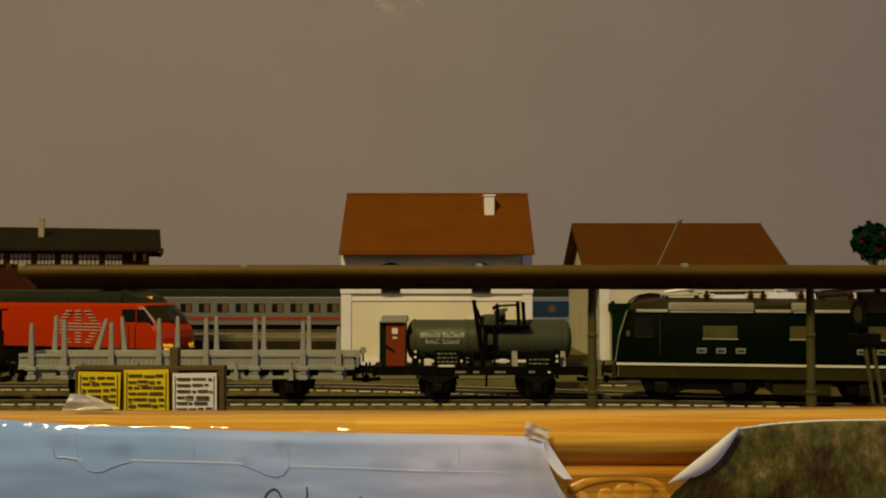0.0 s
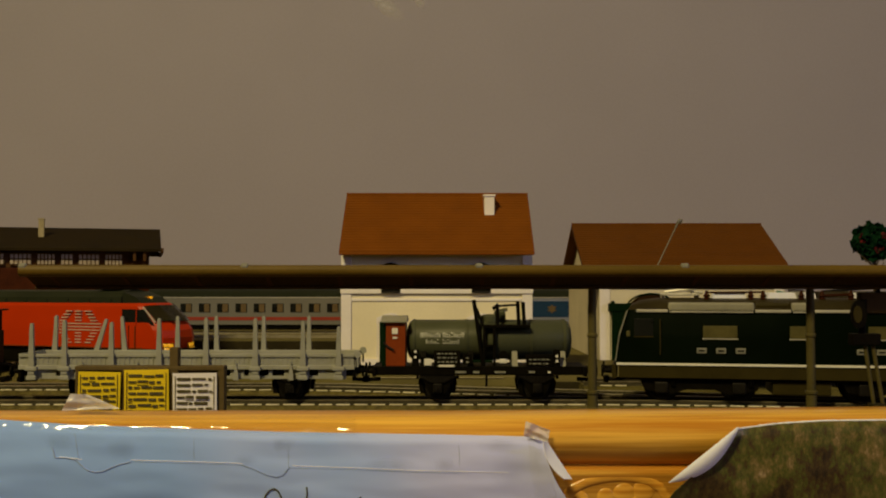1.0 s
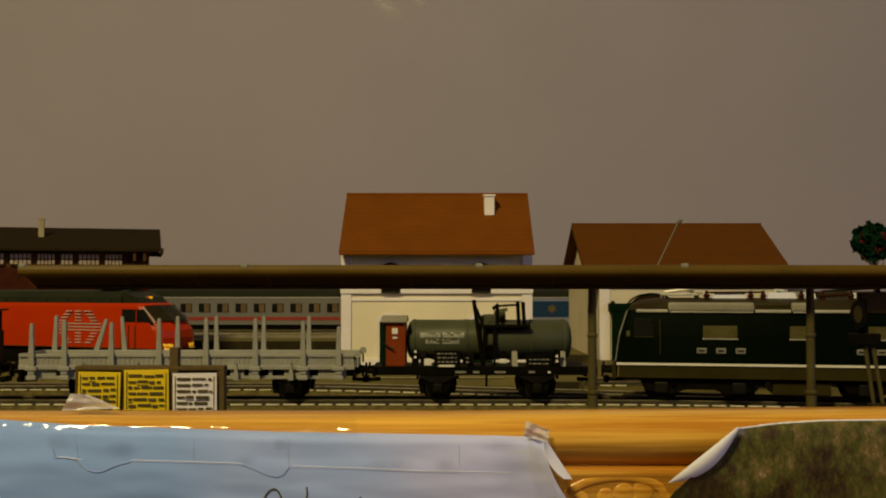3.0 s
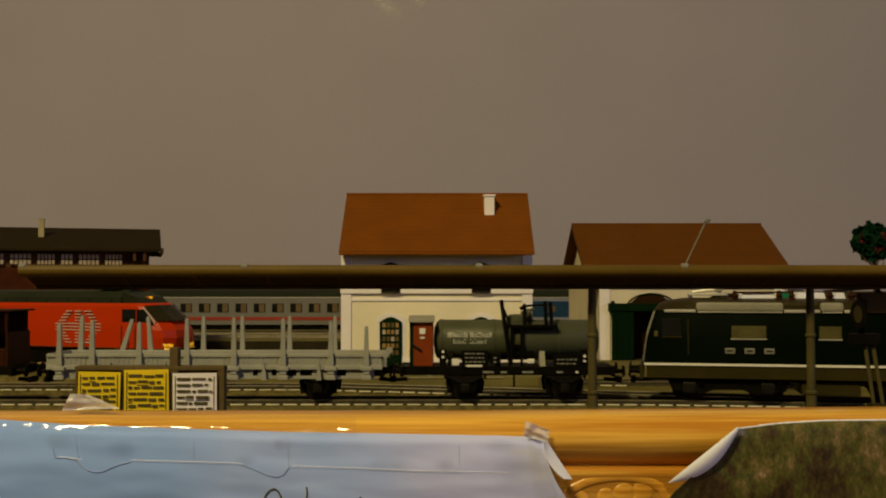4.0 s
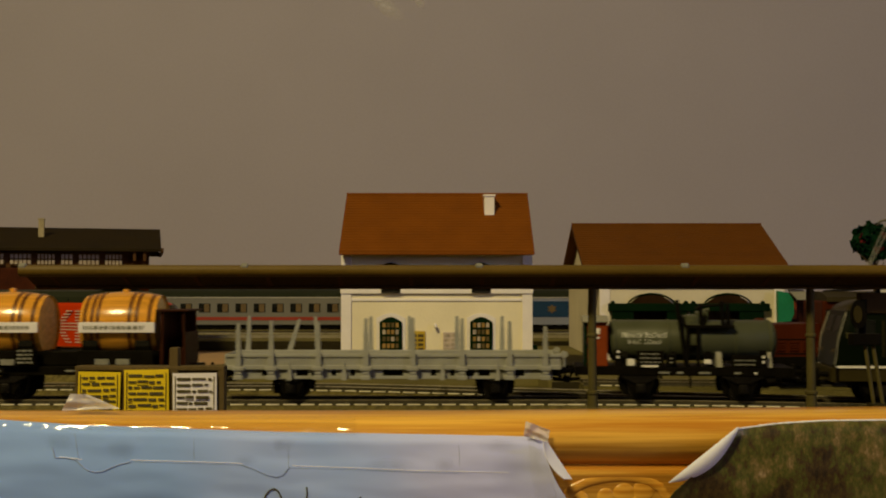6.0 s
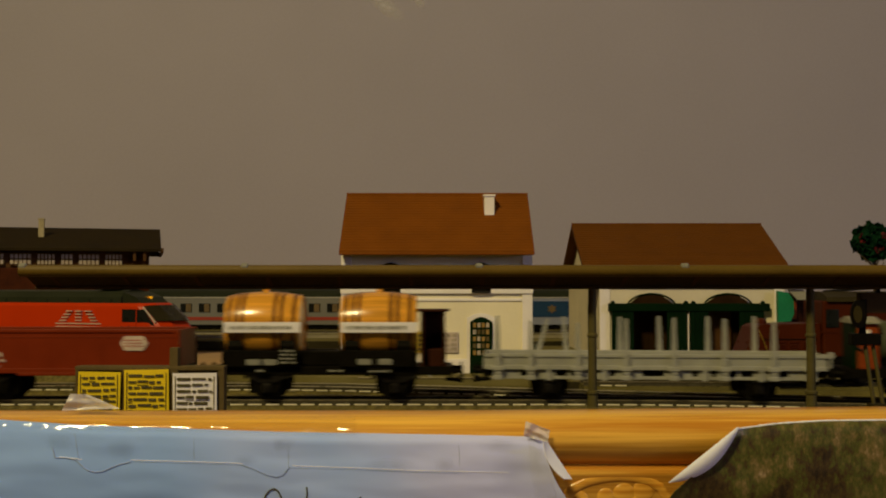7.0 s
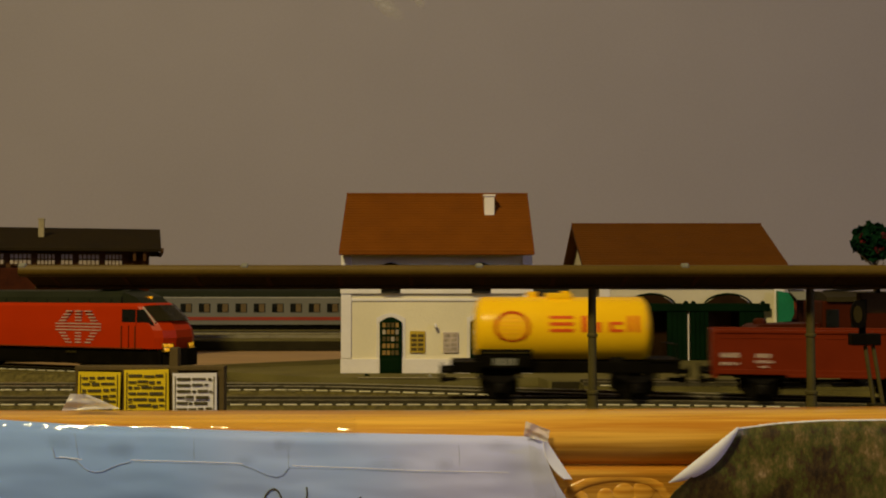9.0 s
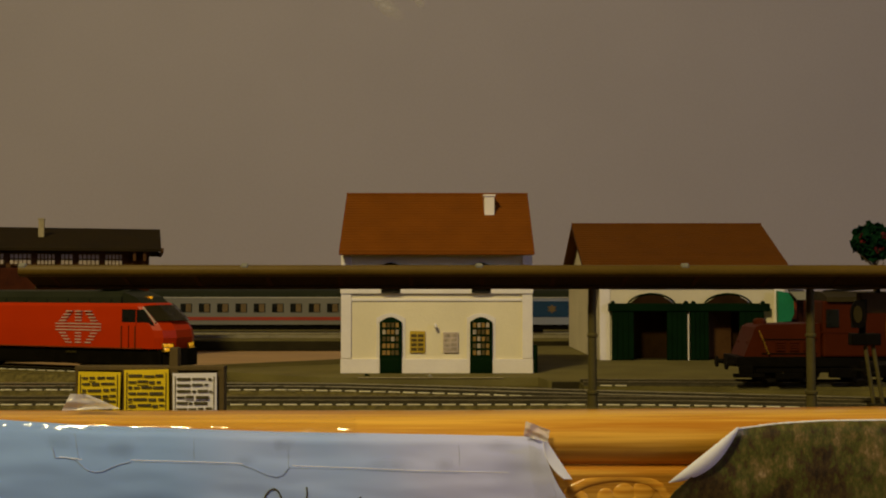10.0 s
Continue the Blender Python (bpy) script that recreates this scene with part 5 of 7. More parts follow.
def gondola_wagon():
    v = thing("gondola_wagon", "oxide-red open goods wagon with pale printed panels", "railway wagon", group="wagons of the moving train")
    underframe(v, 0.0505, (-0.0300, 0.0275))
    for s in (-1, 1):
        y = s * 0.0150
        side = boxpart("side_wall", -0.0505, 0.0505, y - 0.0006, y + 0.0006, 0.0140, 0.0312, M["gondola_red"], v, 0.0002, "oxide-red side wall")
        boxpart("top_rim", -0.0510, 0.0510, y - 0.0011, y + 0.0011, 0.0300, 0.0315, M["gondola_red"], side, 0.0003)
        boxpart("waist_strip", -0.0508, 0.0508, y - 0.0008, y + 0.0008, 0.0278, 0.0282, M["gondola_red"], side, 0.0001)
        boxpart("sill", -0.0508, 0.0508, y - 0.0010, y + 0.0010, 0.0122, 0.0144, M["gondola_red"], side, 0.0003)
        boxpart("end_wall", s * 0.0503 - 0.0006, s * 0.0503 + 0.0006, -0.0145, 0.0145, 0.0140, 0.0312, M["gondola_red"], v, 0.0002, "oxide-red end wall")
        for k in range(10):
            x = -0.0505 + 0.1010 * k / 9
            boxpart("rib", x - 0.0005, x + 0.0005, y - 0.00072, y + 0.00072, 0.0144, 0.0280, M["gondola_red"], side, 0.0001)
        boxpart("drop_sill", -0.0200, 0.0200, y - 0.0011, y + 0.0011, 0.0112, 0.0126, M["gondola_red"], side, 0.0003)
        boxpart("end_post", s * 0.0500 - 0.0012, s * 0.0500 + 0.0012, -0.0162, -0.0148, 0.0105, 0.0310, M["gondola_red"], v, 0.0002)
    boxpart("wagon_floor", -0.0500, 0.0500, -0.0143, 0.0143, 0.0150, 0.0158, M["gondola_red"], v)
    em = bm_new()
    pts = [(0.0252, 0.0254), (0.0272, 0.0222), (0.0352, 0.0222), (0.0372, 0.0254), (0.0352, 0.0285), (0.0272, 0.0285)]
    prism(em, pts, -0.01620, -0.0156)
    e = part("emblem", em, M["emblem_pale"], v, "worn white six-sided emblem")
    for z0 in (0.0238, 0.0251, 0.0264):
        bars(e, 0.0272, 0.0352, z0, 0.0006, -0.0162, M["coach_red"], int(z0 * 1e5), lo=0.0006, hi=0.0016)
    for x0, x1, z0, h, sd in ((-0.0475, -0.0395, 0.0195, 0.0020, 1), (-0.0475, -0.0400, 0.0162, 0.0012, 2), (-0.0325, -0.0262, 0.0195, 0.0018, 3), (-0.0330, -0.0255, 0.0172, 0.0012, 4), (-0.0310, -0.0270, 0.0152, 0.0008, 5), (0.0430, 0.0480, 0.0150, 0.0008, 6)):
        bars(v, x0, x1, z0, h, -0.0160, M["emblem_pale"], sd, lo=0.0006, hi=0.0015)
    return v


def yellow_tank_wagon():
    v = thing("tank_wagon", "glossy yellow tank wagon with red lettering blocks", "railway wagon", group="wagons of the moving train")
    underframe(v, 0.0495, (-0.0288, 0.0312), z=(0.0122, 0.0170), guard=0.0104)
    boxpart("centre_beam", -0.0400, 0.0360, -0.0085, 0.0085, 0.0150, 0.0200, M["black"], v, 0.0006, "black centre beam")
    r, zc, xa, xb = 0.0152, 0.0305, -0.0403, 0.0393
    bm = bm_new()
    lathe(bm, [(xa, 0.004), (xa + 0.0004, 0.0090), (xa + 0.0014, 0.0126), (xa + 0.0032, r - 0.0004), (xa + 0.0045, r), (xb - 0.0045, r), (xb - 0.0032, r - 0.0004), (xb - 0.0014, 0.0126), (xb - 0.0004, 0.0090), (xb, 0.004)], "X", 56, (0, 0, zc))
    tank = part("tank", bm, M["yellow"], v, "glossy yellow cylindrical tank", True)
    for x in (-0.0250, 0.0230):
        bm = bm_new()
        prism(bm, [(-0.0120, 0.0158), (0.0120, 0.0158), (0.0110, 0.0190), (-0.0110, 0.0190)], x - 0.0030, x + 0.0030, "YZ")
        part("saddle", bm, M["black"], v, "black saddle")
    bm = bm_new()
    lathe(bm, [(zc + 0.0135, 0.0026), (zc + 0.0172, 0.0026), (zc + 0.0176, 0.0018)], centre=(-0.0135, 0, 0), seg=16)
    part("filler_dome", bm, M["yellow"], v, "small yellow dome", True)
    bm = bm_new()
    box(bm, -0.0075, 0.0040, -0.0060, 0.0060, 0.0445, 0.0474, 0.0006)
    box(bm, -0.0005, 0.0030, -0.0050, 0.0050, 0.0474, 0.0483, 0.0003)
    part("manhole_cover", bm, M["yellow"], v, "yellow manhole cover", True)
    # ring emblem and five blocks of red print
    bm = bm_new()
    rows = []
    n = 28
    for i in range(n):
        a = 2 * math.pi * i / n
        row = []
        for rr in (0.0078 if math.sin(a) > -0.8 else 0.0072, 0.0064):
            x, z = -0.0232 + rr * 1.03 * math.cos(a), 0.0324 + rr * 0.90 * math.sin(a)
            y = -math.sqrt(r * r - (z - zc) ** 2)
            row.append(bm.verts.new((x, y * 1.012, zc + (z - zc) * 1.012)))
        rows.append(row)
    for i in range(n):
        p, q = rows[i], rows[(i + 1) % n]
        bm.faces.new((p[0], q[0], q[1], p[1]))
    bmesh.ops.solidify(bm, geom=bm.faces[:], thickness=0.0003)
    part("ring_emblem", bm, M["shell_red"], v, "red ring emblem")
    for k in range(6):
        z0 = 0.0272 + k * 0.0018
        w = 0.0062 * math.sqrt(max(0.0, 1 - ((z0 + 0.0008 - 0.0324) / 0.0060) ** 2))
        wrapped_bar(v, -0.0232 - w, -0.0232 + w, r, zc, z0, z0 + 0.0013, M["emblem_orange"], "emblem_fill", "orange emblem filling")
    for x0, x1, z0, z1 in ((-0.0068, 0.0038, 0.0302, 0.0318), (-0.0068, 0.0038, 0.0330, 0.0346), (-0.0068, 0.0038, 0.0360, 0.0374),
                           (0.0072, 0.0100, 0.0302, 0.0374), (0.0132, 0.0158, 0.0302, 0.0346), (0.0192, 0.0212, 0.0302, 0.0348), (0.0212, 0.0256, 0.0302, 0.0316), (0.0212, 0.0256, 0.0334, 0.0348),
                           (0.0276, 0.0292, 0.0302, 0.0374), (0.0308, 0.0324, 0.0302, 0.0374)):
        wrapped_bar(v, x0, x1, r, zc, z0, z1, M["shell_red"], "print_block", "red printed block")
    # control box under the tank
    bx = boxpart("control_box", -0.0380, -0.0147, -0.0162, -0.0080, 0.0144, 0.0226, M["black"], v, 0.0004, "black control box")
    boxpart("box_rail", -0.0374, -0.0152, -0.0168, -0.0161, 0.0208, 0.0216, M["skirt"], bx, 0.0002, "dull rail")
    bars(bx, -0.0350, -0.0180, 0.0158, 0.0030, -0.0163, M["print_grey"], 21, lo=0.0012, hi=0.0032)
    for x in (-0.0340, -0.0190):
        boxpart("box_bracket", x - 0.0022, x + 0.0022, -0.0168, -0.0161, 0.0150, 0.0200, M["black"], bx, 0.0003)
    boxpart("end_platform", 0.0370, 0.0510, -0.0140, 0.0140, 0.0170, 0.0182, M["black"], v, 0.0003, "black end platform")
    bm = bm_new()
    for yy in (-0.0125, 0.0125):
        tube(bm, (0.0490, yy, 0.0170), (0.0490, yy, 0.0245), 0.0005, seg=6)
    tube(bm, (0.0490, -0.0125, 0.0245), (0.0490, 0.0125, 0.0245), 0.0005, seg=6)
    part("end_rail", bm, M["black"], v, "thin black end rail")
    return v


def green_locomotive():
    v = thing("electric_locomotive", "dark green electric locomotive with pale roof and raised pantograph", "locomotive")
    hl = 0.0795
    # body: side outline with raked ends, a narrower top
    lo, hi = 0.0165, 0.0400
    bm = bm_new()
    rows = []
    for z, xe, w in ((lo, hl, 0.0158), (0.0275, hl - 0.0020, 0.0160), (0.0300, hl - 0.0030, 0.0160), (hi, hl - 0.0062, 0.0150)):
        rows.append([bm.verts.new(p) for p in ((-xe, -w * 0.86, z), (-xe + 0.0035, -w, z), (xe - 0.0035, -w, z), (xe, -w * 0.86, z), (xe, w * 0.86, z), (xe - 0.0035, w, z), (-xe + 0.0035, w, z), (-xe, w * 0.86, z))])
    for p, q in zip(rows, rows[1:]):
        for k in range(8):
            bm.faces.new((p[k], p[(k + 1) % 8], q[(k + 1) % 8], q[k]))
    bm.faces.new(rows[0])
    bm.faces.new(rows[-1])
    part("body", bm, M["loco_green"], v, "dark green body", True)
    bm = bm_new()
    rows = []
    for z, xe, w in ((0.0398, hl - 0.0060, 0.0152), (0.0422, hl - 0.0075, 0.0138), (0.0440, hl - 0.0110, 0.0110), (0.0452, hl - 0.0190, 0.0070)):
        rows.append([bm.verts.new(p) for p in ((-xe, -w * 0.8, z), (-xe + 0.005, -w, z), (xe - 0.005, -w, z), (xe, -w * 0.8, z), (xe, w * 0.8, z), (xe - 0.005, w, z), (-xe + 0.005, w, z), (-xe, w * 0.8, z))])
    for p, q in zip(rows, rows[1:]):
        for k in range(8):
            bm.faces.new((p[k], p[(k + 1) % 8], q[(k + 1) % 8], q[k]))
    bm.faces.new(rows[0])
    bm.faces.new(rows[-1])
    roof = part("roof", bm, M["roof_dark"], v, "dark brown cab roof", True)
    for x0, x1 in ((-0.0560, -0.0194), (-0.0042, 0.0052)):
        lp = boxpart("roof_panel", x0, x1, -0.0156, 0.0156, 0.0394, 0.0433, M["roof_grey"], roof, 0.0012, "grey louvre panel")
        x = x0 + 0.0014
        while x < x1 - 0.0012:
            boxpart("louvre_rib", x, x + 0.0004, -0.0158, -0.0154, 0.0402, 0.0426, M["roof_grey"], lp)
            x += 0.0016
        boxpart("louvre_edge", x0 + 0.0006, x1 - 0.0006, -0.0160, -0.0152, 0.0389, 0.0394, M["silver"], lp, 0.0001, "bright lower edge")
    boxpart("roof_panel", -0.0194, -0.0042, -0.0146, 0.0146, 0.0402, 0.0436, M["skirt"], roof, 0.0015, "brown-grey roof panel")
    for s in (-1, 1):
        for g0, g1 in ((-hl + 0.0098, -0.0562), (-0.0192, -0.0044), (0.0054, hl - 0.009)):
            boxpart("gutter", g0, g1, s * 0.0154 - 0.0005, s * 0.0154 + 0.0005, 0.0389, 0.0402, M["silver"], v, 0.0003, "silver gutter strip")
        boxpart("stripe", -hl + 0.001, hl - 0.001, s * 0.0160 - 0.0004, s * 0.0160 + 0.0004, 0.0158, 0.0168, M["white"], v, 0.0001, "white waist line")
        boxpart("skirt", -hl + 0.002, hl - 0.002, s * 0.0152 - 0.0005, s * 0.0152 + 0.0005, 0.0102, 0.0158, M["skirt"], v, 0.0003, "olive-brown frame skirt")
        for x0, x1, z0, z1 in ((-0.0412, -0.0268, 0.0278, 0.0332), (-0.0050, 0.0040, 0.0278, 0.0332), (0.0268, 0.0412, 0.0278, 0.0332)):
            w = boxpart("side_window", x0, x1, s * 0.0161 - 0.0003, s * 0.0161 + 0.0003, z0, z1, M["window_olive"], v, 0.0002, "olive side window")
            boxpart("window_rim", x0 - 0.0004, x1 + 0.0004, s * 0.0160 - 0.0003, s * 0.0160 + 0.0003, z0 - 0.0005, z0, M["silver"], w)
        for x0 in (-0.0440, -0.0358, -0.0276, 0.0220, 0.0300):
            w = boxpart("print_block", x0, x0 + 0.0042, s * 0.0161 - 0.0003, s * 0.0161 + 0.0003, 0.0212, 0.0236, M["print_grey"], v, 0.0002, "small grey printed block")
            boxpart("block_gap", x0 + 0.0008, x0 + 0.0034, s * 0.0163 - 0.0003, s * 0.0163 + 0.0003, 0.0221, 0.0227, M["black"], w)
        for sx in (-1, 1):
            xx = sx * 0.0655
            boxpart("cab_window", xx - 0.0052, xx + 0.0030, s * 0.0158 - 0.0003, s * 0.0158 + 0.0003, 0.0285, 0.0362, M["glass_dark"], v, 0.0003, "dark cab side window")
            boxpart("cab_window_rim", xx - 0.0054, xx + 0.0032, s * 0.0160 - 0.0003, s * 0.0160 + 0.0003, 0.0280, 0.0285, M["skirt"], v)
            bm = bm_new()
            tube(bm, (xx + 0.0060 * -sx, s * 0.0166, 0.0205), (xx + 0.0060 * -sx, s * 0.0166, 0.0360), 0.00035, seg=6)
            part("hand_rail", bm, M["skirt"], v, "thin hand rail")
            bm = bm_new()
            lathe(bm, [(0.0, 0.0012), (0.0012, 0.0012)], "X", 14, (0, 0, 0))
            part("head_lamp", bm, M["interior_tan"], v, "round head lamp", True, at=pose(sx * (hl - 0.0016) - (0.0006 if sx > 0 else 0.0006), s * 0.0095, 0.0225))
            boxpart("windscreen", sx * (hl - 0.0052) - 0.0012, sx * (hl - 0.0052) + 0.0012, s * 0.0062 - 0.0045, s * 0.0062 + 0.0045, 0.0305, 0.0375, M["glass_dark"], v, 0.0003, "dark windscreen", rot=Euler((0, radians(sx * -17), 0)).to_matrix())
            bm = bm_new()
            lathe(bm, [(sx * hl, 0.0014), (sx * (hl + 0.003), 0.0011), (sx * (hl + 0.0048), 0.0010), (sx * (hl + 0.0050), 0.0028), (sx * (hl + 0.0058), 0.0027)], "X", 14, (0, s * 0.0098, 0.0128))
            part("buffer", bm, M["black"], v, "black buffer", True)
            bm = bm_new()
            tube(bm, (sx * (hl - 0.0006), s * 0.0146, 0.0172), (sx * (hl - 0.0022), s * 0.0148, 0.0285), 0.00022, seg=6)
            tube(bm, (sx * (hl - 0.0022), s * 0.0148, 0.0285), (sx * (hl - 0.0056), s * 0.0140, 0.0392), 0.0003, seg=6)
            part("corner_trim", bm, M["roof_grey"], v, "thin silver corner trim")
            boxpart("marker_lamp", sx * (hl - 0.0062) - 0.0008, sx * (hl - 0.0062) + 0.0008, s * 0.0158 - 0.0005, s * 0.0158 + 0.0005, 0.0283, 0.0308, M["window_olive"], v, 0.0003, "small yellowish marker lamp")
            # bogie side frames
            bx = sx * 0.0425
            bm = bm_new()
            prism(bm, [(bx - 0.026, 0.0095), (bx + 0.026, 0.0095), (bx + 0.024, 0.0050), (bx + 0.012, 0.0030), (bx + 0.006, 0.0052), (bx - 0.006, 0.0052), (bx - 0.012, 0.0030), (bx - 0.024, 0.0050)], s * 0.0122 - 0.0010, s * 0.0122 + 0.0010)
            bg = part("bogie_frame", bm, M["black"], v, "black bogie frame")
            for ax in (bx - 0.0165, bx + 0.0165):
                boxpart("axle_box", ax - 0.0028, ax + 0.0028, s * 0.0134 - 0.0009, s * 0.0134 + 0.0009, 0.0036, 0.0085, M["steel_dark"], bg, 0.0006)
                bm = bm_new()
                for k in range(5):
                    lathe(bm, [(0.0088 + k * 0.0005, 0.0013), (0.0090 + k * 0.0005, 0.0013)], centre=(ax + 0.005, s * 0.0132, -0.002), seg=8)
                part("coil_spring", bm, M["black"], bg)
    boxpart("chassis", -hl + 0.003, hl - 0.003, -0.0145, 0.0145, 0.0092, 0.0160, M["black"], v, 0.0004, "black chassis")
    boxpart("transformer_box", -0.0120, 0.0120, -0.0135, 0.0135, 0.0035, 0.0095, M["skirt"], v, 0.0005, "brown-grey box between the bogies")
    for sx in (-1, 1):
        boxpart("buffer_beam", sx * hl - 0.0010, sx * hl + 0.0010, -0.0150, 0.0150, 0.0098, 0.0160, M["skirt"], v, 0.0003, "buffer beam")
        bm = bm_new()
        box(bm, sx * (hl + 0.0040) - 0.0012, sx * (hl + 0.0040) + 0.0012, -0.004, 0.004, 0.0070, 0.0098, 0.0003)
        tube(bm, (sx * (hl - 0.004), 0, 0.0084), (sx * (hl + 0.004), 0, 0.0084), 0.0009, seg=8)
        part("coupling", bm, M["black"], v, "black loop coupling")
    for ax in (-0.0590, -0.0260, 0.0260, 0.0590):
        wheel_set(v, ax, 0.0068)
    # roof gear
    for x0, x1 in ((-0.0371, -0.0214), (-0.0138, -0.0002), (0.0021, 0.0080), (0.0234, 0.0268)):
        bm = bm_new()
        prism(bm, [(x0, 0.0430), (x1, 0.0430), (x1 - 0.0014, 0.0476), (x0 + 0.0014, 0.0476)], -0.0075, 0.0075)
        part("roof_box", bm, M["paper_white"], roof, "white roof box")
    for x in (-0.0391, -0.0202, -0.0150, 0.0010, 0.0096, 0.0215):
        bm = bm_new()
        lathe(bm, [(0.0438, 0.0010), (0.0448, 0.0016), (0.0454, 0.0010), (0.0462, 0.0015), (0.0470, 0.0009), (0.0485, 0.0006)], centre=(x, -0.0080, 0), seg=10)
        part("insulator", bm, M["cab_brown"], roof, "red-brown insulator", True)
    bm = bm_new()
    tube(bm, (-0.0391, -0.0080, 0.0476), (-0.0150, -0.0080, 0.0478), 0.0004, seg=6)
    part("roof_wire", bm, M["cab_brown"], roof, "red-brown roof conductor")
    bm = bm_new()
    tube(bm, (0.0096, -0.0080, 0.0462), (0.0215, -0.0080, 0.0468), 0.0006, seg=6)
    part("roof_wire", bm, M["cab_brown"], roof, "red-brown roof conductor")
    bm = bm_new()
    box(bm, -0.0590, -0.0420, -0.0075, 0.0075, 0.0462, 0.0472, 0.0003)
    for yy in (-0.0055, 0.0055):
        for xx in (-0.0580, -0.0430):
            tube(bm, (xx, yy, 0.0435), (xx, yy, 0.0465), 0.0009, seg=8)
    tube(bm, (-0.0572, -0.0040, 0.0478), (-0.0425, -0.0040, 0.0496), 0.0008, seg=8)
    tube(bm, (-0.0560, 0.0040, 0.0500), (-0.0400, 0.0040, 0.0474), 0.0006, seg=8)
    base = part("pantograph", bm, M["silver"], v, "raised single-arm pantograph")
    bm = bm_new()
    for yy in (-0.003, 0.003):
        tube(bm, (-0.0440, yy, 0.0472), (-0.0610, yy * 0.6, 0.0578), 0.0006, seg=6)
    part("lower_arm", bm, M["silver"], base, "pale lower arm")
    bm = bm_new()
    for yy in (-1, 1):
        tube(bm, (-0.0612, yy * 0.0016, 0.0576), (-0.0508, yy * 0.0050, 0.0795), 0.00026, seg=6)
    part("upper_arm", bm, M["print_grey"], base, "thin pale upper arm")
    bm = bm_new()
    tube(bm, (-0.0508, -0.0145, 0.0797), (-0.0508, 0.0145, 0.0797), 0.0005, seg=6)
    tube(bm, (-0.0496, -0.0120, 0.0797), (-0.0496, 0.0120, 0.0797), 0.0004, seg=6)
    for yy in (-1, 1):
        tube(bm, (-0.0508, yy * 0.0145, 0.0797), (-0.0512, yy * 0.0175, 0.0782), 0.0005, seg=6)
    part("collector_head", bm, M["print_grey"], base, "pale collector head")
    bm = bm_new()
    box(bm, 0.0400, 0.0580, -0.0075, 0.0075, 0.0462, 0.0470, 0.0003)
    tube(bm, (0.0410, 0.0, 0.0470), (0.0600, 0.0, 0.0492), 0.0007, seg=6)
    tube(bm, (0.0600, 0.0, 0.0492), (0.0330, 0.0, 0.0500), 0.0006, seg=6)
    tube(bm, (0.0330, -0.014, 0.0502), (0.0330, 0.014, 0.0502), 0.0006, seg=6)
    part("folded_pantograph", bm, M["steel_dark"], v, "folded pantograph")
    return v


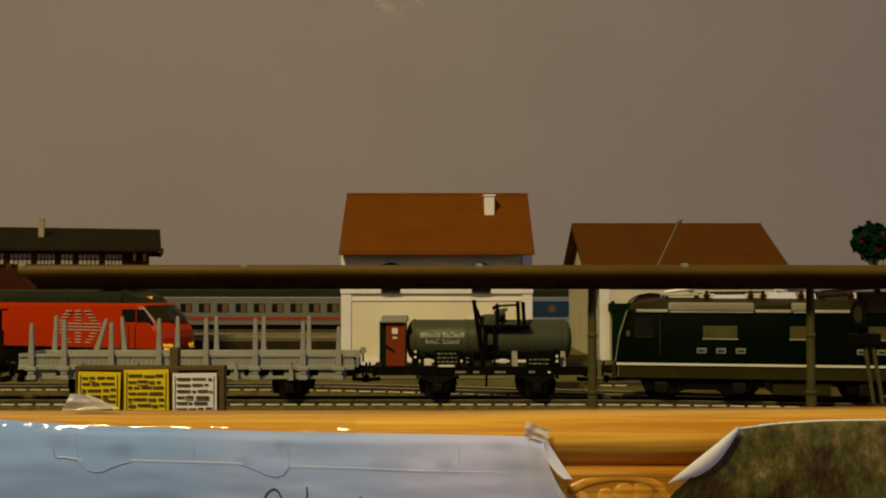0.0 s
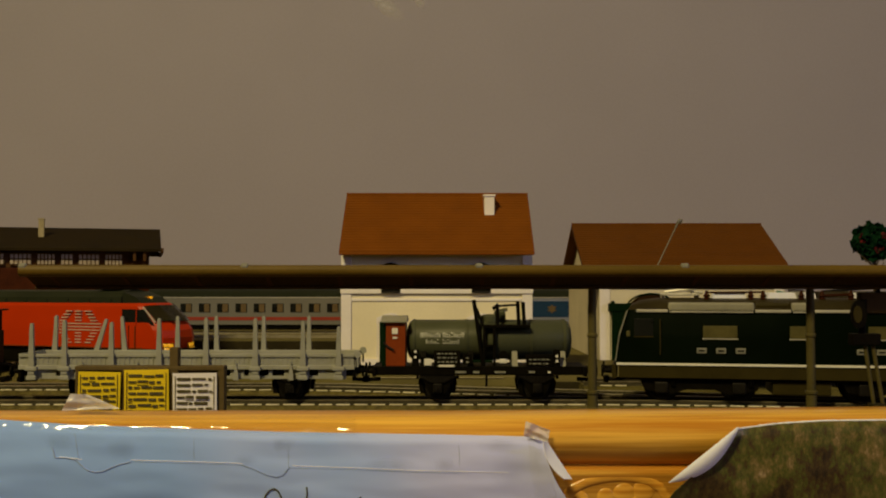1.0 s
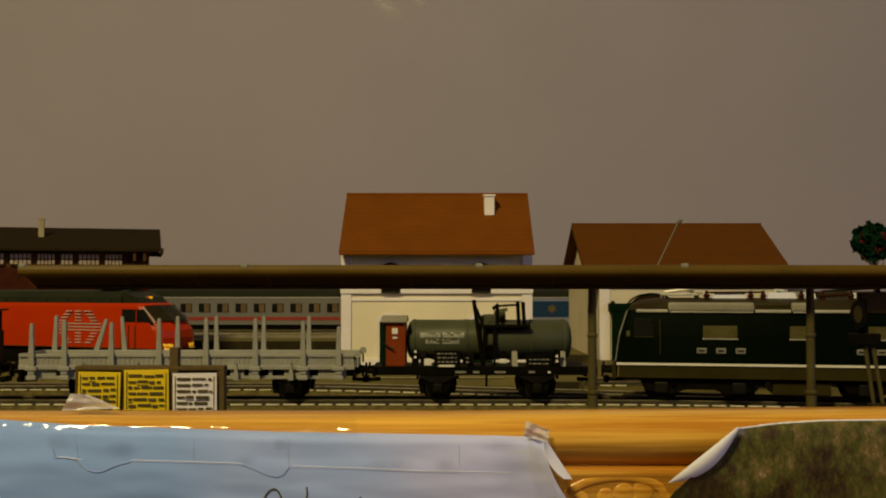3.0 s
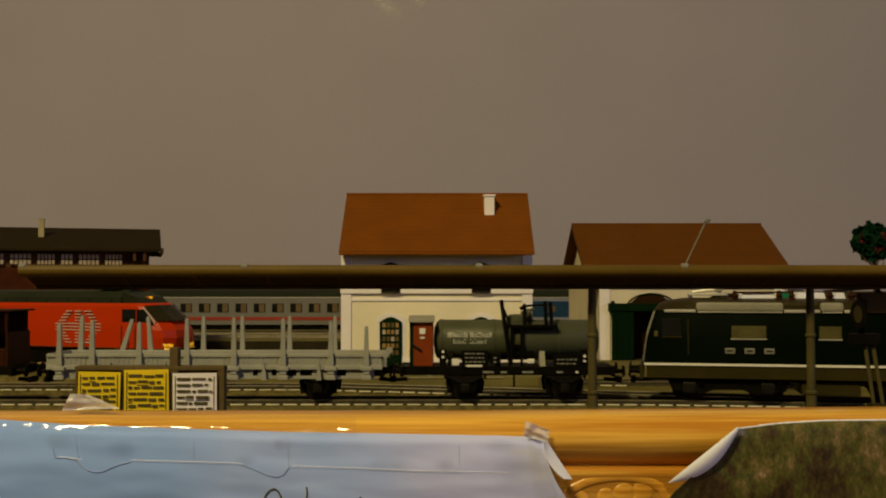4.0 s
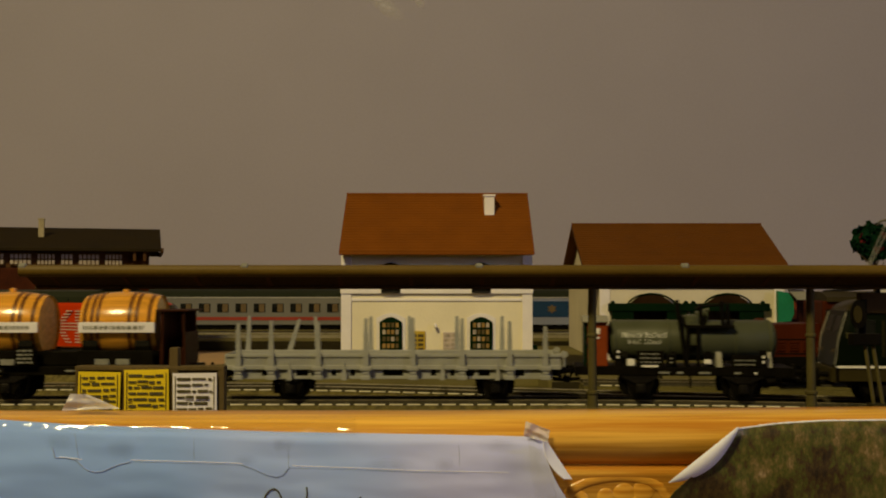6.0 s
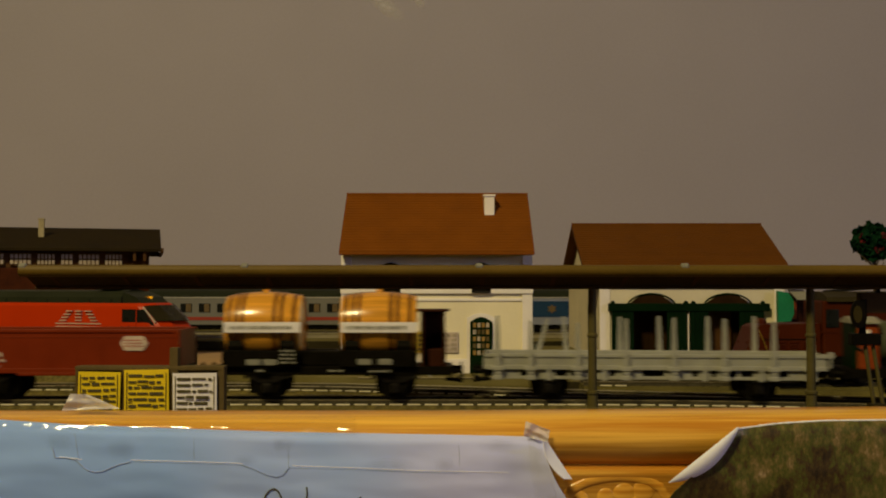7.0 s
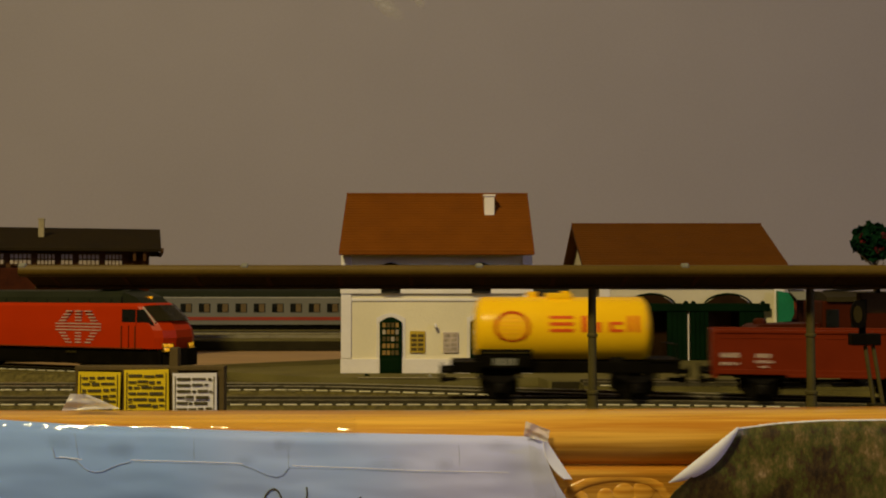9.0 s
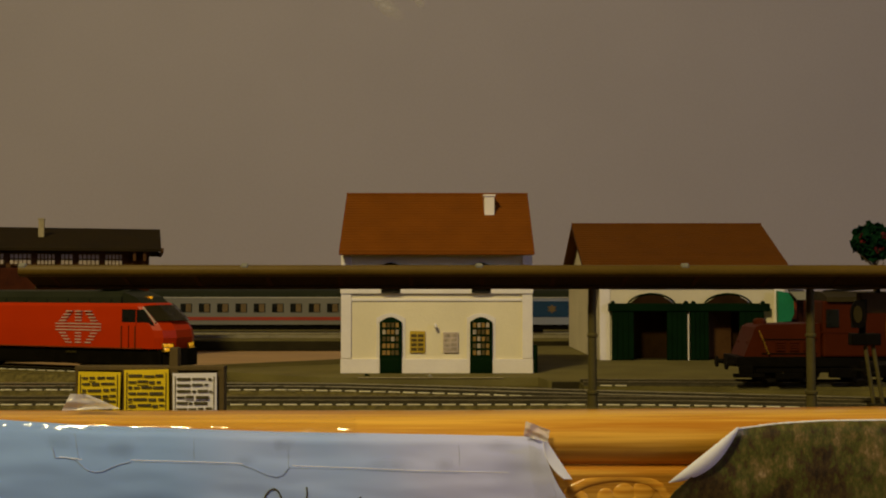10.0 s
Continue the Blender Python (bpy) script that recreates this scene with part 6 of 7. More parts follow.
def red_locomotive():
    v = thing("electric_locomotive", "bright red electric locomotive with white arrow emblem and lit lamps", "locomotive", m=pose(RED_MID.x, RED_MID.y, RAIL, 0, 0, RED_YAW))
    hl = 0.106
    rows = []
    bm = bm_new()
    for z, xe, c, w in ((0.0136, hl - 0.001, 0.0088, 0.0170), (0.0200, hl, 0.0090, 0.0172), (0.0245, hl - 0.0010, 0.0092, 0.0172), (0.0280, hl - 0.0035, 0.0092, 0.0170), (0.0385, hl - 0.0140, 0.0085, 0.0160), (0.0405, hl - 0.0168, 0.0085, 0.0152)):
        rows.append([bm.verts.new(p) for p in ((-xe, -w * 0.45, z), (-xe + c * 0.45, -w * 0.88, z), (-xe + c, -w, z), (xe - c, -w, z), (xe - c * 0.45, -w * 0.88, z), (xe, -w * 0.45, z), (xe, w * 0.45, z), (xe - c * 0.45, w * 0.88, z), (xe - c, w, z), (-xe + c, w, z), (-xe + c * 0.45, w * 0.88, z), (-xe, w * 0.45, z))])
    for p, q in zip(rows, rows[1:]):
        for k in range(12):
            bm.faces.new((p[k], p[(k + 1) % 12], q[(k + 1) % 12], q[k]))
    bm.faces.new(rows[0])
    bm.faces.new(rows[-1])
    part("body", bm, M["signal_red"], v, "bright red body")
    # dark roof with low equipment
    bm = bm_new()
    prism(bm, [(-0.0145, 0.0400), (-0.0140, 0.0440), (-0.0105, 0.0475), (-0.004, 0.0486), (0.004, 0.0486), (0.0105, 0.0475), (0.0140, 0.0440), (0.0145, 0.0400)], -0.083, 0.070, "YZ")
    roof = part("roof", bm, M["coach_roof"], v, "dark green-grey roof")
    bm = bm_new()
    prism(bm, [(0.0700, 0.0400), (0.0845, 0.0400), (0.0800, 0.0440), (0.0700, 0.0475)], -0.0130, 0.0130)
    part("cab_roof", bm, M["coach_roof"], roof, "dark sloping cab roof")
    for x in range(9):
        boxpart("roof_rib", -0.07 + x * 0.0165, -0.0690 + x * 0.0165, -0.0148, 0.0148, 0.0402, 0.0430, M["coach_roof"], roof)
    bm = bm_new()
    box(bm, 0.048, 0.064, -0.011, 0.011, 0.0486, 0.0496, 0.0003)
    tube(bm, (0.050, 0, 0.0496), (0.066, 0, 0.0520), 0.0006, seg=6)
    tube(bm, (0.066, 0, 0.0520), (0.044, 0, 0.0528), 0.0006, seg=6)
    tube(bm, (0.044, -0.013, 0.0528), (0.044, 0.013, 0.0528), 0.0006, seg=6)
    part("folded_pantograph", bm, M["black"], v, "folded black pantograph")
    # lower frame, bogies and wheels
    boxpart("lower_frame", -hl + 0.006, hl - 0.006, -0.0152, 0.0152, 0.0034, 0.0138, M["black"], v, 0.0012, "black lower frame")
    bm = bm_new()
    prism(bm, [(0.060, -0.0155), (0.092, -0.0155), (0.106, -0.0115), (0.1115, -0.0050), (0.1115, 0.0050), (0.106, 0.0115), (0.092, 0.0155), (0.060, 0.0155)], 0.0035, 0.0136, "XY")
    part("front_apron", bm, M["black"], v, "black front apron and plough")
    for bx in (-0.062, 0.056):
        for s in (-1, 1):
            bm = bm_new()
            prism(bm, [(bx - 0.030, 0.0090), (bx + 0.030, 0.0090), (bx + 0.027, 0.0036), (bx + 0.010, 0.0028), (bx - 0.010, 0.0028), (bx - 0.027, 0.0036)], s * 0.0138 - 0.001, s * 0.0138 + 0.001)
            part("bogie_frame", bm, M["black"], v, "black bogie frame")
        for ax in (bx - 0.0155, bx + 0.0155):
            bm = bm_new()
            for s in (-1, 1):
                lathe(bm, [(s * 0.0072, 0.0074), (s * 0.0078, 0.0074), (s * 0.0079, 0.0064), (s * 0.0100, 0.0063), (s * 0.0100, 0.002)], "Y", 24)
            tube(bm, (0, -0.008, 0), (0, 0.008, 0), 0.001, seg=8)
            part("wheel_set", bm, M["steel_dark"], v, "", True, at=pose(ax, 0, 0.0064))
    # side windows, door, windscreen
    for s in (-1, 1):
        bm = bm_new()
        prism(bm, [(0.0728, 0.0275), (0.0962, 0.0275), (0.0880, 0.0368), (0.0728, 0.0368)], s * 0.0163 - 0.0006, s * 0.0163 + 0.0006)
        part("cab_window", bm, M["glass_dark"], v, "dark cab side window")
        boxpart("window_divider", 0.0832, 0.0838, s * 0.0168 - 0.0004, s * 0.0168 + 0.0004, 0.0275, 0.0368, M["signal_red"], v)
        for x in (0.0730, 0.0830):
            bm = bm_new()
            tube(bm, (x, s * 0.0178, 0.0140), (x, s * 0.0176, 0.0270), 0.0004, seg=6)
            part("hand_rail", bm, M["rust_red"], v, "thin grab rail")
        boxpart("door_line", 0.0780, 0.0784, s * 0.0172 - 0.0004, s * 0.0172 + 0.0004, 0.0140, 0.0272, M["croc_red"], v)
        boxpart("lower_line", -0.09, 0.088, s * 0.0168 - 0.0006, s * 0.0168 + 0.0006, 0.0134, 0.0141, M["rust_red"], v)
    bm = bm_new()
    a = [(0.0990, -0.0072, 0.0290), (0.0990, 0.0072, 0.0290), (0.0880, 0.0065, 0.0384), (0.0880, -0.0065, 0.0384)]
    b = [(0.0932, -0.0156, 0.0290), (0.0836, -0.0149, 0.0380)]
    c = [(0.0943, 0.0150, 0.0290), (0.0846, 0.0143, 0.0380)]
    off = Vector((0.0038, 0, 0.0010))
    va, vb, vc = [bm.verts.new(Vector(p) + off) for p in a], [bm.verts.new(Vector(p) + off + Vector((0, -0.0006, 0))) for p in b], [bm.verts.new(Vector(p) + off + Vector((0, 0.0006, 0))) for p in c]
    bm.faces.new(va)
    bm.faces.new((vb[0], va[0], va[3], vb[1]))
    bm.faces.new((va[1], vc[0], vc[1], va[2]))
    bmesh.ops.solidify(bm, geom=bm.faces[:], thickness=0.0006)
    part("windscreen", bm, M["glass_brown"], v, "brown-tinted wrap-around windscreen")
    bm = bm_new()
    tube(bm, (0.0876, -0.0158, 0.0380), (0.0966, -0.0162, 0.0292), 0.0005, seg=6)
    part("windscreen_post", bm, M["silver"], v, "pale windscreen edge")
    for s in (-1, 1):
        for dx, dy, dz, wide in ((-0.0012, -0.0012, 0.0166, 0.0015), (-0.0024, 0.0020, 0.0168, 0.0012), (-0.0014, 0.0004, 0.0142, 0.0024)):
            bm = bm_new()
            box(bm, -0.0030, 0.0012, -wide - 0.0005, wide + 0.0005, -0.0013, 0.0013, 0.0004)
            lp = part("head_lamp_ring", bm, M["gold"], v, "brass lamp surround", True, at=pose((0.1044 if s < 0 else 0.1062) + dx, (-0.0120 if s < 0 else 0.0068) + s * dy, dz - 0.0012, 0, 0, -26 if s < 0 else 2))
            bm = bm_new()
            box(bm, 0.0011, 0.0016, -wide, wide, -0.0009, 0.0009, 0.0002)
            part("lamp_lens", bm, M["lamp_lens"], lp, "glowing yellow lens", True)
    bm = bm_new()
    box(bm, 0.0775, 0.0805, -0.0030, 0.0030, 0.0428, 0.0446, 0.0004)
    t = part("top_lamp", bm, M["gold"], v, "brass top lamp")
    bm = bm_new()
    lathe(bm, [(0.0, 0.0009), (0.0010, 0.0008)], "X", 12)
    part("lamp_lens", bm, M["lamp_lens"], t, "glowing yellow lens", True, at=pose(0.0805, 0, 0.0437))
    # white arrow emblem out of thin strips
    x0, w, zc = 0.0230, 0.0347, 0.0260
    strips = 11
    bm = bm_new()
    for k in range(strips):
        z = 0.0165 + 0.0190 * k / (strips - 1)
        t = abs(z - zc) / 0.0095
        inset = 0.0075 * t
        pieces = []
        if abs(z - zc) < 0.0024:
            pieces = [(x0, x0 + w)]
        else:
            pieces = [(x0 + inset, x0 + inset + 0.0050), (x0 + w / 2 - 0.0023, x0 + w / 2 + 0.0023), (x0 + w - inset - 0.0050, x0 + w - inset)]
        for a0, a1 in pieces:
            box(bm, a0, a1, -0.0177, -0.0160, z - 0.00027, z + 0.00027)
    part("emblem", bm, M["emblem_pale"], v, "pale striped arrow emblem")
    boxpart("side_plate", 0.0300, 0.0380, -0.0162, -0.0156, 0.0100, 0.0112, M["skirt"], v)
    return v


def brown_locomotive():
    k = 0.545 / DEPTH
    x0 = (1318 - 784) * k
    v = thing("electric_locomotive", "dark brown-red electric locomotive with low nose and tall cab", "locomotive", m=pose(x0, 0.560, RAIL))
    bm = bm_new()
    prism(bm, [(0.0, 0.0138), (0.0060, 0.0290), (0.0090, 0.0305), (0.0400, 0.0310), (0.0400, 0.0138)], -0.0125, 0.0125)
    part("nose", bm, M["croc_red"], v, "brown-red low nose")
    cab = boxpart("cab", 0.0405, 0.1200, -0.0150, 0.0150, 0.0138, 0.0430, M["croc_red"], v, 0.0010, "brown-red tall cab")
    for x in (0.0420, 0.0550, 0.0740, 0.0900, 0.1050):
        boxpart("cab_window", x, x + 0.0068, -0.0154, -0.0148, 0.0290, 0.0385, M["glass_dark"], cab, 0.0003, "dark cab window")
    boxpart("waist_line", 0.0385, 0.1195, -0.0153, -0.0148, 0.0262, 0.0268, M["croc_red"], cab)
    bm = bm_new()
    prism(bm, [(-0.0165, 0.0425), (-0.0150, 0.0450), (-0.006, 0.0478), (0.006, 0.0478), (0.0150, 0.0450), (0.0165, 0.0425)], 0.0425, 0.1250, "YZ")
    roof = part("roof", bm, M["roof_dark"], v, "dark overhanging roof")
    bm = bm_new()
    tube(bm, (0.045, -0.004, 0.0478), (0.090, -0.004, 0.0508), 0.0007, seg=6)
    tube(bm, (0.090, -0.004, 0.0508), (0.030, -0.004, 0.0500), 0.0006, seg=6)
    tube(bm, (0.031, -0.014, 0.0500), (0.031, 0.014, 0.0500), 0.0006, seg=6)
    part("folded_pantograph", bm, M["steel_dark"], v, "folded pantograph")
    boxpart("frame", -0.004, 0.128, -0.0140, 0.0140, 0.0085, 0.0138, M["black"], v, 0.0004, "black frame")
    for s in (-1, 1):
        bm = bm_new()
        lathe(bm, [(-0.004, 0.0014), (-0.0080, 0.0010), (-0.0082, 0.0030), (-0.0092, 0.0029)], "X", 14, (0, s * 0.0098, 0.0098))
        part("buffer", bm, M["black"], v, "black buffer", True)
        for x in (0.014, 0.034, 0.062, 0.085, 0.108):
            bm = bm_new()
            lathe(bm, [(s * 0.0072, 0.0074), (s * 0.0078, 0.0074), (s * 0.0079, 0.0065), (s * 0.0100, 0.0064), (s * 0.0100, 0.002)], "Y", 24, (x, 0, 0.0065))
            part("wheel", bm, M["steel_dark"], v, "black spoked wheel", True)
        boxpart("wheel_guard", 0.006, 0.120, s * 0.0125 - 0.0006, s * 0.0125 + 0.0006, 0.0055, 0.0088, M["black"], v)
        bm = bm_new()
        tube(bm, (0.0075, s * 0.0138, 0.0275), (0.0125, s * 0.0138, 0.0150), 0.00045, seg=6)
        part("hand_rail", bm, M["gold"], v, "brass hand rail")
        bm = bm_new()
        lathe(bm, [(-0.0006, 0.0016), (0.0012, 0.0014)], "X", 12, (0.0030, s * 0.0080, 0.0200))
        part("head_lamp", bm, M["croc_red"], v, "dim head lamp", True)
    for x0, x1, z0, z1 in ((-0.006, 0.010, 0.0030, 0.0050), (-0.003, 0.004, 0.0050, 0.0090), (0.016, 0.030, 0.0022, 0.0052), (0.044, 0.058, 0.0030, 0.0080)):
        boxpart("step", x0, x1, -0.0150, -0.0118, z0, z1, M["black"], v, 0.0004, "black step")
    for z0, z1 in ((0.0150, 0.0156), (0.0225, 0.0230)):
        boxpart("nose_seam", 0.0090, 0.0380, -0.0128, -0.0124, z0, z1, M["black"], v)
    for x in (0.0165, 0.0235, 0.0305):
        lv = boxpart("louvre", x, x + 0.0050, -0.0129, -0.0124, 0.0165, 0.0220, M["croc_red"], v, 0.0002, "dark louvre")
        for k in range(4):
            boxpart("louvre_slat", x + 0.0003, x + 0.0047, -0.0133, -0.0128, 0.0169 + k * 0.0013, 0.0175 + k * 0.0013, M["croc_red"], lv)
    for x in (0.012,):
        bm = bm_new()
        lathe(bm, [(0.0303, 0.0036), (0.0325, 0.0034), (0.0335, 0.0018)], centre=(x, 0, 0), seg=14)
        part("nose_vent", bm, M["croc_red"], v, "", True)
    return v


red_locomotive()
brown_locomotive()


# ---- tree ----
def tree():
    t = thing("tree", "dark green model tree with red blossom", "tree")
    x, y, zc = 0.372, 0.90, 0.0990
    bm = bm_new()
    tube(bm, (x, y, 0.005), (x + 0.001, y, 0.060), 0.0030, 0.0022, seg=10)
    tube(bm, (x + 0.001, y, 0.060), (x, y, 0.100), 0.0022, 0.0008, seg=8)
    rng = random.Random(7)
    for k in range(9):
        a = k * 2.4
        tube(bm, (x, y, 0.062 + 0.004 * k), (x + 0.017 * math.cos(a), y + 0.017 * math.sin(a), 0.072 + 0.0048 * k), 0.0009, 0.0003, seg=6)
    part("trunk", bm, M["bark"], t, "thin brown trunk and limbs", True)
    for nm, m, count, size in (("crown", M["leaf"], 1400, 0.0030), ("blossom", M["berry"], 60, 0.0022)):
        bm = bm_new()
        for k in range(count):
            u = Vector((rng.gauss(0, 1), rng.gauss(0, 1), rng.gauss(0, 1))).normalized()
            if nm == "blossom":
                hub = ((-0.85, -0.5, 0.2), (0.25, -0.9, 0.3), (-0.1, -0.9, -0.45), (0.9, -0.4, 0.1))[k % 4]
                u = (Vector(hub) + u * 0.22).normalized()
            lump = 0.8 + 0.28 * noise.noise(u * 2.6)
            rr = (rng.uniform(0.55, 1.0) if nm == "crown" else 1.0) * lump
            c = Vector((x + 0.0205 * rr * u.x, y + 0.0205 * rr * u.y, zc + 0.0185 * rr * u.z))
            s = size * rng.uniform(0.6, 1.4)
            e = Euler((rng.uniform(0, 6), rng.uniform(0, 6), rng.uniform(0, 6))).to_matrix()
            q = [bm.verts.new(c + e @ Vector(p) * s) for p in ((-1, -0.5, 0), (0, -0.7, 0.3), (1, 0, 0), (0.1, 0.8, 0.3), (-0.8, 0.5, -0.2))]
            bm.faces.new(q)
        part(nm, bm, m, t, "dense dark green foliage" if nm == "crown" else "red blossom clumps")


tree()


# ---- carved wooden ledge in front ----
NEAR = 0.80  # the ledge and its papers stand this much nearer than first laid out


def nearer(ob):
    ob.data.transform(Matrix.Translation(EYE) @ Matrix.Scale(NEAR, 4) @ Matrix.Translation(-Vector(EYE)))
    return ob


def ledge():
    g = thing("carved_ledge", "varnished pine rail with rounded top over a carved panel", "furniture", m=pose(0, 0, 0, 0, 0, 0))
    rise = 0.0016
    bm = bm_new()
    sec = [(0.4110, -0.1200), (0.4110, 0.0085), (0.4080, 0.0105), (0.4020, 0.0108), (0.3950, 0.0100), (0.3895, 0.0086), (0.3862, 0.0062), (0.3850, 0.0036), (0.3856, 0.0008), (0.3880, -0.0022), (0.3912, -0.0050), (0.3922, -0.0060), (0.3918, -0.0067), (0.3896, -0.0073), (0.3888, -0.0086), (0.3890, -0.0100), (0.3900, -0.0116), (0.3900, -0.1200)]
    rows = []
    for i in range(41):
        x = -1.0 + 2.0 * i / 40
        lift = rise + rise * max(0.0, min(1.6, x / 0.18))
        rows.append([bm.verts.new((x, y, z + lift * max(0.0, min(1.0, (z + 0.002) / 0.0100)) if z < 0.5 else z)) for y, z in sec])
    n = len(sec)
    for p, q in zip(rows, rows[1:]):
        for k in range(n):
            bm.faces.new((p[k], p[(k + 1) % n], q[(k + 1) % n], q[k]))
    bm.faces.new(rows[0])
    bm.faces.new(list(reversed(rows[-1])))
    nearer(part("moulded_rail", bm, M["pine"], g, "rounded varnished pine rail", True))
    k = 0.390 / DEPTH

    def q(px, py, y):
        return Vector(((px - 784) * k, y, 0.0596 - (py - 510) * k))
    # carved scroll: broad arch, a cluster of leaf lobes and a bead
    yp = 0.3902
    flat = Matrix.Translation((0, yp, 0)) @ Matrix.Diagonal((1, 0.55, 1, 1)) @ Matrix.Translation((0, -yp, 0))
    bm = bm_new()
    pts = [(985, 905), (996, 880), (1012, 862), (1035, 851), (1062, 844), (1092, 841), (1120, 843), (1146, 849), (1166, 861), (1178, 880), (1184, 905)]
    for (a, b), (c, d) in zip(pts, pts[1:]):
        tube(bm, q(a, b, yp), q(c, d, yp), 0.0019, seg=14)
    for a, b in pts[1:-1]:
        bmesh.ops.create_uvsphere(bm, u_segments=14, v_segments=8, radius=0.0019, matrix=Matrix.Translation(q(a, b, yp)))
    bmesh.ops.transform(bm, matrix=flat, verts=bm.verts)
    nearer(part("carved_rim", bm, M["pine"], g, "raised carved rim", True))
    for px, py, rx, rz in ((1027, 880, 0.0024, 0.0026), (1070, 876, 0.0030, 0.0030), (1102, 870, 0.0038, 0.0034), (1136, 866, 0.0038, 0.0036), (1112, 892, 0.0060, 0.0036)):
        bm = bm_new()
        bmesh.ops.create_uvsphere(bm, u_segments=20, v_segments=12, radius=1.0)
        bmesh.ops.transform(bm, matrix=Matrix.Translation(q(px, py, yp)) @ Matrix.Diagonal((rx * 1.12, 0.0008, rz * 1.12, 1)), verts=bm.verts)
        nearer(part("carved_lobe", bm, M["pine"], g, "", True))
    for s in (-0.72, 0.72):
        boxpart("leg", s - 0.04, s + 0.04, 0.3165, 0.3285, -0.75, -0.083, M["pine"], g, 0.003)
    return g


ledge()


# ---- papers and tape ----
def sheet(name, label, f, nu, nv, m, category="paper", thick=0.00025, parent=None):
    bm = bm_new()
    grid = [[bm.verts.new(f(u / nu, v / nv)) for v in range(nv + 1)] for u in range(nu + 1)]
    for a, b in zip(grid, grid[1:]):
        for k in range(nv):
            bm.faces.new((a[k], b[k], b[k + 1], a[k + 1]))
    finish(bm)
    bmesh.ops.solidify(bm, geom=bm.faces[:], thickness=thick)
    ob = part(name, bm, m, parent, label if parent else "", True)
    return ob if parent else tagged(ob, label, category)


def Q(px, py, y):
    y = y * NEAR
    k = y / DEPTH
    return Vector(((px - 784) * k, y, 0.0596 - (py - 510) * k))


def blue_paper(u, v):
    right_top, right_bot = 962.0, 1022.0
    py_top = float(np.interp(u * 1060 - 100, (-100, 0, 150, 500, 930, 962), (740, 742, 752, 764, 771, 776)))
    t = v
    px = -100 + u * (1062 + (60.0 * t * t * 0.9 + 6 * t))
    py = py_top + t * (905 - py_top)
    y = 0.3835 - 0.0012 * math.sin(3.1 * t) - 0.0007 * math.sin(9 * u + 2 * t) * t - 0.0005 * noise.noise((u * 9, t * 5, 0)) - 0.00010 * noise.noise((u * 31, t * 9, 5))
    y -= 0.0035 * max(0.0, (u - 0.93) / 0.07) ** 2 * t
    if t < 0.12:
        y += 0.0022 * (1 - t / 0.12) ** 2
    return Q(px, py, y)


bp = thing("blue_drawing", "crumpled pale blue paper taped over the wooden ledge", "paper")
sheet("paper_sheet", "pale blue crumpled paper", blue_paper, 150, 36, M["paper_blue"], parent=bp)


def stroke(parent, pts, r, m, name="ink_and_crease_line"):
    def on_paper(px, py):
        u = (px + 100) / 1062
        top = float(np.interp(px, (-100, 0, 150, 500, 930, 962), (740, 742, 752, 764, 771, 776)))
        v = min(1.0, (py - top) / (905 - top))
        u = (px + 100) / (1062 + 54 * v * v + 6 * v)
        return blue_paper(u, max(0.0, v)) + Vector((0, -0.00022 - 0.7 * r, 0))
    bm = bm_new()
    for (a, b), (c, d) in zip(pts, pts[1:]):
        n = max(1, int(math.hypot(c - a, d - b) / 12))
        for k in range(n):
            tube(bm, on_paper(a + (c - a) * k / n, b + (d - b) * k / n), on_paper(a + (c - a) * (k + 1) / n, b + (d - b) * (k + 1) / n), r, seg=6)
    return part(name, bm, m, parent, "thin line, drawn ink and painted crease shade")


stroke(bp, [(470, 886), (473, 873), (480, 865), (488, 862), (495, 866), (500, 876), (501, 886)], 0.00022, M["ink"])
stroke(bp, [(545, 859), (546, 870), (544, 886)], 0.00022, M["ink"])
stroke(bp, [(628, 884), (641, 876)], 0.00018, M["ink"])

# creases as painted lines: grey for their shade, pale for the fold beside it
stroke(bp, [(98, 790), (101, 800), (103, 808), (120, 808), (140, 812), (150, 822), (160, 830), (173, 833), (186, 832), (200, 826), (218, 819), (236, 815)], 0.00017, M["crease_line"])
stroke(bp, [(432, 821), (448, 826), (463, 833), (478, 839), (492, 842), (504, 838), (510, 830), (515, 824)], 0.00015, M["crease_line"])
stroke(bp, [(236, 815), (345, 818), (432, 821)], 0.00007, M["crease_line"])
stroke(bp, [(515, 826), (640, 829), (725, 833), (812, 835)], 0.00007, M["crease_line"])
for pts in ([(110, 806), (150, 811)], [(236, 812), (345, 815), (432, 818)], [(520, 822), (640, 826), (725, 830), (812, 832), (900, 834)]):
    stroke(bp, pts, 0.00010, M["paper_white"], "pale_crease")
stroke(bp, [(137, 766), (140, 785), (145, 812)], 0.00008, M["crease_line"])
stroke(bp, [(346, 765), (347, 814)], 0.00007, M["crease_line"])
stroke(bp, [(512, 772), (513, 824)], 0.00007, M["crease_line"])
stroke(bp, [(810, 776), (813, 800), (812, 835)], 0.00007, M["crease_line"])


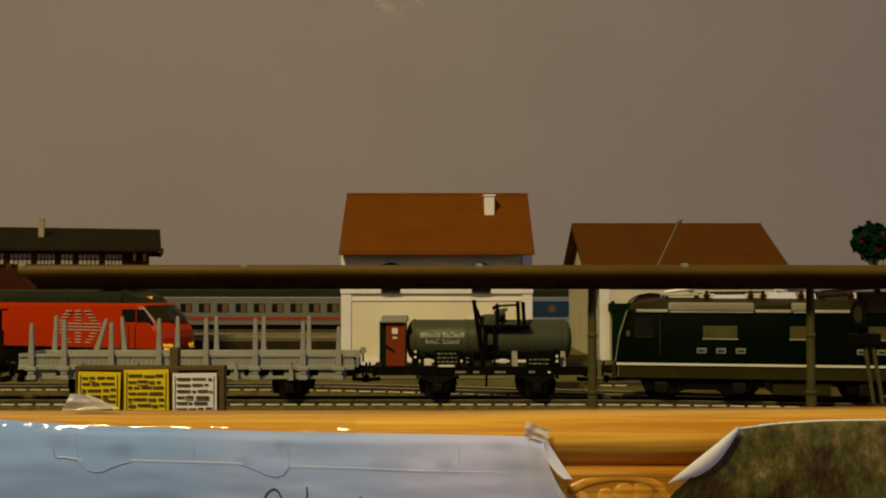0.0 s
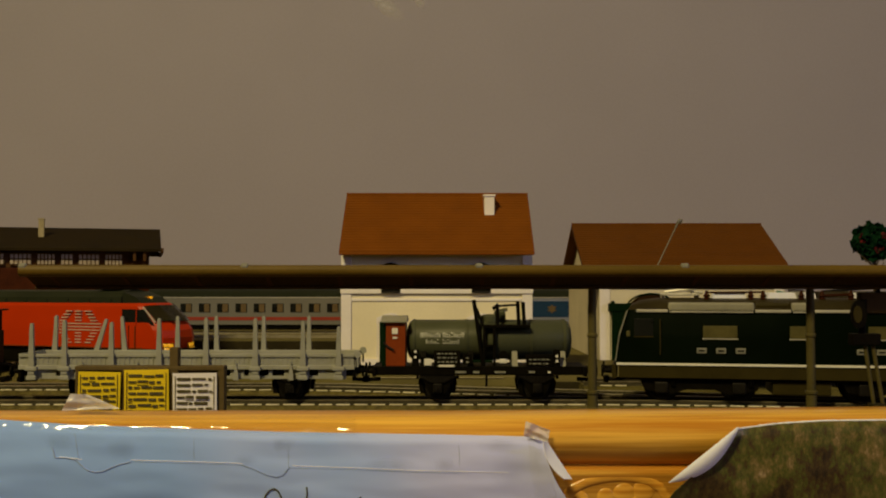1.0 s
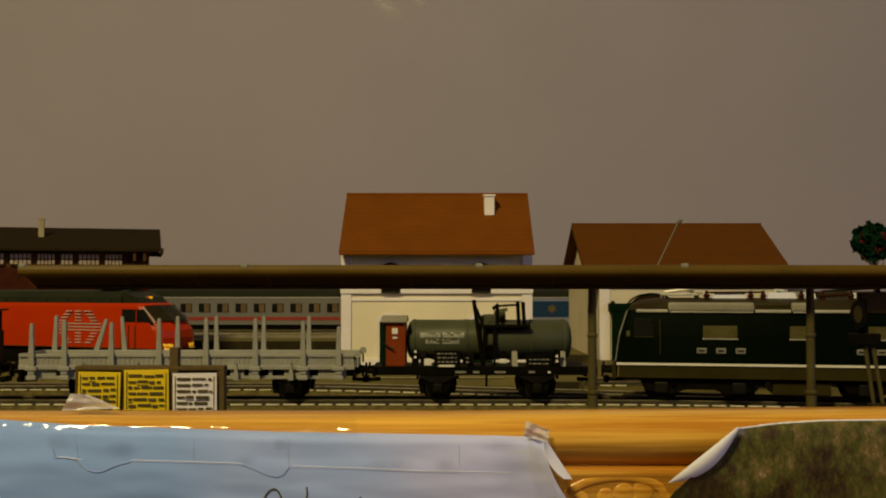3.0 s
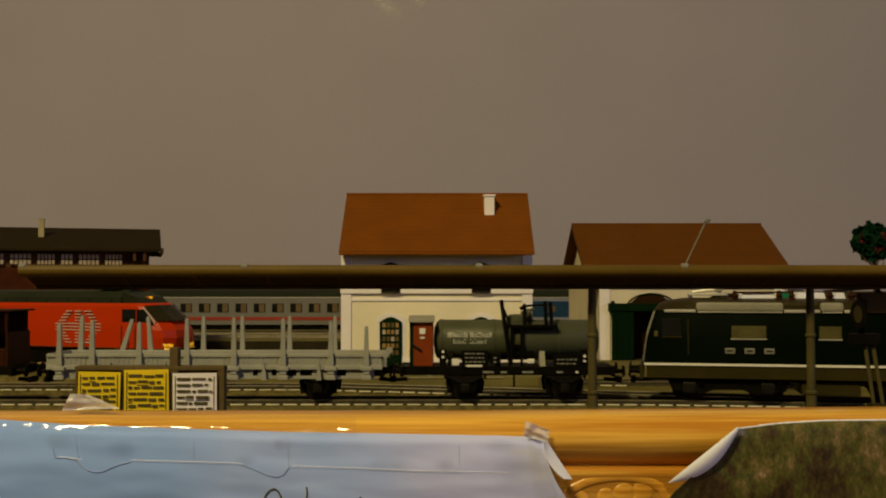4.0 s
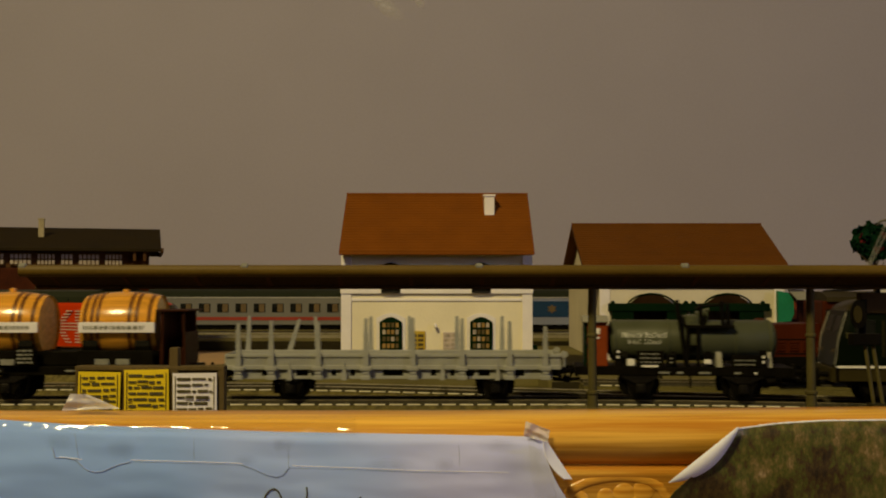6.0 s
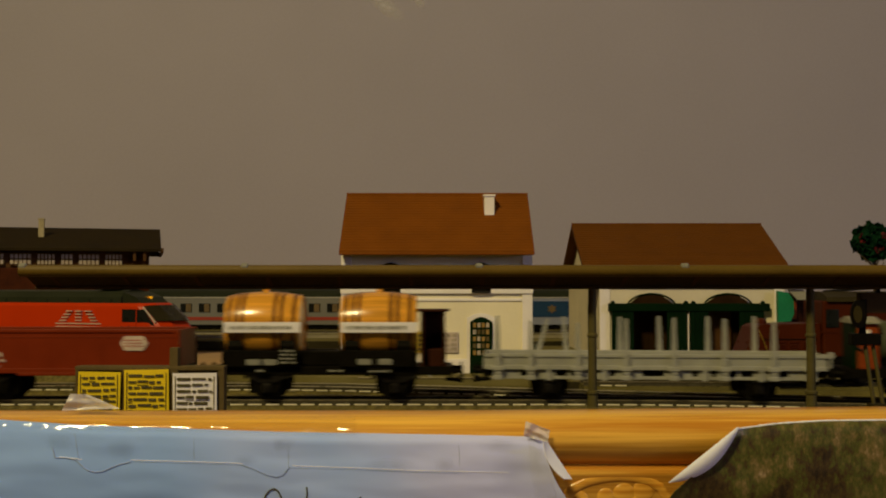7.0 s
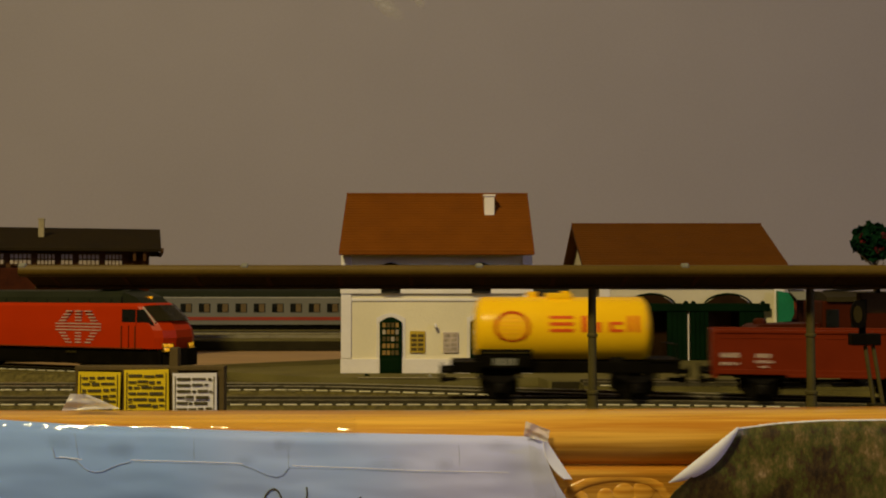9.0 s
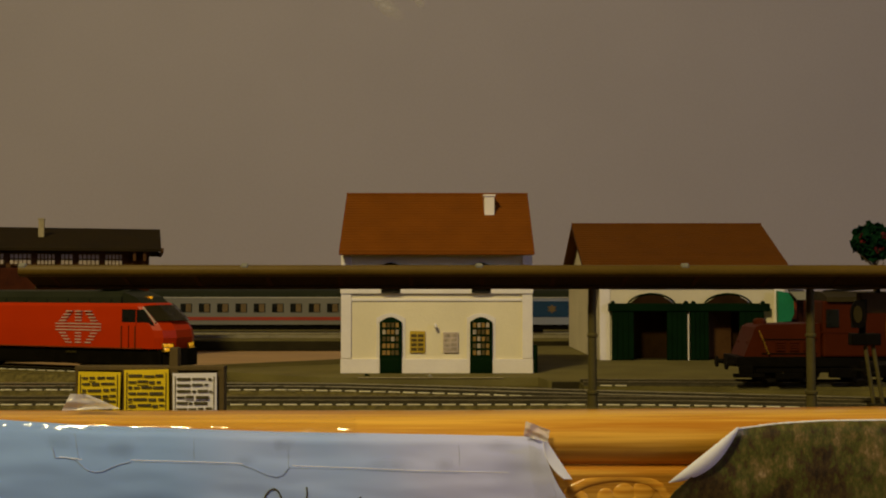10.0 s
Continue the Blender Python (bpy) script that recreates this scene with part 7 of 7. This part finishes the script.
def shade_patch(px0, py0, px1, py1):
    # thin grey patch lying on the sheet, painted as shade of its crumples
    def f(u, v):
        px, py = px0 + (px1 - px0) * u, py0 + (py1 - py0) * v
        top = float(np.interp(px, (-100, 0, 150, 500, 930, 962), (740, 742, 752, 764, 771, 776)))
        t = max(0.02, min(1.0, (py - top) / (905 - top)))
        return blue_paper((px + 100) / (1062 + 54 * t * t + 6 * t), t) + Vector((0, -0.0004, 0))
    sheet("crumple_shade", "grey patch painted as crumple shade", f, 8, 6, M["crumple_shade"], parent=bp, thick=0.00002)


# where the sheet's crumple shade is painted
for px0, py0, px1, py1 in ((640, 806, 745, 836), (766, 804, 808, 834), (840, 770, 925, 800), (862, 795, 955, 866), (480, 768, 528, 800), (85, 762, 135, 800), (190, 770, 250, 812), (415, 800, 460, 826)):
    shade_patch(px0, py0, px1, py1)


def fold(u, v):
    # torn corner of the blue paper, turned over to its white back
    px = 960 + (6 + 42 * v) * u + 34 * v ** 2.5 * (1 - u)
    py = 780 + 66 * v
    return Q(px + 2 * v, py, 0.3775 + 0.0030 * u - 0.001 * v)


sheet("turned_corner", "white turned-up corner", fold, 8, 8, M["paper_white"], parent=bp)


def photo_sheet(u, v):
    left = float(np.interp(v, (0, 0.12, 0.25, 0.7, 1.0), (1303, 1270, 1255, 1190, 1160)))
    py_top = float(np.interp(left + u * (1720 - left), (1255, 1303, 1370, 1450, 1720), (778, 757, 748, 743, 740)))
    px = left + u * (1720 - left)
    py = py_top + v * (905 - py_top)
    y = 0.3815 - 0.0010 * math.sin(3 * v) - 0.0006 * noise.noise((u * 7, v * 4, 3))
    if v < 0.12:
        y += 0.0025 * (1 - v / 0.12) ** 2
    y -= 0.0030 * max(0.0, 1 - u / 0.10) ** 2
    return Q(px, py, y)


ph = thing("woodland_picture", "glossy woodland photograph sheet with a curled corner", "picture")
sheet("picture_sheet", "brown and mossy green woodland print", photo_sheet, 50, 20, M["photo"], parent=ph)

bm = bm_new()
for k in range(60):
    a, b = photo_sheet(k / 60, 0.0), photo_sheet((k + 1) / 60, 0.0)
    w = 0.00028 + 0.00018 * noise.noise((k * 0.7, 0, 2))
    tube(bm, a + Vector((0, -0.0004, 0)), b + Vector((0, -0.0004, 0)), w, seg=6)
part("torn_edge", bm, M["paper_white"], ph, "ragged pale paper edge", True)


def curl(u, v):
    # triangle of white paper back rolled over the slanting edge
    a, b = Vector((1302, 755)), Vector((1180, 851))
    p = a + (b - a) * v
    bulge = math.sin(math.pi * min(1.0, v * 1.02)) ** 0.8
    w = u * 27 * bulge * (0.6 + 0.6 * v)
    px, py = p.x + w * 0.80 + 2 * u, p.y + w * 0.62
    return Q(px, py, 0.3782 - 0.0022 * math.sin(math.pi * (0.25 + 0.7 * u)) * bulge)


sheet("curled_edge", "white curled paper edge", curl, 10, 20, M["paper_white"], parent=ph)


def tape_strip(label, corners, y, wave=0.0010, seed=1, m="film"):
    (ax, ay), (bx, by), (cx, cy), (dx, dy) = corners

    def f(u, v):
        px = (ax * (1 - u) + bx * u) * (1 - v) + (dx * (1 - u) + cx * u) * v
        py = (ay * (1 - u) + by * u) * (1 - v) + (dy * (1 - u) + cy * u) * v
        return Q(px, py, y - wave * (0.5 + noise.noise((u * 3 + seed, v * 3, seed))) - 0.0006 * math.sin(5 * u + 3 * v))
    return sheet("sticky_tape", label, f, 12, 12, M[m], "tape", 0.0001)


tape_strip("curled clear tape strip standing up from the ledge", [(128, 696), (160, 698), (215, 722), (112, 726)], 0.3960, 0.001, 1, "tape_dull")
tape_strip("clear tape strip at the corner of the blue paper", [(930, 744), (972, 760), (968, 782), (926, 770)], 0.3830, 0.0014, 4, "tape_dull")
tape_strip("clear tape strip running down the paper corner", [(932, 768), (966, 780), (985, 884), (945, 884)], 0.3786, 0.0010, 5)



def edge_tape(u, v):
    # shiny film stuck along the rounded edge of the rail
    px = -60 + 690 * u
    ys = (0.3945, 0.3890, 0.3855, 0.3838, 0.3832)
    py = (734, 738, 742, 748, 756)
    t = v * 4
    y = float(np.interp(t, range(5), ys)) - 0.0002 - 0.0015 * abs(noise.noise((u * 9.5, v * 1.2, 7)))
    return Q(px, float(np.interp(t, range(5), py)) + 12 * u * v, y)


sheet("sticky_tape", "long shiny clear tape along the rounded ledge edge", edge_tape, 160, 10, M["film"], "tape", 0.0001)

# ---- what moves ----
train = [  # maker, place along the way at rest, half of its wheelbase
    (green_locomotive, 0.1575, 0.0425),
    (spirit_tank_wagon, 0.0162, 0.0220),
    (stake_wagon, -0.1126, 0.0452),
    (barrel_wagon, -0.2545, 0.0280),
    (gondola_wagon, -0.3725, 0.0288),
    (yellow_tank_wagon, -0.4900, 0.0300),
]
TIMES = (0.0, 3.05, 3.3, 3.6, 4.0, 4.5, 5.0, 5.5, 6.1, 6.8, 7.0, 7.5, 8.0, 8.5, 9.0, 9.4, 9.6, 9.8, 10.0)
RUN = (0.0, 0.0, 0.0009, 0.0043, 0.0122, 0.0258, 0.0422, 0.0608, 0.0984, 0.1780, 0.2058, 0.2803, 0.3653, 0.4503, 0.5440, 0.6210, 0.6572, 0.6920, 0.7280)


def run_at(t):
    """How far the train has run at t: a smooth curve through the known runs that never turns back."""
    n = len(TIMES)
    h = [TIMES[i + 1] - TIMES[i] for i in range(n - 1)]
    d = [(RUN[i + 1] - RUN[i]) / h[i] for i in range(n - 1)]
    m = [0.0] + [0.0 if d[i - 1] * d[i] <= 0 else 2 * d[i - 1] * d[i] / (d[i - 1] + d[i]) for i in range(1, n - 1)] + [d[-1]]
    i = max(0, min(n - 2, sum(1 for k in TIMES if k <= t) - 1))
    u = (t - TIMES[i]) / h[i]
    return (2 * u ** 3 - 3 * u ** 2 + 1) * RUN[i] + (u ** 3 - 2 * u ** 2 + u) * h[i] * m[i] + (-2 * u ** 3 + 3 * u ** 2) * RUN[i + 1] + (u ** 3 - u ** 2) * h[i] * m[i + 1]


def motions():
    for maker, s0, half in train:
        WHEELS.clear()
        v = maker()
        rows = []
        ticks = [0.0] + [3.0 + k * 0.1 for k in range(71)]
        for t in ticks:
            s = s0 + run_at(t)
            a, b = along(s - half), along(s + half)
            rows.append((t, pose((a[0] + b[0]) / 2, (a[1] + b[1]) / 2, RAIL, 0, 0, math.degrees(math.atan2(b[1] - a[1], b[0] - a[0])))))
        walk(v, rows)
        for w, x, r in list(WHEELS):
            walk(w, [(t, pose(x, 0, r, 0, math.degrees(run_at(t) / r), 0)) for t in [0.0, 3.0] + [3.0 + k / 30 for k in range(1, 211)]])


motions()
